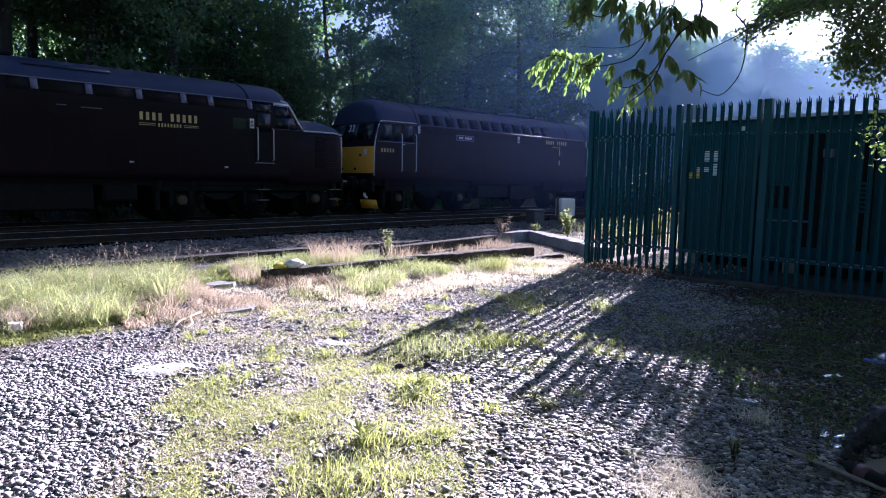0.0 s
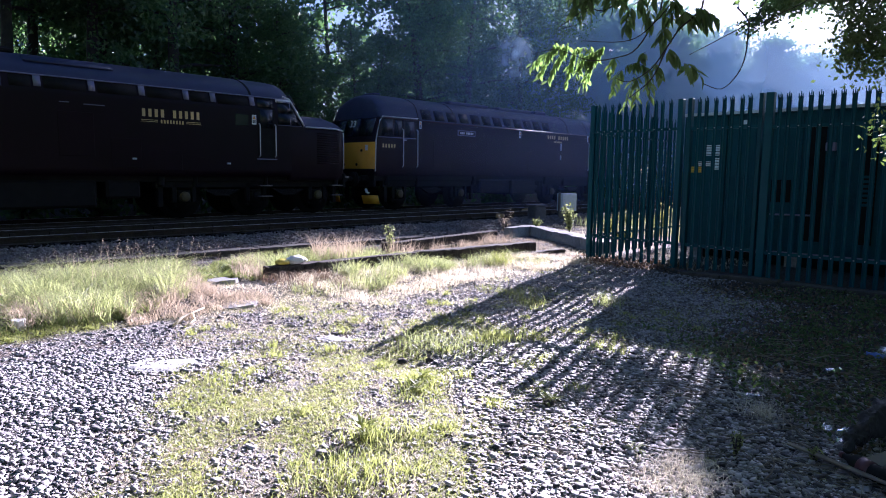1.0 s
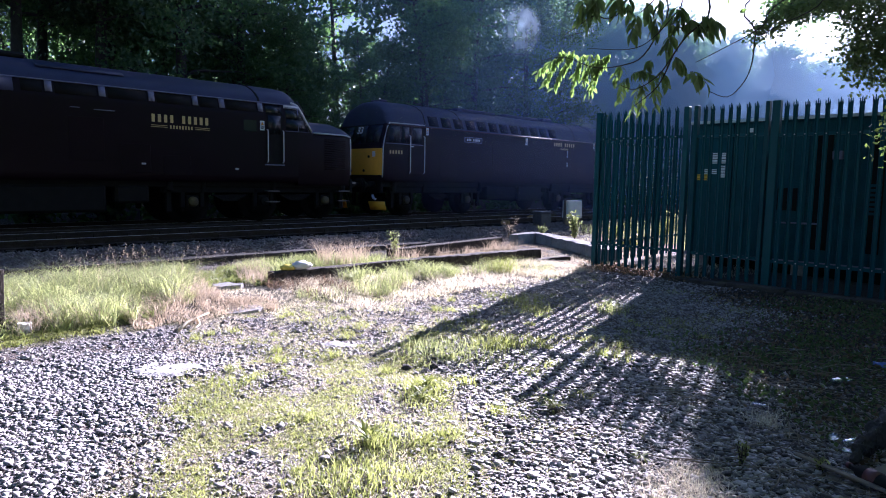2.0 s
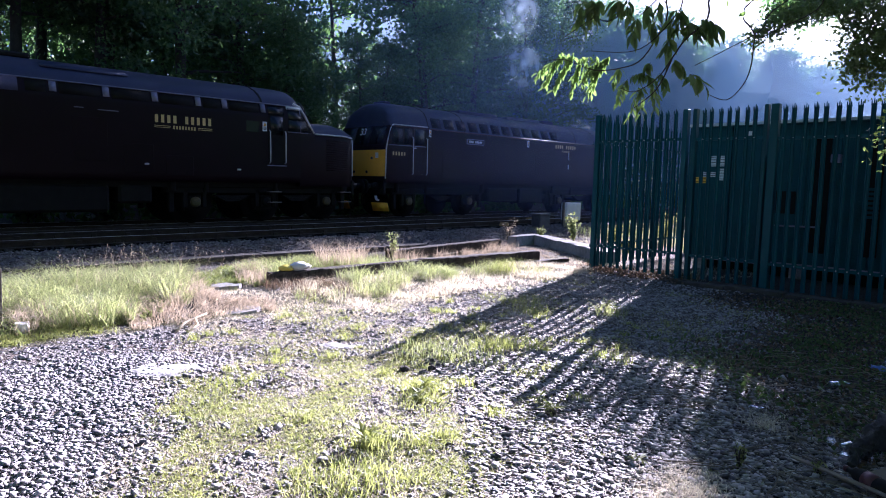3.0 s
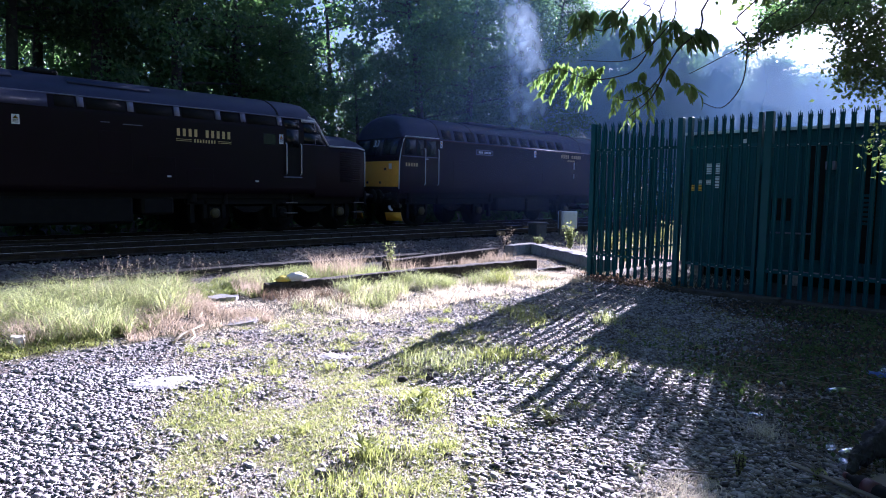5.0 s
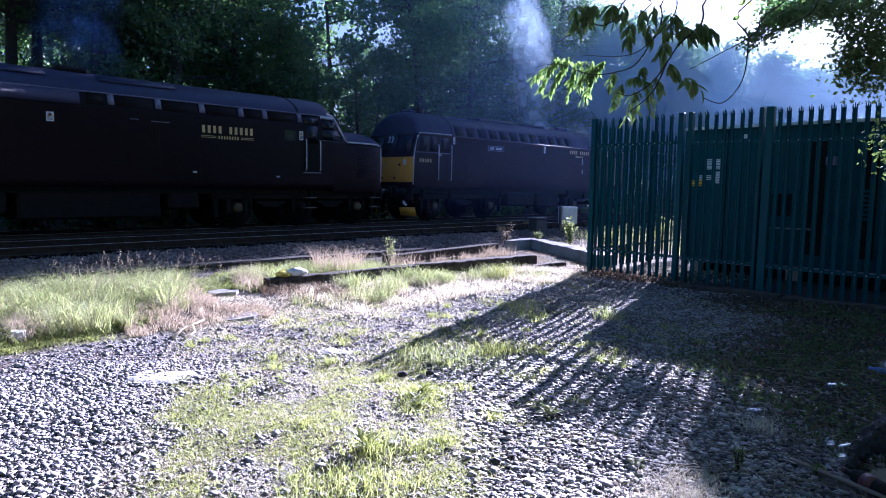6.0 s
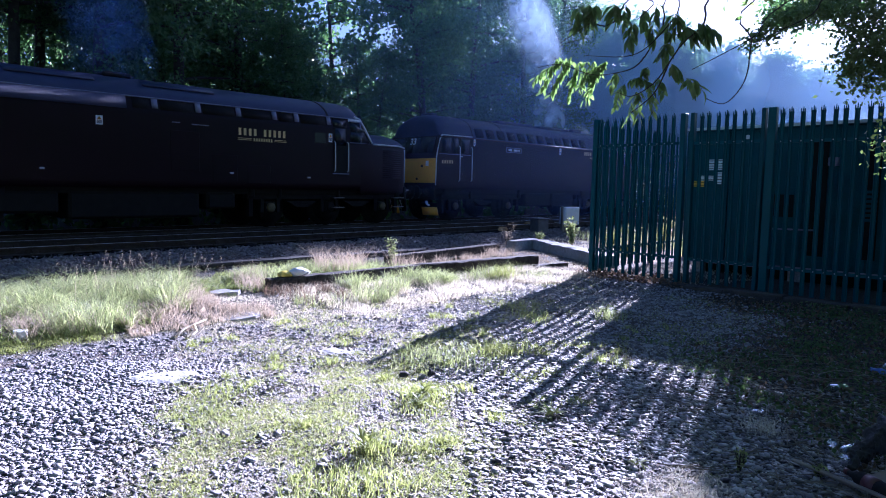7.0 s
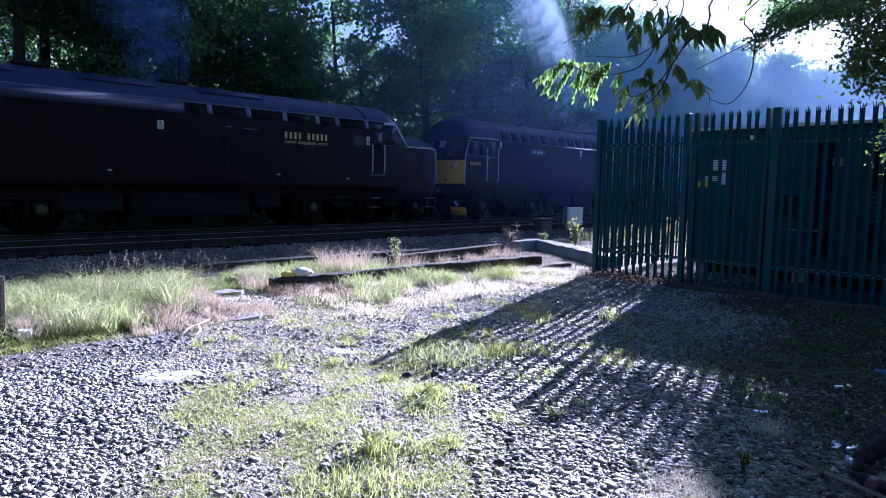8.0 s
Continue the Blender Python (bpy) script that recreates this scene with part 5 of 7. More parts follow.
    tagged(new("gravel", quick_mesh("gravel", v, f, "stone")), "loose grey gravel in front of the fence", "gravel", kind="stuff")
    # loose stones round about
    x, y = scatter(6000, -5.0, 8.0, -4.0, 8.0)
    r, ahead = seen(x, y)
    keep = ((r < 2.3) | ~ahead) & (x - y < 9.5)
    x, y = x[keep], y[keep]
    rad = np.clip(rng.lognormal(-3.8, 0.3, len(x)), 0.012, 0.04)
    v, f = turned_cloud(simple, simple_faces, np.stack([x, y, ground_z(x, y) + rad * 0.1], -1), rad, rng, 0.5)
    tagged(new("gravel", quick_mesh("gravel", v, f, "stone")), "scattered grey stones on the open yard", "gravel", kind="stuff")
    # ballast
    x, y = scatter(13000, 2.0, 27.0, 11.5, 13.8)
    keep = y < 13.6 + 0.15 * wobble(x, y, 2.0)
    x, y = x[keep], y[keep]
    rad = np.clip(rng.lognormal(-3.62, 0.28, len(x)), 0.014, 0.05)
    v, f = turned_cloud(simple, simple_faces, np.stack([x, y, ground_z(x, y) + rad * 0.3], -1), rad, rng, 0.8)
    tagged(new("ballast", quick_mesh("ballast", v, f, "ballast")), "grey-brown crushed stone ballast shoulder", "ballast", kind="stuff")
    # oily stones between the rails, shade included in their dark tone
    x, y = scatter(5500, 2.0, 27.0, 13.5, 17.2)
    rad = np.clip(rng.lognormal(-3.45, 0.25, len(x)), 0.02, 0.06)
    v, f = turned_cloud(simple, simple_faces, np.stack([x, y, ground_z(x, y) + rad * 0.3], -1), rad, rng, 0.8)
    tagged(new("ballast", quick_mesh("ballast", v, f, "track_stone")), "oily ballast between the rails, darkened for shade", "ballast", kind="stuff")


build_gravel()


def blades(x, y, z, height, width, lean, rng, curl=0.5):
    """Bent grass blades, two quads each."""
    n = len(x)
    h = height * rng.uniform(0.55, 1.15, n)
    a = rng.uniform(0, 2 * math.pi, n)
    out = np.stack([np.cos(a), np.sin(a), np.zeros(n)], -1) * (lean * rng.uniform(0.2, 1.2, n) * h)[:, None]
    b = rng.uniform(0, 2 * math.pi, n)
    side = np.stack([np.cos(b), np.sin(b), np.zeros(n)], -1) * width
    base = np.stack([x, y, z - 0.01], -1)
    up = np.array([0, 0, 1.0])
    mid = base + up * (h * 0.55)[:, None] + out * 0.35
    tip = base + up * (h * (1 - curl * lean * 0.4))[:, None] + out * (0.7 + curl)
    v = np.stack([base - side, base + side, mid - side * 0.8, mid + side * 0.8, tip - side * 0.12, tip + side * 0.12], 1)
    f = np.array([[0, 1, 3, 2], [2, 3, 5, 4]])[None] + (np.arange(n) * 6)[:, None, None]
    return v.reshape(-1, 3), f.reshape(-1, 4)


def grass(name, label, mat, x, y, height, width, lean, seed):
    rng = np.random.default_rng(seed)
    v, f = blades(x, y, ground_z(x, y), height, width, lean, rng)
    return tagged(new(name, quick_mesh(name, v, f, mat)), label, "grass", kind="stuff")


def sprigs(name, label, mat, x, y, height, width, seed):
    """Tiny leaning leaves close to the ground, one triangle each."""
    rng = np.random.default_rng(seed)
    n = len(x)
    a, b = rng.uniform(0, 2 * math.pi, n), rng.uniform(0, 2 * math.pi, n)
    h = height * rng.uniform(0.35, 1.2, n)
    side = np.stack([np.cos(a), np.sin(a), np.zeros(n)], -1) * (width * rng.uniform(0.5, 1.1, n))[:, None]
    way = np.stack([np.cos(b) * 0.8, np.sin(b) * 0.8, rng.uniform(0.15, 0.9, n)], -1) * h[:, None]
    base = np.stack([x, y, ground_z(x, y) - 0.002], -1)
    v = np.stack([base - side, base + side, base + way], 1).reshape(-1, 3)
    return tagged(new(name, quick_mesh(name, v, np.arange(3 * n).reshape(n, 3), mat)), label, "ground cover", kind="stuff")


def clumped(rng, n, x0, x1, y0, y1, per, spread):
    """Points in clumps: the clumps' roots, spread out."""
    cx, cy = rng.uniform(x0, x1, n), rng.uniform(y0, y1, n)
    s = spread * np.repeat(rng.uniform(0.5, 1.4, n), per)
    return (np.repeat(cx, per) + rng.normal(0, 1, n * per) * s), (np.repeat(cy, per) + rng.normal(0, 1, n * per) * s)


def build_grass():
    rng = np.random.default_rng(8)
    # long grass of the verge
    x, y = clumped(rng, 1500, 0.6, 5.0, 7.35, 10.9, 26, 0.04)
    patchy = wobble(x, y, 2.4) + 0.4 * wobble(y, x, 5.0)
    keep = (y > 7.3 + 0.5 * step(2.4, 3.4, x)) & (x < 0.43 * y + 0.12 * wobble(x, y, 3.3)) & (patchy > -0.7 + 0.75 * (1 - step(7.9, 8.8, y)))
    tall = (0.33 - 0.06 * step(9.4, 10.8, y) + 0.07 * wobble(x, y, 3.1)) * np.repeat(0.35 + 1.15 * rng.random(1500) ** 1.8, 26)
    grass("long_grass", "long sunlit yellow-green grass on the verge", "grass", x[keep], y[keep], tall[keep], 0.0034, 1.15, 1)
    x, y = clumped(rng, 620, 0.6, 4.9, 7.4, 10.6, 16, 0.05)
    keep = (x < 0.45 * y) & (wobble(x, y, 1.7) > -0.5)
    grass("dead_grass", "dry straw and dead blades among the verge grass", "dry", x[keep], y[keep], 0.25 + 0.06 * wobble(x[keep], y[keep], 2.4), 0.0026, 1.1, 12)
    # broad leaves under the grass, and the low leafy cover beside it
    x, y = clumped(rng, 900, 0.7, 6.4, 7.3, 10.9, 30, 0.08)
    keep = (x < 0.58 * y) & (y > 7.35 + 1.1 * step(2.6, 3.6, x)) & ~((y > 8.2) & (y < 8.9) & (x > 3.9) & (x < 4.6))
    sprigs("verge_weeds", "low leafy weeds under the grass of the verge", "weed", x[keep], y[keep], 0.13 + 0.05 * wobble(x[keep], y[keep], 2.1), 0.016, 44)
    x, y = clumped(rng, 46, 4.5, 5.7, 8.5, 10.2, 26, 0.07)
    keep = (x > 0.51 * y) & (x < 0.57 * y)
    grass("dry_scrub", "thin pale scrub beside the end of the timber baulk", "dry", x[keep], y[keep], 0.30, 0.0025, 0.8, 45)
    x, y = clumped(rng, 240, 3.8, 6.2, 8.4, 11.2, 20, 0.07)
    keep = (x > 0.42 * y) & (x < 0.57 * y) & (wobble(x, y, 2.8) > -0.35)
    grass("low_grass", "thin low grass beside the long grass of the verge", "lawn", x[keep], y[keep], 0.12, 0.003, 0.9, 46)
    # seed heads above it
    x, y = clumped(rng, 36, 0.9, 4.7, 8.4, 10.9, 2, 0.14)
    v, f = blades(x, y, ground_z(x, y), 0.56, 0.0018, 0.25, rng)
    tips = v.reshape(-1, 6, 3)[:, 4:].mean(1)
    heads = np.concatenate([tips + np.array([0, 0, -0.018 * j]) + rng.normal(0, 0.006, tips.shape) for j in range(6)])
    hv, hf = leaf_quads(heads, 0.017, rng, -1.5)
    tagged(new("seed_stalks", quick_mesh("seed_stalks", np.concatenate([v, hv]), np.concatenate([f, hf + len(v)]), "dry")), "tall dry seed stalks rising over the verge", "grass", kind="stuff")
    # pinkish dead grass
    x, y = clumped(rng, 520, 2.0, 5.0, 6.95, 8.8, 22, 0.08)
    keep = (y > 7.15 + 0.2 * wobble(x, y, 2.6)) & (x > 0.33 * y + 0.12 * wobble(x, y, 2.2)) & (x < 0.47 * y + 0.8 * (1 - step(7.5, 7.9, y)) + 0.15 * wobble(x, y, 3.0)) & (wobble(x, y, 2.9) > -0.6)
    grass("dead_grass", "pinkish dead grass at the front of the verge", "dry", x[keep], y[keep], 0.11 + 0.05 * step(7.4, 8.2, y[keep]), 0.003, 1.0, 3)
    x, y = clumped(rng, 110, 0.8, 2.3, 7.1, 7.5, 20, 0.06)
    grass("low_grass", "fresh green grass at the foot of the verge", "lawn", x, y, 0.065, 0.0035, 0.9, 23)
    x, y = clumped(rng, 260, 5.6, 12.4, 8.95, 10.5, 18, 0.08)
    keep = (y < 10.15 + 0.11 * (x - 8.6)) & (x > 0.67 * y) & ((x < 9.0) | (y > 9.5)) & (wobble(x, y, 1.9) > -0.15)
    grass("dead_grass", "tall pinkish dead grass between the timbers", "dry", x[keep], y[keep], 0.24 + 0.26 * (1 - step(8.2, 9.0, x[keep])) + 0.14 * wobble(x[keep], y[keep], 2.7), 0.0035, 0.5, 4)
    x, y = clumped(rng, 420, 8.8, 13.9, 7.3, 10.6, 18, 0.10)
    keep = (y < 8.25) | ((x > 11.1) & (y > 8.3) & (x < 12.5 + 0.6 * (y - 7.3)) & (y < 10.5))
    x, y = x[keep], y[keep]
    grass("dead_grass", "flattened dead grass beside the kerb", "dry", x, y, 0.085, 0.004, 1.9, 5)
    x, y = clumped(rng, 64, 3.08, 3.6, 1.3, 1.62, 14, 0.08)
    grass("dead_grass", "matted straw-coloured dead grass on the gravel", "bleached", x, y, 0.085, 0.002, 1.5, 6)
    x, y = clumped(rng, 10, 4.66, 4.84, 1.44, 1.6, 14, 0.05)
    grass("dead_grass", "small dead grass tuft among shaded pebbles", "bleached", x, y, 0.14, 0.002, 1.2, 72)
    x, y = clumped(rng, 170, 11.1, 14.6, 4.6, 8.4, 16, 0.12)
    grass("dead_grass", "bleached litter and dead grass inside the fence", "bleached", x, y, 0.09, 0.004, 1.1, 13)
    x, y = clumped(rng, 42, 4.7, 5.8, 7.5, 8.4, 18, 0.08)
    grass("dock_stems", "dark reddish dead stems before the timber baulk", "litter", x, y, 0.17, 0.003, 0.9, 71)
    # bright tufts before and behind the timbers
    x, y = clumped(rng, 620, 4.7, 10.0, 6.7, 8.5, 26, 0.07)
    keep = (y < 8.36) & (y > 7.2 + 0.10 * (x - 5) + 0.45 * wobble(x, y, 1.6)) & (rng.random(len(x)) < 0.10 + 0.75 * (wobble(x, y, 2.2) > -0.1) + 0.3 * (y > 8.0)) & ~((x < 5.9) & (y > 7.55)) & ~((x > 8.2) & (y > 7.95))
    grass("tufted_grass", "bright tufted grass along the timber baulk", "grass", x[keep], y[keep], 0.26 + 0.08 * wobble(x[keep], y[keep], 3.3), 0.0036, 0.75, 7)
    x, y = clumped(rng, 620, 5.0, 10.6, 6.6, 8.4, 14, 0.07)
    keep = wobble(x, y, 2.6) > -0.45
    grass("dead_grass", "bleached dry blades along the timber baulk", "bleached", x[keep], y[keep], 0.15, 0.0036, 1.4, 41)
    x, y = clumped(rng, 170, 5.0, 8.0, 8.9, 10.4, 22, 0.07)
    grass("tufted_grass", "bright grass between the timbers", "grass", x, y, 0.26, 0.0045, 0.5, 8)
    # low grass creeping over the gravel
    x, y = clumped(rng, 2900, 1.2, 6.6, 1.9, 6.9, 16, 0.045)
    keep = (rng.random(len(x)) < np.clip(mossy(x, y) * 1.25 - 0.3, 0, 1)) & (np.hypot(x, y) > 2.2)
    grass("low_grass", "short yellow-green grass and moss on the gravel", "lawn", x[keep], y[keep], 0.036, 0.0028, 1.1, 9)
    x, y = rng.uniform(0.9, 6.8, 330000), rng.uniform(1.6, 7.0, 330000)
    r = np.hypot(x, y)
    keep = (r > 2.2) & (r < 7.2) & (rng.random(len(x)) < np.clip(mossy(x, y) * 1.1 - 0.02, 0, 1) * (0.55 + 0.45 * step(-0.4, 0.2, wobble(y, x, 9.0))))
    sprigs("moss_mat", "yellow-green mat of moss and trodden grass", "lawn", x[keep], y[keep], 0.026, 0.0045, 22)
    x, y = rng.uniform(0.9, 9.6, 210000), rng.uniform(1.4, 7.6, 210000)
    r = np.hypot(x, y)
    keep = (r > 2.2) & (x - 0.6 * (y - 3.5) > 0.8) & (rng.random(len(x)) < (0.85 - 0.5 * stony(x, y)) * (1 - 0.35 * mossy(x, y)) * (1 - shaded_earth(x, y)) * step(-0.8, 0.3, wobble(x, y, 4.1)))
    sprigs("straw_chaff", "bleached chaff and broken straw trodden into the yard", "bleached", x[keep], y[keep], 0.03, 0.004, 24)
    x, y = clumped(rng, 1500, 3.0, 11.0, 6.2, 8.5, 22, 0.09)
    keep = (x > 0.5 * y - 0.2) & (wobble(x, y, 2.3) > -0.5) & (y > 6.3 + 0.4 * wobble(x, y, 1.4))
    sprigs("straw_chaff", "sun-bleached straw and roots between verge and timbers", "bleached", x[keep], y[keep], 0.05, 0.006, 25)
    x, y = clumped(rng, 50, 1.2, 2.5, 2.4, 3.5, 22, 0.08)
    keep = np.hypot(x, y) > 2.3
    grass("low_grass", "upright young grass on the yard", "lawn", x[keep], y[keep], 0.065, 0.0026, 0.9, 10)
    x, y = clumped(rng, 420, 3.6, 10.0, 3.0, 7.4, 14, 0.07)
    keep = wobble(x, y, 1.3) > 0.05
    grass("low_grass", "thin grass tufts in the gravel", "lawn", x[keep], y[keep], 0.07, 0.003, 0.8, 11)
    # bleached straw trodden into the yard
    x, y = clumped(rng, 1300, 1.0, 8.8, 1.6, 7.4, 9, 0.07)
    keep = (np.hypot(x, y) > 2.2) & (x - 0.6 * (y - 3.5) > 0.9) & (rng.random(len(x)) < 1.1 - 0.6 * stony(x, y))
    grass("straw_bits", "bleached straw and roots trodden into the yard", "dry", x[keep], y[keep], 0.04, 0.002, 2.0, 61)
    # small separate tufts scattered over the moss and the gravel
    x, y = clumped(rng, 130, 1.9, 7.4, 2.6, 7.0, 46, 0.05)
    high = np.repeat(0.03 + 0.10 * rng.random(130) ** 1.6, 46)
    keep = (x - 0.6 * (y - 3.5) > 0.9) & (np.hypot(x, y) > 2.6)
    grass("low_grass", "scattered small tufts of yellow-green grass", "lawn", x[keep], y[keep], high[keep], 0.0032, 0.9, 51)
    # moss cushions on the pebbles
    x, y = clumped(rng, 26, 3.0, 4.9, 0.9, 2.3, 150, 0.045)
    sprigs("moss_cushions", "small green moss cushions among the pebbles", "lawn", x, y, 0.022, 0.004, 26)
    # the larger tufts that stand alone
    for k, (cx, cy, n, s, h) in enumerate(((4.30, 4.40, 420, 0.22, 0.14), (4.75, 4.10, 240, 0.13, 0.15), (4.95, 4.05, 200, 0.10, 0.16), (4.35, 4.0, 160, 0.16, 0.10), (3.42, 3.62, 320, 0.11, 0.11), (3.22, 3.45, 220, 0.12, 0.09), (6.0, 2.62, 420, 0.2, 0.05), (6.25, 2.42, 320, 0.16, 0.05), (5.7, 2.8, 160, 0.2, 0.05), (7.35, 4.33, 120, 0.09, 0.22), (6.6, 5.0, 120, 0.12, 0.16), (6.95, 5.5, 160, 0.16, 0.14), (1.8, 4.3, 260, 0.20, 0.05), (2.1, 4.5, 420, 0.15, 0.07), (2.3, 4.35, 260, 0.24, 0.05), (1.65, 4.0, 160, 0.2, 0.05), (2.6, 3.9, 200, 0.3, 0.05), (3.0, 4.2, 160, 0.3, 0.05), (2.7, 3.2, 200, 0.25, 0.06), (2.35, 4.75, 140, 0.1, 0.1), (9.0, 7.55, 300, 0.16, 0.34), (9.7, 7.2, 160, 0.12, 0.18), (2.05, 2.75, 340, 0.16, 0.12), (2.45, 3.05, 160, 0.08, 0.13))):
        x, y = cx + rng.normal(0, s, n), cy + rng.normal(0, s, n)
        v, f = blades(x, y, ground_z(x, y), h, 0.003, 0.7 if h > 0.08 else 1.4, rng)
        tagged(new("grass_tuft", quick_mesh("grass_tuft", v, f, "lawn" if k % 3 else "grass")), "loose tuft of green grass growing in the gravel", "grass tuft", "grass tufts", "stuff")


build_grass()


def leaf_mesh(name, mat, width=0.34, fold=0.10, droop=0.22):
    """A pointed leaf one unit long from its stalk along +x, folded at the midrib."""
    bm = bmesh.new()
    rows = []
    for u, w in ((0.0, 0.02), (0.18, 0.62), (0.42, 1.0), (0.7, 0.72), (0.9, 0.28), (1.0, 0.02)):
        z = -droop * u * u
        rows.append([bm.verts.new((u, s * w * width / 2, z + abs(s) * fold * w)) for s in (-1, 0, 1)])
    for a, b in zip(rows, rows[1:]):
        for k in range(2):
            bm.faces.new((a[k], a[k + 1], b[k + 1], b[k]))
    for f in bm.faces:
        f.smooth = True
    me = bpy.data.meshes.new(name)
    bm.to_mesh(me)
    bm.free()
    me.materials.append(M[mat])
    return me


WEED_LEAF = [leaf_mesh("leaf", "lawn", 0.30, 0.06, d) for d in (0.15, 0.4, 0.7)]


def weed(x, y, size, count, tilt, label, seed):
    """A rosette of long leaves, each leaf a part."""
    rng = random.Random(seed)
    plant = thing("weed", label, "weed", pose(x, y, float(ground_z(x, y))), "weeds in the gravel")
    for k in range(count):
        ob = new("leaf", WEED_LEAF[k % 3])
        ob.parent = plant
        s = size * rng.uniform(0.6, 1.15)
        ob.matrix_basis = pose(rng.uniform(-0.03, 0.03), rng.uniform(-0.03, 0.03), 0.01 + rng.uniform(0, tilt) * size * 0.5, 0, -rng.uniform(10, 60) * tilt, 360 * k / count + rng.uniform(-20, 20)) @ Matrix.Diagonal((s, s, s, 1))


weed(3.42, 3.60, 0.11, 34, 0.9, "leafy green dock plant standing in the gravel", 1)
weed(3.22, 3.45, 0.09, 22, 0.9, "leafy green dock plant standing in the gravel", 2)
weed(3.80, 2.66, 0.10, 22, 0.9, "small dark green weed in the gravel", 3)
weed(2.42, 3.08, 0.12, 16, 1.2, "small bright weed among young grass", 4)
weed(7.5, 4.45, 0.16, 16, 0.7, "spiky green weed in the fence's shadow", 5)
weed(4.0, 2.9, 0.10, 9, 1.1, "small yellow-green weed in the gravel", 7)
weed(3.45, 1.80, 0.09, 8, 0.9, "small weed beside dead grass", 9)
weed(2.95, 5.0, 0.10, 10, 1.1, "small bright weed in the gravel", 12)
weed(2.75, 4.6, 0.10, 10, 1.1, "small bright weed in the gravel", 13)


def shrub(x, y, height, spread, count, size, mat, label, seed, category="shrub"):
    rng = np.random.default_rng(seed)
    plant = thing("shrub", label, category, pose(x, y, float(ground_z(x, y)) - 0.02), "young shrubs")
    bm = bmesh.new()
    cloud = []
    for k in range(9):
        a = rng.uniform(0, 2 * math.pi)
        end = np.array([math.cos(a) * spread * rng.uniform(0.3, 1), math.sin(a) * spread * rng.uniform(0.3, 1), height * rng.uniform(0.6, 1)])
        pts = [end * np.array([u * u, u * u, u]) for u in np.linspace(0, 1, 5)]
        tube(bm, [tuple(p) for p in pts], [0.008 * (1 - u) + 0.003 for u in np.linspace(0, 1, 5)], 5)
        for u in np.linspace(0.3, 1, 6):
            cloud.append(end * np.array([u * u, u * u, u]) + rng.normal(0, spread * 0.12, (count // 54 + 1, 3)))
    part("stems", bm, "twig", plant)
    v, f = leaf_quads(np.concatenate(cloud), size, rng, 0.3)
    ob = new("leaves", quick_mesh("leaves", v, f, mat))
    ob.parent = plant


shrub(15.65, 10.5, 0.85, 0.24, 420, 0.09, "grass", "pale leafy shrub behind the concrete kerb", 4)
shrub(15.7, 11.75, 0.35, 0.25, 150, 0.08, "grass", "small pale shrub beside the dark box", 5)
shrub(13.6, 11.2, 0.75, 0.28, 120, 0.05, "dry", "dry reddish stalks at the corner of the kerb", 6)
shrub(8.6, 10.1, 0.62, 0.2, 260, 0.05, "grass", "pale green shrub in the dead grass", 7)
for k, (sx, sy, sh) in enumerate(((15.2, 9.0, 0.6), (16.4, 9.0, 0.7), (17.5, 8.7, 0.75), (18.8, 9.2, 0.8), (14.6, 8.2, 0.45), (20.2, 9.0, 0.9))):
    shrub(sx, sy, sh, 0.3, 300, 0.085, "grass" if k % 2 else "lawn", "sunlit leafy weed growing beyond the palisade fence", 60 + k)
shrub(3.86, 1.37, 0.17, 0.05, 54, 0.026, "lawn", "small yellow-leaved seedling among the pebbles", 81, "seedling")
shrub(4.13, 1.02, 0.10, 0.04, 54, 0.034, "lawn", "small yellow-leaved seedling beside a pale lath", 82, "seedling")
# ivy and leaf litter in the shade by the fence
rng = np.random.default_rng(77)
ix, iy = clumped(rng, 700, 4.6, 10.7, 0.3, 3.9, 22, 0.14)
keep = (ix + 0.8 * (2.5 - iy) > 5.6 + 0.6 * wobble(ix, iy, 1.6)) & (wobble(ix, iy, 2.1) > -0.6) & (rng.random(len(ix)) < 1 - step(1.6, 3.6, iy + 0.4 * wobble(ix, iy, 1.3)))
ix, iy = ix[keep], iy[keep]
v, f = leaf_quads(np.stack([ix, iy, ground_z(ix, iy) + rng.uniform(0.01, 0.05, len(ix))], -1), 0.042, rng)
tagged(new("ground_ivy", quick_mesh("ground_ivy", v, f, "ivy")), "dark green ivy creeping over shaded gravel", "ivy", kind="stuff")
lx, ly = rng.uniform(3.4, 10.4, 9000), rng.uniform(0.2, 4.2, 9000)
keep = rng.random(9000) < 0.9 * shaded_earth(lx, ly)
lx, ly = lx[keep], ly[keep]
v, f = leaf_quads(np.stack([lx, ly, ground_z(lx, ly) + rng.uniform(0.008, 0.035, len(lx))], -1), 0.05, rng)
tagged(new("leaf_litter", quick_mesh("leaf_litter", v, f, "litter")), "brown dead leaves lying on dark earth", "leaf litter", kind="stuff")
lx, ly = clumped(rng, 60, 10.45, 11.5, 5.0, 7.0, 24, 0.10)
v, f = leaf_quads(np.stack([lx, ly, ground_z(lx, ly) + rng.uniform(0.01, 0.09, len(lx))], -1), 0.055, rng)
tagged(new("leaf_litter", quick_mesh("leaf_litter", v, f, "litter")), "brown dead leaves heaped at the foot of the fence", "leaf litter", kind="stuff")
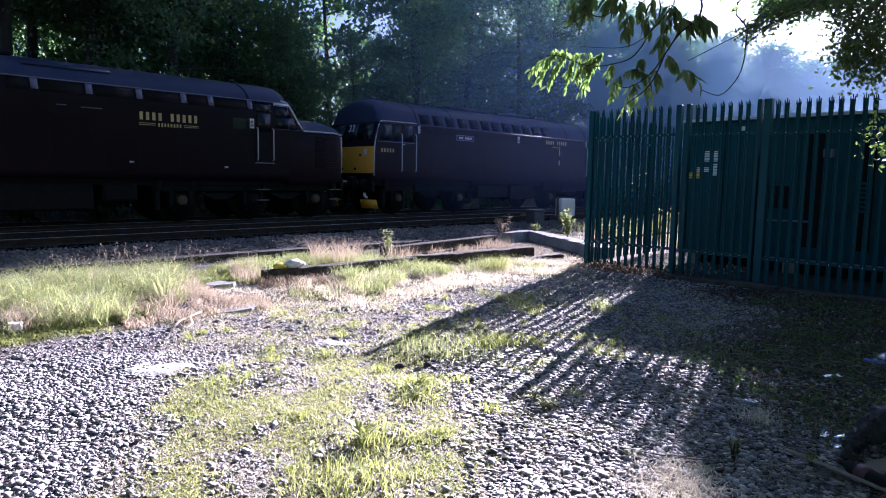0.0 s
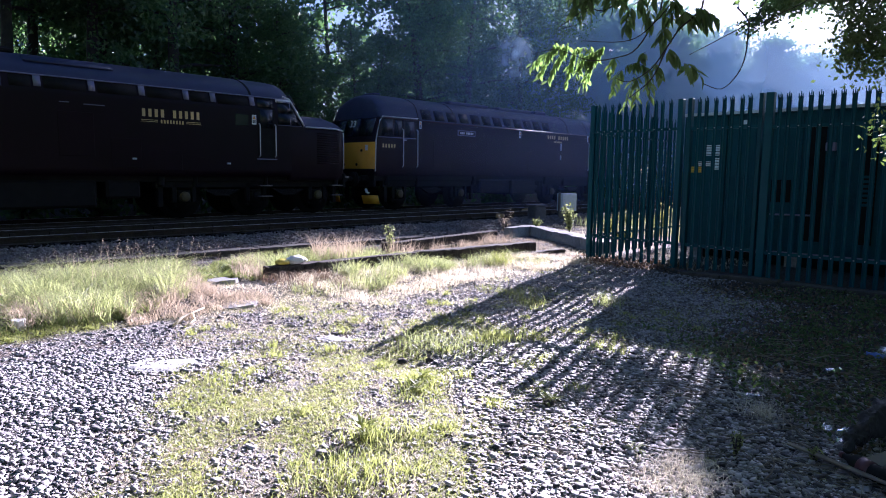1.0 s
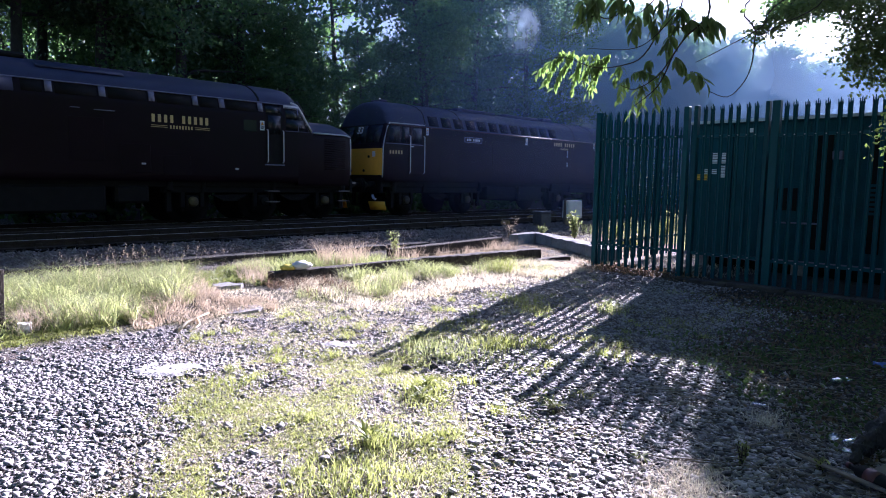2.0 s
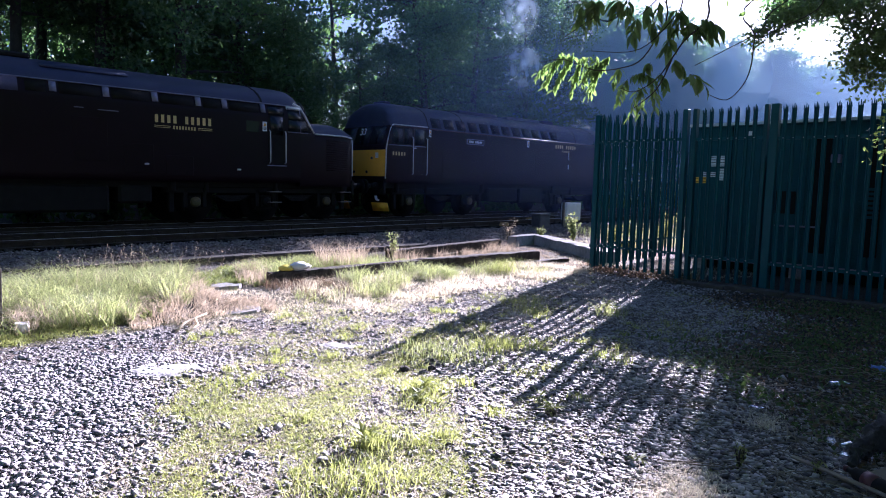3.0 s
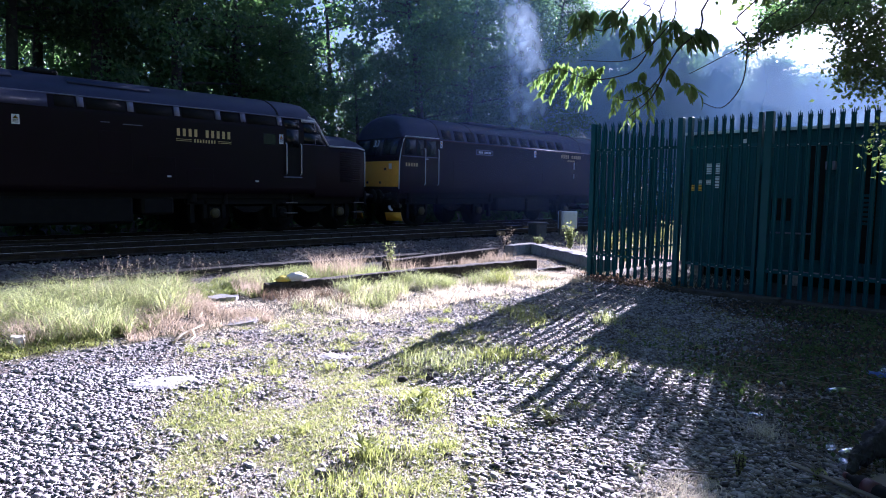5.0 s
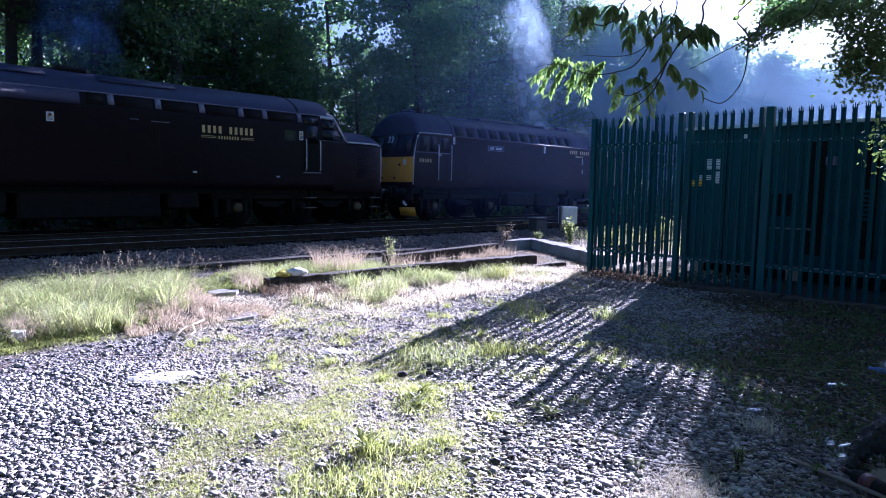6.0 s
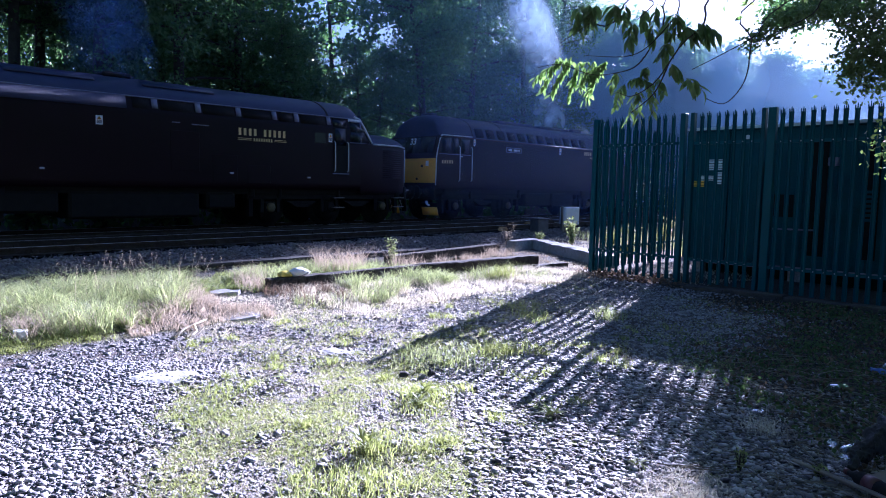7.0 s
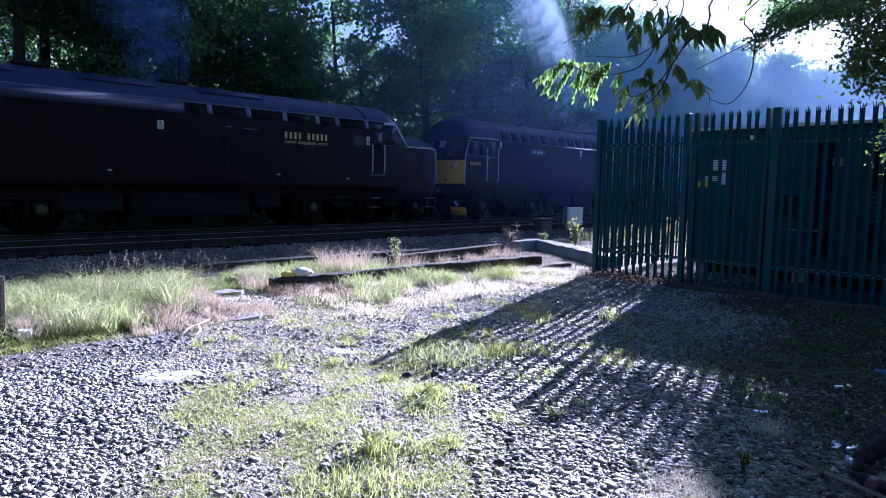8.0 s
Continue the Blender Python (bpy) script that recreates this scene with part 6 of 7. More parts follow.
# rough growth beyond the fence
rng = np.random.default_rng(31)
gx, gy = clumped(rng, 330, 13.0, 24.0, 7.2, 12.4, 20, 0.12)
keep = gx - gy > 4.6
far = keep & (gx - 0.5 * gy > 12.0)
grass("rough_grass", "rough sunlit grass beyond the fence", "grass", gx[far][::2], gy[far][::2], 0.30, 0.007, 0.9, 32)
near = keep & ~far
grass("dead_grass", "short dry grass on the walkway beside the kerb", "bleached", gx[near], gy[near], 0.12, 0.005, 0.9, 33)


# ---- loose slabs, litter, log ----
def flat_stone(x, y, length, width, height, turn, mat, name, label, category, seed, sink=0.02):
    rng = random.Random(seed)
    bm = bmesh.new()
    n = 9
    low, high = [], []
    for k in range(n):
        a = 2 * math.pi * k / n
        q = rng.uniform(0.8, 1.1)
        low.append(bm.verts.new((length / 2 * math.cos(a) * q, width / 2 * math.sin(a) * q, 0)))
        high.append(bm.verts.new((length / 2 * math.cos(a) * q * 0.95, width / 2 * math.sin(a) * q * 0.95, height * rng.uniform(0.85, 1.1))))
    bm.faces.new(low[::-1])
    bm.faces.new(high)
    for k in range(n):
        bm.faces.new((low[k], low[(k + 1) % n], high[(k + 1) % n], high[k]))
    bmesh.ops.triangulate(bm, faces=[f for f in bm.faces if len(f.verts) > 4])
    ob = tagged(part(name, bm, mat), label, category)
    ob.matrix_basis = pose(x, y, float(ground_z(x, y)) - sink, rng.uniform(-3, 3), rng.uniform(-3, 3), turn)
    return ob


flat_stone(3.75, 7.30, 0.66, 0.42, 0.035, -30, "concrete", "stone_slab", "pale broken slab lying at the edge of the verge", "slab", 1)
flat_stone(4.22, 8.60, 0.42, 0.40, 0.07, -20, "concrete", "stone_slab", "grey stone half hidden in the verge", "slab", 2)
flat_stone(1.53, 7.55, 0.16, 0.12, 0.11, 25, "white", "white_block", "small white block at the front of the verge", "block", 6)


def concrete_patch(x, y, length, width, turn, label, seed):
    """A worn skin of concrete that follows the ground and dips under the gravel at its rim."""
    n, m = 30, 24
    c, s_ = math.cos(radians(turn)), math.sin(radians(turn))
    vs, fs = [], []
    for i in range(n + 1):
        for j in range(m + 1):
            u, v = 2 * i / n - 1, 2 * j / m - 1
            px_, py_ = x + c * u * length / 2 - s_ * v * width / 2, y + s_ * u * length / 2 + c * v * width / 2
            r = math.hypot(u, v)
            rough = noise.noise(Vector((px_ * 6 + seed, py_ * 6, 0))) * 0.016 + noise.noise(Vector((px_ * 21, py_ * 21, seed))) * 0.008
            vs.append((px_, py_, float(ground_z(px_, py_)) + 0.013 - 0.03 * r ** 3 + rough))
    for i in range(n):
        for j in range(m):
            a = i * (m + 1) + j
            fs.append((a, a + m + 1, a + m + 2, a + 1))
    tagged(new("concrete_patch", quick_mesh("concrete_patch", np.array(vs), np.array(fs), "concrete", True)), label, "concrete patch")


concrete_patch(2.15, 5.44, 0.80, 0.62, -32, "pale worn concrete patch flush with the gravel", 3)
concrete_patch(3.80, 5.28, 0.62, 0.34, -35, "pale concrete patch between moss and gravel", 5)


def bag():
    ob = thing("litter_bag", "crumpled yellow and white plastic bag on the timber", "bag", pose(5.40, 8.66, 0.23, 0, 0, -8))
    for name, mat, x0, w, h in (("yellow_end", "lemon", -0.16, 0.24, 0.10), ("white_end", "white", 0.06, 0.34, 0.14)):
        bm = bmesh.new()
        bmesh.ops.create_icosphere(bm, subdivisions=3, radius=1.0)
        for v in bm.verts:
            q = 1 + 0.28 * noise.noise(v.co * 2.3 + Vector((x0 * 9, 0, 0))) + 0.12 * noise.noise(v.co * 6)
            v.co = Vector((x0 + v.co.x * w / 2 * q, v.co.y * 0.10 * q, max(0.0, h / 2 + v.co.z * h / 2 * q)))
        part(name, bm, mat, ob)


bag()


def bottle(x, y, z, turn, size, mats, label, tip=88):
    ob = thing("bottle", label, "bottle", pose(x, y, z, tip, 0, turn))
    bm = bmesh.new()
    tube(bm, [(0, 0, h * size) for h in (0, 0.03, 0.32, 0.42, 0.66, 0.8, 0.9)], [r * size for r in (0.12, 0.14, 0.14, 0.125, 0.14, 0.06, 0.045)], 14)
    part("bottle_body", bm, mats[0], ob)
    bm = bmesh.new()
    tube(bm, [(0, 0, h * size) for h in (0.34, 0.55)], [0.146 * size, 0.146 * size], 14)
    part("bottle_label", bm, mats[1], ob)
    bm = bmesh.new()
    tube(bm, [(0, 0, h * size) for h in (0.9, 0.96)], [0.055 * size, 0.055 * size], 12)
    part("cap", bm, mats[1], ob)


bottle(6.05, 1.46, 0.03, 55, 0.21, ("plastic", "leaf"), "clear plastic bottle with a green base lying on the gravel")
bottle(4.02, 0.62, 0.055, 149, 0.34, ("under", "red"), "dark cola bottle with a red label lying on sticks")
bottle(4.62, 1.02, 0.03, 70, 0.17, ("plastic", "plastic"), "crushed clear bottle beside the log")


def crumple(name, x, y, z, sx, sy, sz, mat, label, seed):
    bm = bmesh.new()
    bmesh.ops.create_icosphere(bm, subdivisions=3, radius=1.0)
    for v in bm.verts:
        q = 1 + 0.45 * noise.noise(v.co * 1.9 + Vector((seed * 3.1, 0, 0)))
        fold = 1 + 0.5 * noise.noise(v.co * 5.0 + Vector((0, seed, 0)))
        v.co = Vector((v.co.x * sx * q, v.co.y * sy * q, max(-0.2, v.co.z) * sz * q * fold))
    ob = tagged(part(name, bm, mat, sharp=20), label, "litter", "litter on the ground")
    ob.matrix_basis = pose(x, y, z, 0, 0, 37 * seed)


crumple("plastic_bag", 7.05, 1.20, 0.05, 0.15, 0.07, 0.05, "plastic", "crumpled clear plastic bag on the ground", 1)
crumple("plastic_wrapper", 6.95, 1.26, 0.03, 0.13, 0.04, 0.03, "blue", "blue plastic wrapper on the ground", 2)
crumple("paper_scrap", 5.02, 1.68, 0.02, 0.07, 0.025, 0.012, "plastic", "torn pale paper scrap on the gravel", 3)
crumple("paper_scrap", 7.0, 2.05, 0.02, 0.05, 0.025, 0.012, "plastic", "torn pale paper scrap on the gravel", 4)
crumple("plastic_cup", 4.68, 1.10, 0.03, 0.04, 0.03, 0.03, "plastic", "crushed clear plastic cup beside the log", 5)
crumple("plastic_wrapper", 4.5, 0.98, 0.03, 0.03, 0.025, 0.02, "plastic", "small clear wrapper beside the log", 6)

for k, (x, y, s) in enumerate(((3.72, 4.20, 0.045), (3.92, 4.05, 0.04))):
    crumple("earth_clod", x, y, float(ground_z(x, y)) + 0.008, s * 1.3, s, s * 0.7, "timber", "dark clod of earth and stone in the gravel", 30 + k)
log = thing("fallen_log", "thick dark fallen log with rough bark", "log")
bm = bmesh.new()
line = [Vector(p) for p in ((4.36, 0.93, 0.03), (4.45, 0.90, 0.07), (4.56, 0.87, 0.11), (4.75, 0.82, 0.16), (5.0, 0.74, 0.21), (5.5, 0.52, 0.28), (7.0, -0.3, 0.36))]
pts = [a.lerp(b, k / 14) for a, b in zip(line, line[1:]) for k in range(14)] + [line[-1]]
tube(bm, pts, [min(0.082, 0.016 + 0.0015 * k) for k in range(len(pts))], 36)
for v in bm.verts:
    v.co += Vector((noise.noise(v.co * 14), noise.noise(v.co * 14 + Vector((5, 0, 0))), noise.noise(v.co * 14 + Vector((0, 5, 0))))) * 0.03 + Vector((0, 0, 0.022)) * noise.noise(v.co * 45) + Vector((0.012, 0.012, 0)) * noise.noise(v.co * 60)
part("log_bark", bm, "log", log)
bm = bmesh.new()
box(bm, -0.22, 0.22, -0.055, 0.055, -0.012, 0.012, 0.004)
for v in bm.verts:
    v.co += Vector((0.03 * noise.noise(v.co * 30), 0.012 * noise.noise(v.co * 17), 0.0))
board = tagged(part("broken_board", bm, "straw"), "broken pale board leaning on the log", "board")
board.matrix_basis = pose(4.42, 0.62, 0.09, 8, -14, -38)
bm = bmesh.new()
box(bm, -0.14, 0.14, -0.014, 0.014, -0.002, 0.002)
box(bm, -0.14, 0.14, 0.012, 0.014, -0.002, 0.012)
strip = tagged(part("metal_strip", bm, "trim"), "bright bent metal strip lying on dead stems", "metal strip")
strip.matrix_basis = pose(4.06, 0.785, 0.045, 6, 3, 57)
bm = bmesh.new()
box(bm, -0.30, 0.30, -0.022, 0.022, -0.006, 0.006, 0.003)
for v in bm.verts:
    v.co += Vector((0.02 * noise.noise(v.co * 30), 0.006 * noise.noise(v.co * 17), 0.0))
lath = tagged(part("wooden_lath", bm, "straw"), "pale split wooden lath lying on dead stems", "lath")
lath.matrix_basis = pose(4.08, 0.90, 0.05, 5, 2, 67)
sticks = ((4.85, 1.42, 4.25, 1.06, 0.009), (4.28, 1.12, 3.98, 0.74, 0.011), (5.55, 1.72, 5.1, 1.5, 0.009), (3.62, 1.12, 4.15, 1.25, 0.008), (4.0, 1.5, 4.6, 1.2, 0.007), (3.7, 1.45, 3.45, 1.9, 0.006), (6.4, 1.9, 5.6, 2.3, 0.006), (2.95, 2.25, 3.1, 2.05, 0.006), (5.2, 1.9, 4.5, 2.1, 0.006), (4.3, 0.95, 3.9, 1.15, 0.006), (3.55, 1.7, 3.9, 1.15, 0.005))
for k, (xa, ya, xb, yb, r) in enumerate(sticks):
    r *= 0.65
    bm = bmesh.new()
    tube(bm, [(xa + (xb - xa) * u, ya + (yb - ya) * u + 0.03 * math.sin(5 * u + k), 0.02 + r + 0.02 * math.sin(3 * u + k) ** 2 + float(ground_z(xa, ya))) for u in np.linspace(0, 1, 6)], [r * (1.1 - 0.6 * u) for u in np.linspace(0, 1, 6)], 6)
    tagged(part("stick", bm, "straw"), "thin fallen stick lying on the gravel", "stick", "fallen sticks")

# bleached forked branch at the foot of the verge
bm = bmesh.new()
for line, r in ((((2.75, 6.72), (2.95, 6.98), (3.06, 7.01), (3.23, 7.06)), 0.016), (((2.84, 6.63), (3.02, 6.81), (3.08, 7.0)), 0.013)):
    tube(bm, [(x, y, float(ground_z(x, y)) + 0.03 + 0.02 * k) for k, (x, y) in enumerate(line)], [r * (1 - 0.15 * k) for k in range(len(line))], 8)
tagged(part("forked_branch", bm, "bleached"), "bleached forked branch lying at the foot of the verge", "branch")

# dead stems strewn over the corner by the log
rng = np.random.default_rng(55)
vs, fs = [], []
for k in range(380):
    x, y = rng.uniform(3.2, 7.2), rng.uniform(0.5, 2.4)
    if x + 0.9 * (1.9 - y) < 4.3 and rng.random() < 0.8:
        continue
    k = len(vs) // 9
    a, length, r = rng.uniform(0, math.pi), rng.uniform(0.12, 0.5), rng.uniform(0.0009, 0.0022)
    way = np.array([math.cos(a), math.sin(a), 0.0])
    side = np.array([-way[1], way[0], 0.0]) * r
    base = np.array([x, y, float(ground_z(x, y)) + rng.uniform(0.015, 0.045)])
    bend = np.array([0, 0, rng.uniform(0.0, 0.05)]) + side * rng.uniform(-8, 8)
    mid, end = base + way * length / 2 + bend, base + way * length
    up = np.array([0, 0, 2 * r])
    n = 9 * k
    for p in (base, mid, end):
        vs += [p - side, p + side, p + up]
    for j in (0, 3):
        fs += [[n + j, n + j + 1, n + j + 4, n + j + 3], [n + j + 1, n + j + 2, n + j + 5, n + j + 4], [n + j + 2, n + j, n + j + 3, n + j + 5]]
tagged(new("dead_stems", quick_mesh("dead_stems", np.array(vs), np.array(fs), "straw")), "thin dead stems strewn over the gravel", "dead stems", kind="stuff")


# ---- overhanging tree by the yard, and unseen growth added to close the place ----
NEAR_LEAF = [leaf_mesh("leaf", "nearleaf", w, f, d) for w, f, d in ((0.44, 0.05, 0.25), (0.40, 0.09, 0.45), (0.50, 0.03, 0.12))]
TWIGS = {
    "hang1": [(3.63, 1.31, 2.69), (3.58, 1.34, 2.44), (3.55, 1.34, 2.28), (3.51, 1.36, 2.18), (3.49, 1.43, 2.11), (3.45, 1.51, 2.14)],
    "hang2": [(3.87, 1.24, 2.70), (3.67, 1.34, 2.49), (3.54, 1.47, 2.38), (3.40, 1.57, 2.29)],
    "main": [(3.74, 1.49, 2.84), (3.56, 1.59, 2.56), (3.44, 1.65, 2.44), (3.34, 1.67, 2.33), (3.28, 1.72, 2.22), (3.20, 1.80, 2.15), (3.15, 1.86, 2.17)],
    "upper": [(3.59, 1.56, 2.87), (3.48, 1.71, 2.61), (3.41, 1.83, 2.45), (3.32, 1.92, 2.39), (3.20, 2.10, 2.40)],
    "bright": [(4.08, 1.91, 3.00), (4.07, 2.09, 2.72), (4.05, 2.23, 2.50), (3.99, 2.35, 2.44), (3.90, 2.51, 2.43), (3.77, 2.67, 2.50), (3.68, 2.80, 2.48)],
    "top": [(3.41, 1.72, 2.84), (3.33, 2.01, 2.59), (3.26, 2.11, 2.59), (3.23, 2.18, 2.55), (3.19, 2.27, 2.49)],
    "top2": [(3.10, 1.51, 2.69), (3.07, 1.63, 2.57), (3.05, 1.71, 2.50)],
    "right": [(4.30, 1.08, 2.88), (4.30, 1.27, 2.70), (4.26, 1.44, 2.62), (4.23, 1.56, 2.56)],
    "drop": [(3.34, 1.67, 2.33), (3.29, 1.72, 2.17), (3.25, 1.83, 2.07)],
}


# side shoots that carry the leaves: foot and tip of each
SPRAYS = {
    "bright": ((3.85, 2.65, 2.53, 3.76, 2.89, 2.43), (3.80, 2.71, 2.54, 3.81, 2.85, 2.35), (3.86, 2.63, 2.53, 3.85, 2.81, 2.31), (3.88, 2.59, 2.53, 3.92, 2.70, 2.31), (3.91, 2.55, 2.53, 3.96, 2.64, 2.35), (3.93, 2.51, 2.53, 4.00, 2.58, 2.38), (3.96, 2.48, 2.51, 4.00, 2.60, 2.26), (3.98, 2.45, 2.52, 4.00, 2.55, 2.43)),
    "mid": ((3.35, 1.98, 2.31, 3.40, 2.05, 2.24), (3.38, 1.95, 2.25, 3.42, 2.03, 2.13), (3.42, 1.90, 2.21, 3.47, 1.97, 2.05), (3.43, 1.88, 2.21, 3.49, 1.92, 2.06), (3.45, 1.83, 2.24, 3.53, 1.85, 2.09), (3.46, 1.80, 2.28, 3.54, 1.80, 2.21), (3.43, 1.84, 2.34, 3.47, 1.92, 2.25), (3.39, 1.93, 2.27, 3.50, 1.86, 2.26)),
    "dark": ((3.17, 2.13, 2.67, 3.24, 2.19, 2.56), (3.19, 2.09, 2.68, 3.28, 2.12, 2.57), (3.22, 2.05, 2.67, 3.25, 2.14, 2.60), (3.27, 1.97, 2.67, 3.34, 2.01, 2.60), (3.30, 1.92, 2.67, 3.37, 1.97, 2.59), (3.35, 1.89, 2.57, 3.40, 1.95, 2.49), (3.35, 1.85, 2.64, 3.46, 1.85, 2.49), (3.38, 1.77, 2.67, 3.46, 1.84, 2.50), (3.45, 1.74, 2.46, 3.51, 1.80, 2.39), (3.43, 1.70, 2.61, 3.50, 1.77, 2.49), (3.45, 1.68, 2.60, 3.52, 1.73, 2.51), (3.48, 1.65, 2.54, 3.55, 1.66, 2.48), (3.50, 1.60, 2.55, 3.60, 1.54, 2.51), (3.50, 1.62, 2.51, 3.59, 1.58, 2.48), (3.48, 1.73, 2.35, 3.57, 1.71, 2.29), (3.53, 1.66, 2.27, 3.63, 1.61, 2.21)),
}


def smooth_line(pts, k=4):
    """A rounded line through the given points."""
    out = []
    for i in range(len(pts) - 1):
        a, b, c, d = pts[max(i - 1, 0)], pts[i], pts[i + 1], pts[min(i + 2, len(pts) - 1)]
        for j in range(k):
            t = j / k
            out.append(0.5 * (2 * b + (c - a) * t + (2 * a - 5 * b + 4 * c - d) * t * t + (3 * b - a - 3 * c + d) * t ** 3))
    return out + [pts[-1]]


def overhanging_tree():
    rng = random.Random(17)
    tree = thing("overhanging_tree", "leafy tree hanging over the yard, leaves lit from behind", "tree")
    bm = bmesh.new()
    crown = Vector((5.4, -0.9, 3.6))
    tube(bm, [(5.6, -1.5, -0.1), (5.55, -1.4, 1.2), (5.5, -1.2, 2.4), crown], [0.17, 0.14, 0.12, 0.08], 10)
    part("trunk", bm, "bark", tree)
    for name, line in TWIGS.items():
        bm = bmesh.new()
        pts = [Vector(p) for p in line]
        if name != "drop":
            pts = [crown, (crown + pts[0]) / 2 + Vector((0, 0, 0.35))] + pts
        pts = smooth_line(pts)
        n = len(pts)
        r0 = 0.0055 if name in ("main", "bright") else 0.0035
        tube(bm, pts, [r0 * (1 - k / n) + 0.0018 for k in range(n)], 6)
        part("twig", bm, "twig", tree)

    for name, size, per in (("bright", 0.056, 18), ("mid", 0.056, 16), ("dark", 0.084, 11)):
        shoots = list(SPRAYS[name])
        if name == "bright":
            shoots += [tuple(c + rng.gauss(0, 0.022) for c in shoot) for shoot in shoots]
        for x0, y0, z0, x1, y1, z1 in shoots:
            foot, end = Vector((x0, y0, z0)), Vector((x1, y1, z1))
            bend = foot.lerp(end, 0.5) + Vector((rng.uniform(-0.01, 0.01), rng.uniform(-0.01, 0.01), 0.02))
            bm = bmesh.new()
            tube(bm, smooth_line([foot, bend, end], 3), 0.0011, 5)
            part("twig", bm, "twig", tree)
            for k in range(per):
                u = (k + 0.6) / per
                p = foot.lerp(end, u) + Vector((0, 0, 0.02 * math.sin(math.pi * u)))
                ob = new("leaf", NEAR_LEAF[k % 3])
                ob.parent = tree
                scale = size * rng.uniform(0.75, 1.2)
                turn = math.degrees(math.atan2(y1 - y0, x1 - x0)) + (70 if k % 2 else -70) + rng.uniform(-45, 45)
                ob.matrix_basis = Matrix.Translation(p) @ pose(0, 0, 0, rng.uniform(-40, 40), rng.uniform(25, 75), turn) @ Matrix.Diagonal((scale, scale, scale, 1))
    # the high crown over the yard, with clumps added to block light
    rng2 = np.random.default_rng(19)
    bm = bmesh.new()
    cloud = []
    ends = [(8.9, 3.35, 4.95), (9.5, 3.25, 5.15), (10.2, 3.55, 5.45), (9.3, 2.9, 5.0), (10.0, 2.7, 5.3), (8.6, 2.7, 4.9), (10.8, 3.2, 5.6), (9.8, 3.75, 5.5)]
    # blockers on the sun's way to the middle and dark shoots
    ends += [(9.6, 3.62, 4.85), (9.9, 3.55, 5.0), (9.3, 3.45, 4.9), (9.5, 3.98, 5.3)]
    # unseen clumps, added to hold skylight off the fence and the near corner
    ends += [(rng2.uniform(8.4, 12.6), rng2.uniform(-1.6, 1.2), rng2.uniform(4.3, 5.8)) for _ in range(18)]
    ends += [(rng2.uniform(-1.5, 5.0), rng2.uniform(-3.4, -0.6), rng2.uniform(4.8, 6.8)) for _ in range(22)]
    for end in map(Vector, ends):
        tube(bm, [crown, crown.lerp(end, 0.5) + Vector((0, 0, 0.9)), end], [0.06, 0.035, 0.01], 6)
        cloud.append(np.array(end) + rng2.normal(size=(560, 3)) * np.array((0.42, 0.25, 0.25) if end.x > 8 else (0.7, 0.5, 0.4)))
    part("limbs", bm, "bark", tree)
    v, f = leaf_quads(np.concatenate(cloud), 0.105, rng2, 0.3)
    ob = new("high_crown", quick_mesh("high_crown", v, f, "nearleaf"))
    ob.parent = tree
    tagged(ob, kind="stuff")
    # smaller leaves of the denser growth at the tree's side
    rng2 = np.random.default_rng(9)
    cloud = []
    for c, wide, high, n in (((4.36, 1.62, 2.60), 0.035, 0.040, 160), ((4.38, 1.54, 2.65), 0.050, 0.036, 230), ((4.40, 1.45, 2.71), 0.060, 0.032, 280), ((4.42, 1.35, 2.75), 0.080, 0.028, 330), ((4.46, 1.24, 2.74), 0.060, 0.036, 300), ((4.49, 1.13, 2.69), 0.040, 0.060, 300), ((4.53, 1.01, 2.63), 0.090, 0.130, 2300), ((4.56, 1.09, 2.44), 0.068, 0.082, 800), ((4.59, 0.97, 2.39), 0.075, 0.085, 1100), ((4.64, 0.95, 1.97), 0.045, 0.060, 70), ((4.66, 0.92, 1.84), 0.035, 0.040, 40), ((4.8, 0.55, 2.7), 0.28, 0.2, 1800)):
        cloud.append(np.array(c) + rng2.normal(size=(n, 3)) * np.array((wide * 0.8, wide, high)))
    v, f = leaf_quads(np.concatenate(cloud), 0.030, rng2, 0.3)
    ob = new("crown", quick_mesh("crown", v, f, "nearleaf"))
    ob.parent = tree
    tagged(ob, kind="stuff")


overhanging_tree()


def side_tree(x, y, height, spread, leaves, bare, seed, leaf, label):
    tree = thing("tree", label, "tree", pose(x, y, float(ground_z(x, y)) - 0.05), "trees round the yard")
    bm, centres, rng = branch_tree(seed, height, spread, leaves, leaf, bare)
    part("trunk", bm, "bark", tree)
    v, f = leaf_quads(centres, leaf, rng)
    crown = new("crown", quick_mesh("crown", v, f, "leaf"))
    crown.parent = tree
    return tree


side_tree(17.5, -1.6, 9.0, 2.4, 10000, 0.3, 71, 0.16, "leafy tree standing behind the equipment hut")


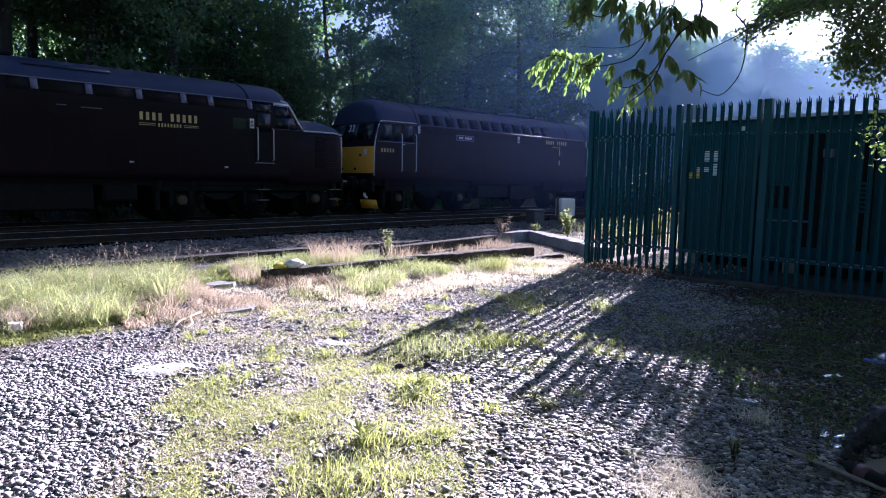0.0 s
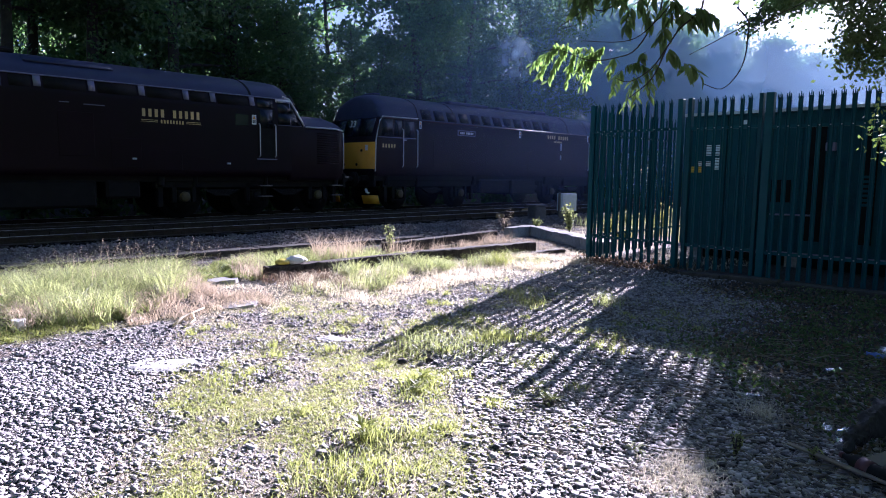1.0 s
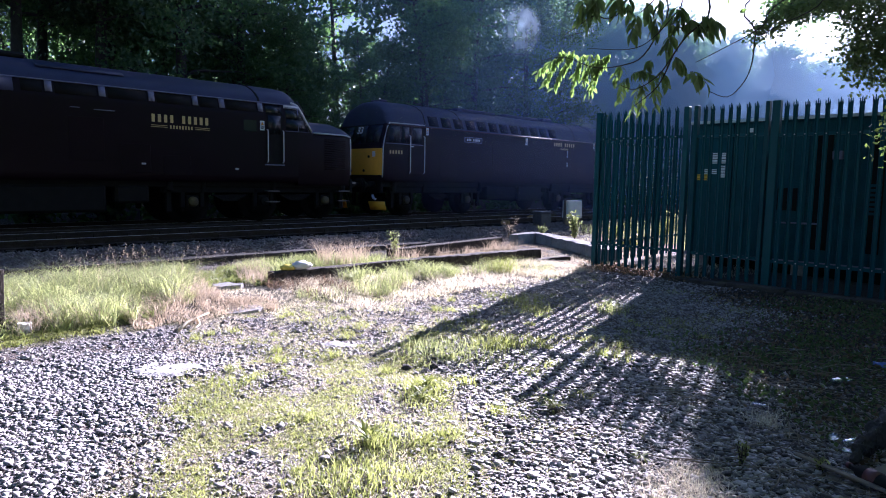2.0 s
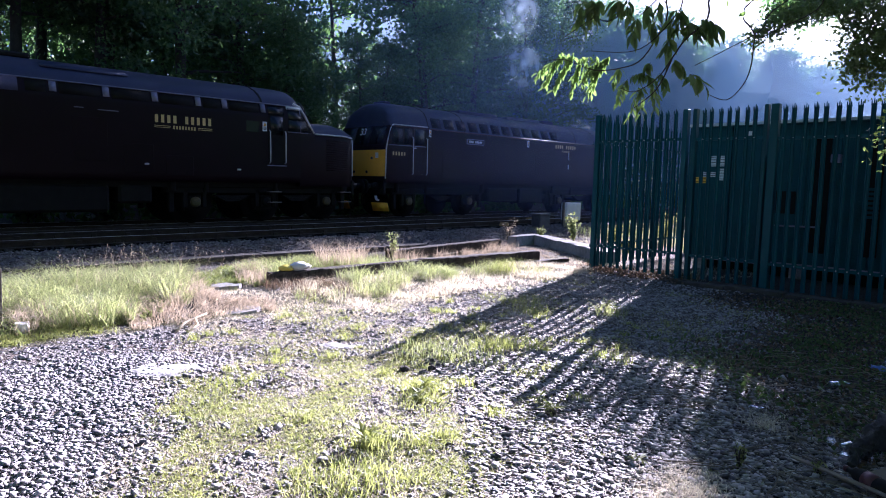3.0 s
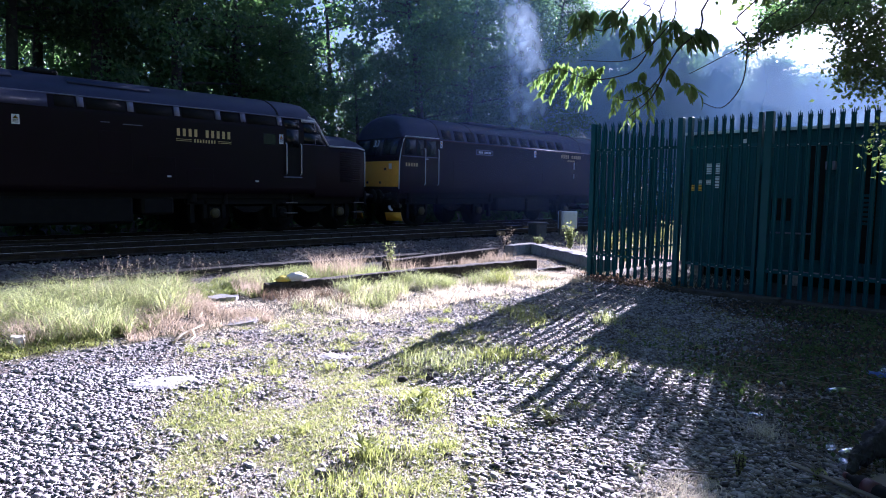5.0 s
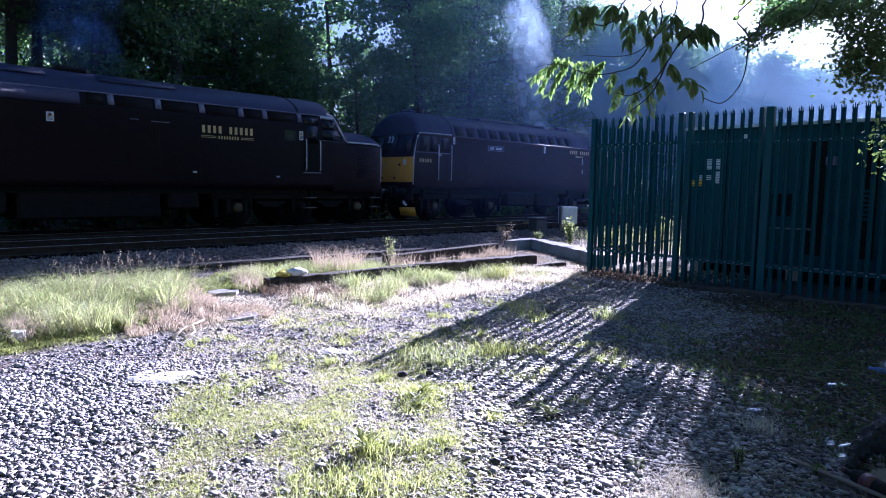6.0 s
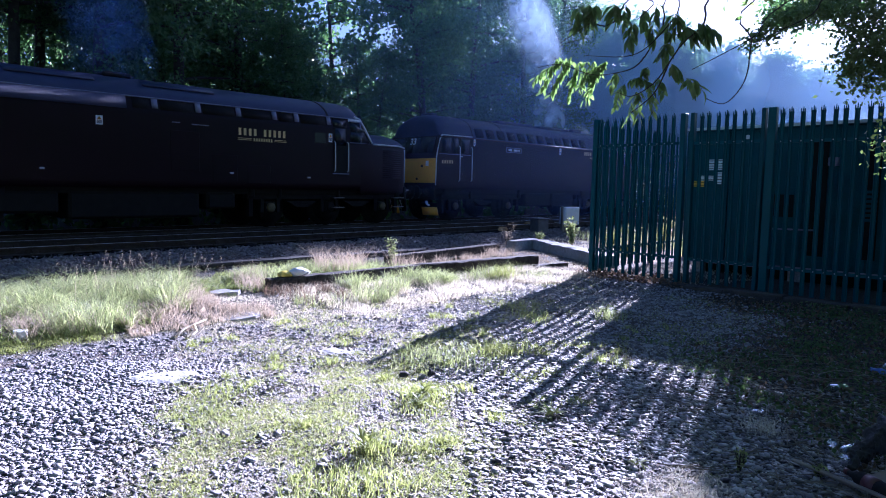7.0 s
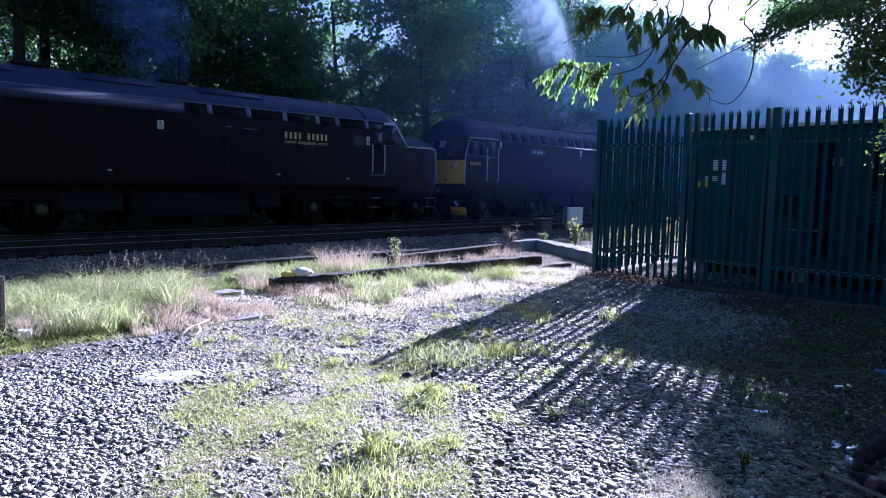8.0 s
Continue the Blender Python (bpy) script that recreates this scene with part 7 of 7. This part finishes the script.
def shade_tree():
    """An unseen tall tree added for shade; its crown reaches out over the hut, high up."""
    rng = np.random.default_rng(75)
    tree = thing("tree", "unseen tall tree added to cast dappled shade on the yard", "tree", group="trees round the yard")
    bm = bmesh.new()
    top = Vector((27.4, 4.6, 8.6))
    tube(bm, [(27.6, 4.2, -0.1), (27.5, 4.3, 3.0), (27.5, 4.4, 6.0), top], [0.24, 0.2, 0.17, 0.12], 10)
    cloud = []
    # clumps sit on sun rays from the yard, so edge bounds their shade
    for k in range(80):
        foot, height = rng.uniform(3.0, 8.8), rng.uniform(8.4, 10.1)
        along = foot + 2.45 * height
        edge = -0.45 + 0.6 * float(step(3.1, 3.7, foot)) + 1.45 * float(step(3.8, 4.7, foot)) - 1.6 * float(step(4.9, 5.3, foot)) * float(1 - step(6.5, 7.0, foot))
        end = Vector((along, 0.306 * along + edge - 0.3 - 2.9 * rng.random(), height))
        tube(bm, [top, top.lerp(end, 0.5) + Vector((0, 0, 0.4)), end], [0.07, 0.04, 0.012], 6)
        cloud.append(np.array(end) + rng.normal(size=(90, 3)) * np.array((0.5, 0.28, 0.2)))
    for k in range(18):
        foot, height = rng.uniform(3.6, 5.0), rng.uniform(8.8, 10.0)
        along = foot + 2.45 * height
        end = Vector((along, 0.306 * along - 0.9 + 0.95 * rng.random(), height))
        tube(bm, [top, top.lerp(end, 0.5) + Vector((0, 0, 0.4)), end], [0.06, 0.035, 0.012], 6)
        cloud.append(np.array(end) + rng.normal(size=(110, 3)) * np.array((0.4, 0.2, 0.18)))
    for k in range(5):
        foot, height = rng.uniform(3.9, 4.6), rng.uniform(9.3, 10.4)
        along = foot + 2.45 * height
        end = Vector((along, 0.306 * along + 0.4 + 0.4 * rng.random(), height))
        tube(bm, [top, top.lerp(end, 0.5) + Vector((0, 0, 0.4)), end], [0.06, 0.035, 0.012], 6)
        cloud.append(np.array(end) + rng.normal(size=(26, 3)) * np.array((0.4, 0.16, 0.18)))
    # higher clumps, placed to keep sun off the overhanging leaves
    for k in range(26):
        end = Vector((rng.uniform(25.5, 29.0), rng.uniform(6.4, 8.4), rng.uniform(10.9, 12.7)))
        tube(bm, [top, top.lerp(end, 0.5) + Vector((0, 0, 0.4)), end], [0.06, 0.035, 0.012], 6)
        cloud.append(np.array(end) + rng.normal(size=(170, 3)) * np.array((0.5, 0.2, 0.3)))
    for k in range(7):
        end = Vector((rng.uniform(26.4, 28.0), rng.uniform(9.1, 9.7), rng.uniform(12.6, 13.1)))
        tube(bm, [top, top.lerp(end, 0.5) + Vector((0, 0, 0.6)), end], [0.05, 0.03, 0.012], 6)
        cloud.append(np.array(end) + rng.normal(size=(120, 3)) * np.array((0.4, 0.14, 0.12)))
    part("trunk", bm, "bark", tree)
    v, f = leaf_quads(np.concatenate(cloud), 0.2, rng)
    ob = new("crown", quick_mesh("crown", v, f, "leaf"))
    ob.parent = tree


shade_tree()
# trees out of view round the yard, added to hold back skylight
first = side_tree(21.0, -6.0, 9.0, 2.4, 2100, 0.25, 72, 0.42, "unseen tall leafy tree added at the edge of the yard")
for x, y, s, a in ((24.0, -5.0, 1.3, 80), (13.0, -7.5, 1.7, 200), (7.0, -7.0, 1.8, 20), (2.5, -4.8, 1.9, 100), (-2.0, -4.2, 1.9, 310), (-5.5, -0.5, 1.9, 150), (-6.5, 4.5, 1.9, 250), (-8.5, 9.5, 1.9, 30), (-3.0, -9.0, 2.2, 0), (4.0, -9.5, 2.2, 60), (11.0, -10.5, 2.2, 60), (-11.0, 14.0, 2.0, 60), (-12.0, 3.0, 2.2, 10), (18.0, -8.0, 2.0, 140)):
    tree = copy_thing(first, pose(x, y, -0.05, 0, 0, a))
    tree.scale = (s, s, s)
    tree["label"] = "unseen tall leafy tree added at the edge of the yard"


# ---- exhaust haze that hangs before the wood, and an added glare veil ----
def shell_mesh(name, mat):
    """Half a unit ball, open towards +y."""
    bm = bmesh.new()
    bmesh.ops.create_uvsphere(bm, u_segments=32, v_segments=20, radius=1.0)
    bmesh.ops.bisect_plane(bm, geom=bm.verts[:] + bm.edges[:] + bm.faces[:], plane_co=(0, 0, 0), plane_no=(0, 1, 0), clear_outer=True)
    for f in bm.faces:
        f.smooth = True
    me = bpy.data.meshes.new(name)
    bm.to_mesh(me)
    bm.free()
    me.materials.append(M[mat])
    return me


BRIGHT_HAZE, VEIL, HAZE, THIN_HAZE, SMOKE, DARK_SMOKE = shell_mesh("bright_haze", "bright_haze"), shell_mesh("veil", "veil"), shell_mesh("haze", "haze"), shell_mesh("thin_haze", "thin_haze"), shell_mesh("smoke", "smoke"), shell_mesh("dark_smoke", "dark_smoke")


def puff(name, me, x, y, z, sx, sz, label):
    ob = tagged(new(name, me), label, "smoke", "drifting exhaust")
    ob.matrix_basis = pose(x, y, z, 0, 0, -math.degrees(math.atan2(x, y)))
    ob.scale = (sx, min(sx, sz) * 0.4, sz)
    return ob


# puffs beyond x = 45 take the copy with the painted sunward glow
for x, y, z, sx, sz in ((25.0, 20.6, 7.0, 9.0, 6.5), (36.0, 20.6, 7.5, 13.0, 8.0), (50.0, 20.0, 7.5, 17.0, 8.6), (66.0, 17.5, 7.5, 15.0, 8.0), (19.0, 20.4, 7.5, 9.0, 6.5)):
    puff("haze_shell", BRIGHT_HAZE if x > 45 else HAZE if x > 30 else THIN_HAZE, x, y, z, sx, sz, "thin blue exhaust haze hanging before the trees")

# shell put before the flat loco to imitate veiling glare
veil = puff("haze_shell", VEIL, 25.5, 16.5, 3.2, 11.0, 4.2, "thin blue veil added before the locomotive for sun glare")
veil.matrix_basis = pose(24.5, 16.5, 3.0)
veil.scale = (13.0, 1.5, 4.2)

# puffs that leave the exhausts: time of leaving, size, drift along x for each second
PUFFS33 = [(puff("smoke_puff", SMOKE, 21.9, TRACK_Y, 2.4, s * 1.15, s * 1.45, "pale blue puff of diesel exhaust smoke"), t, d) for t, s, d in ((0.2, 0.8, -0.1), (2.2, 0.8, 0.0), (3.4, 0.9, -0.05), (4.1, 0.95, 0.05), (4.6, 1.0, -0.05), (5.1, 0.95, 0.0), (5.5, 0.95, 0.05), (5.9, 1.0, -0.05), (6.3, 0.9, 0.0), (6.7, 0.9, 0.0), (7.1, 0.8, 0.0), (7.5, 0.7, 0.0))]
PUFFS37 = [(puff("smoke_puff", DARK_SMOKE, 3.6, TRACK_Y, 2.4, s, s, "dark blue puff of diesel exhaust smoke"), t, d) for t, s, d in ((4.9, 1.0, 0.5), (5.5, 1.15, 0.3), (6.0, 1.0, 0.45), (6.5, 1.2, 0.3), (7.0, 1.1, 0.4), (7.5, 0.9, 0.2))]


# ---- what moves ----
def motions():
    rows37 = [(0.0, 0.0), (0.5, 0.017), (1.0, 0.033), (1.5, 0.053), (3.0, 0.184), (3.5, 0.267), (4.0, 0.410), (4.5, 0.587), (6.0, 1.481), (6.5, 1.919), (7.0, 2.439), (7.5, 3.033), (8.0, 3.745)]
    rows33 = [(0.0, 0.0), (0.5, 0.0), (1.0, 0.005), (1.5, 0.03), (3.0, 0.234), (3.5, 0.39), (4.0, 0.538), (4.5, 0.729), (6.0, 1.614), (6.5, 2.05), (7.0, 2.60), (7.5, 3.195), (8.0, 3.904)]
    for loco, wheels, x0, rows in ((ROAD37, WHEELS37, 12.30, rows37), (ROAD33, WHEELS33, 13.46, rows33)):
        walk(loco, [(t, pose(x0 + s, TRACK_Y, RAIL)) for t, s in rows])
        for ob, a, r in wheels:
            walk(ob, [(t, pose(a, 0, r, 0, math.degrees(s / r), 0)) for t, s in rows])
    # each puff rides inside its loco until it leaves the exhaust, then rises and drifts
    times = np.arange(0.0, 8.01, 0.4)
    for puffs, rows, port, lift in ((PUFFS33, rows33, 13.46 + 8.5, 4.4), (PUFFS37, rows37, 12.30 - 8.7, 3.0)):
        ts, ss = [r[0] for r in rows], [r[1] for r in rows]
        for ob, leave, drift in puffs:
            path = []
            for t in times:
                age = max(0.0, t - leave)
                x = port + float(np.interp(min(t, leave), ts, ss)) + drift * age + 0.25 * min(age, 1.0)
                z = 2.8 + lift * (1 - math.exp(-age * 1.7)) + 0.55 * age
                path.append((float(t), pose(x, TRACK_Y, z, 0, 0, -math.degrees(math.atan2(port, TRACK_Y)))))
            walk(ob, path)


motions()
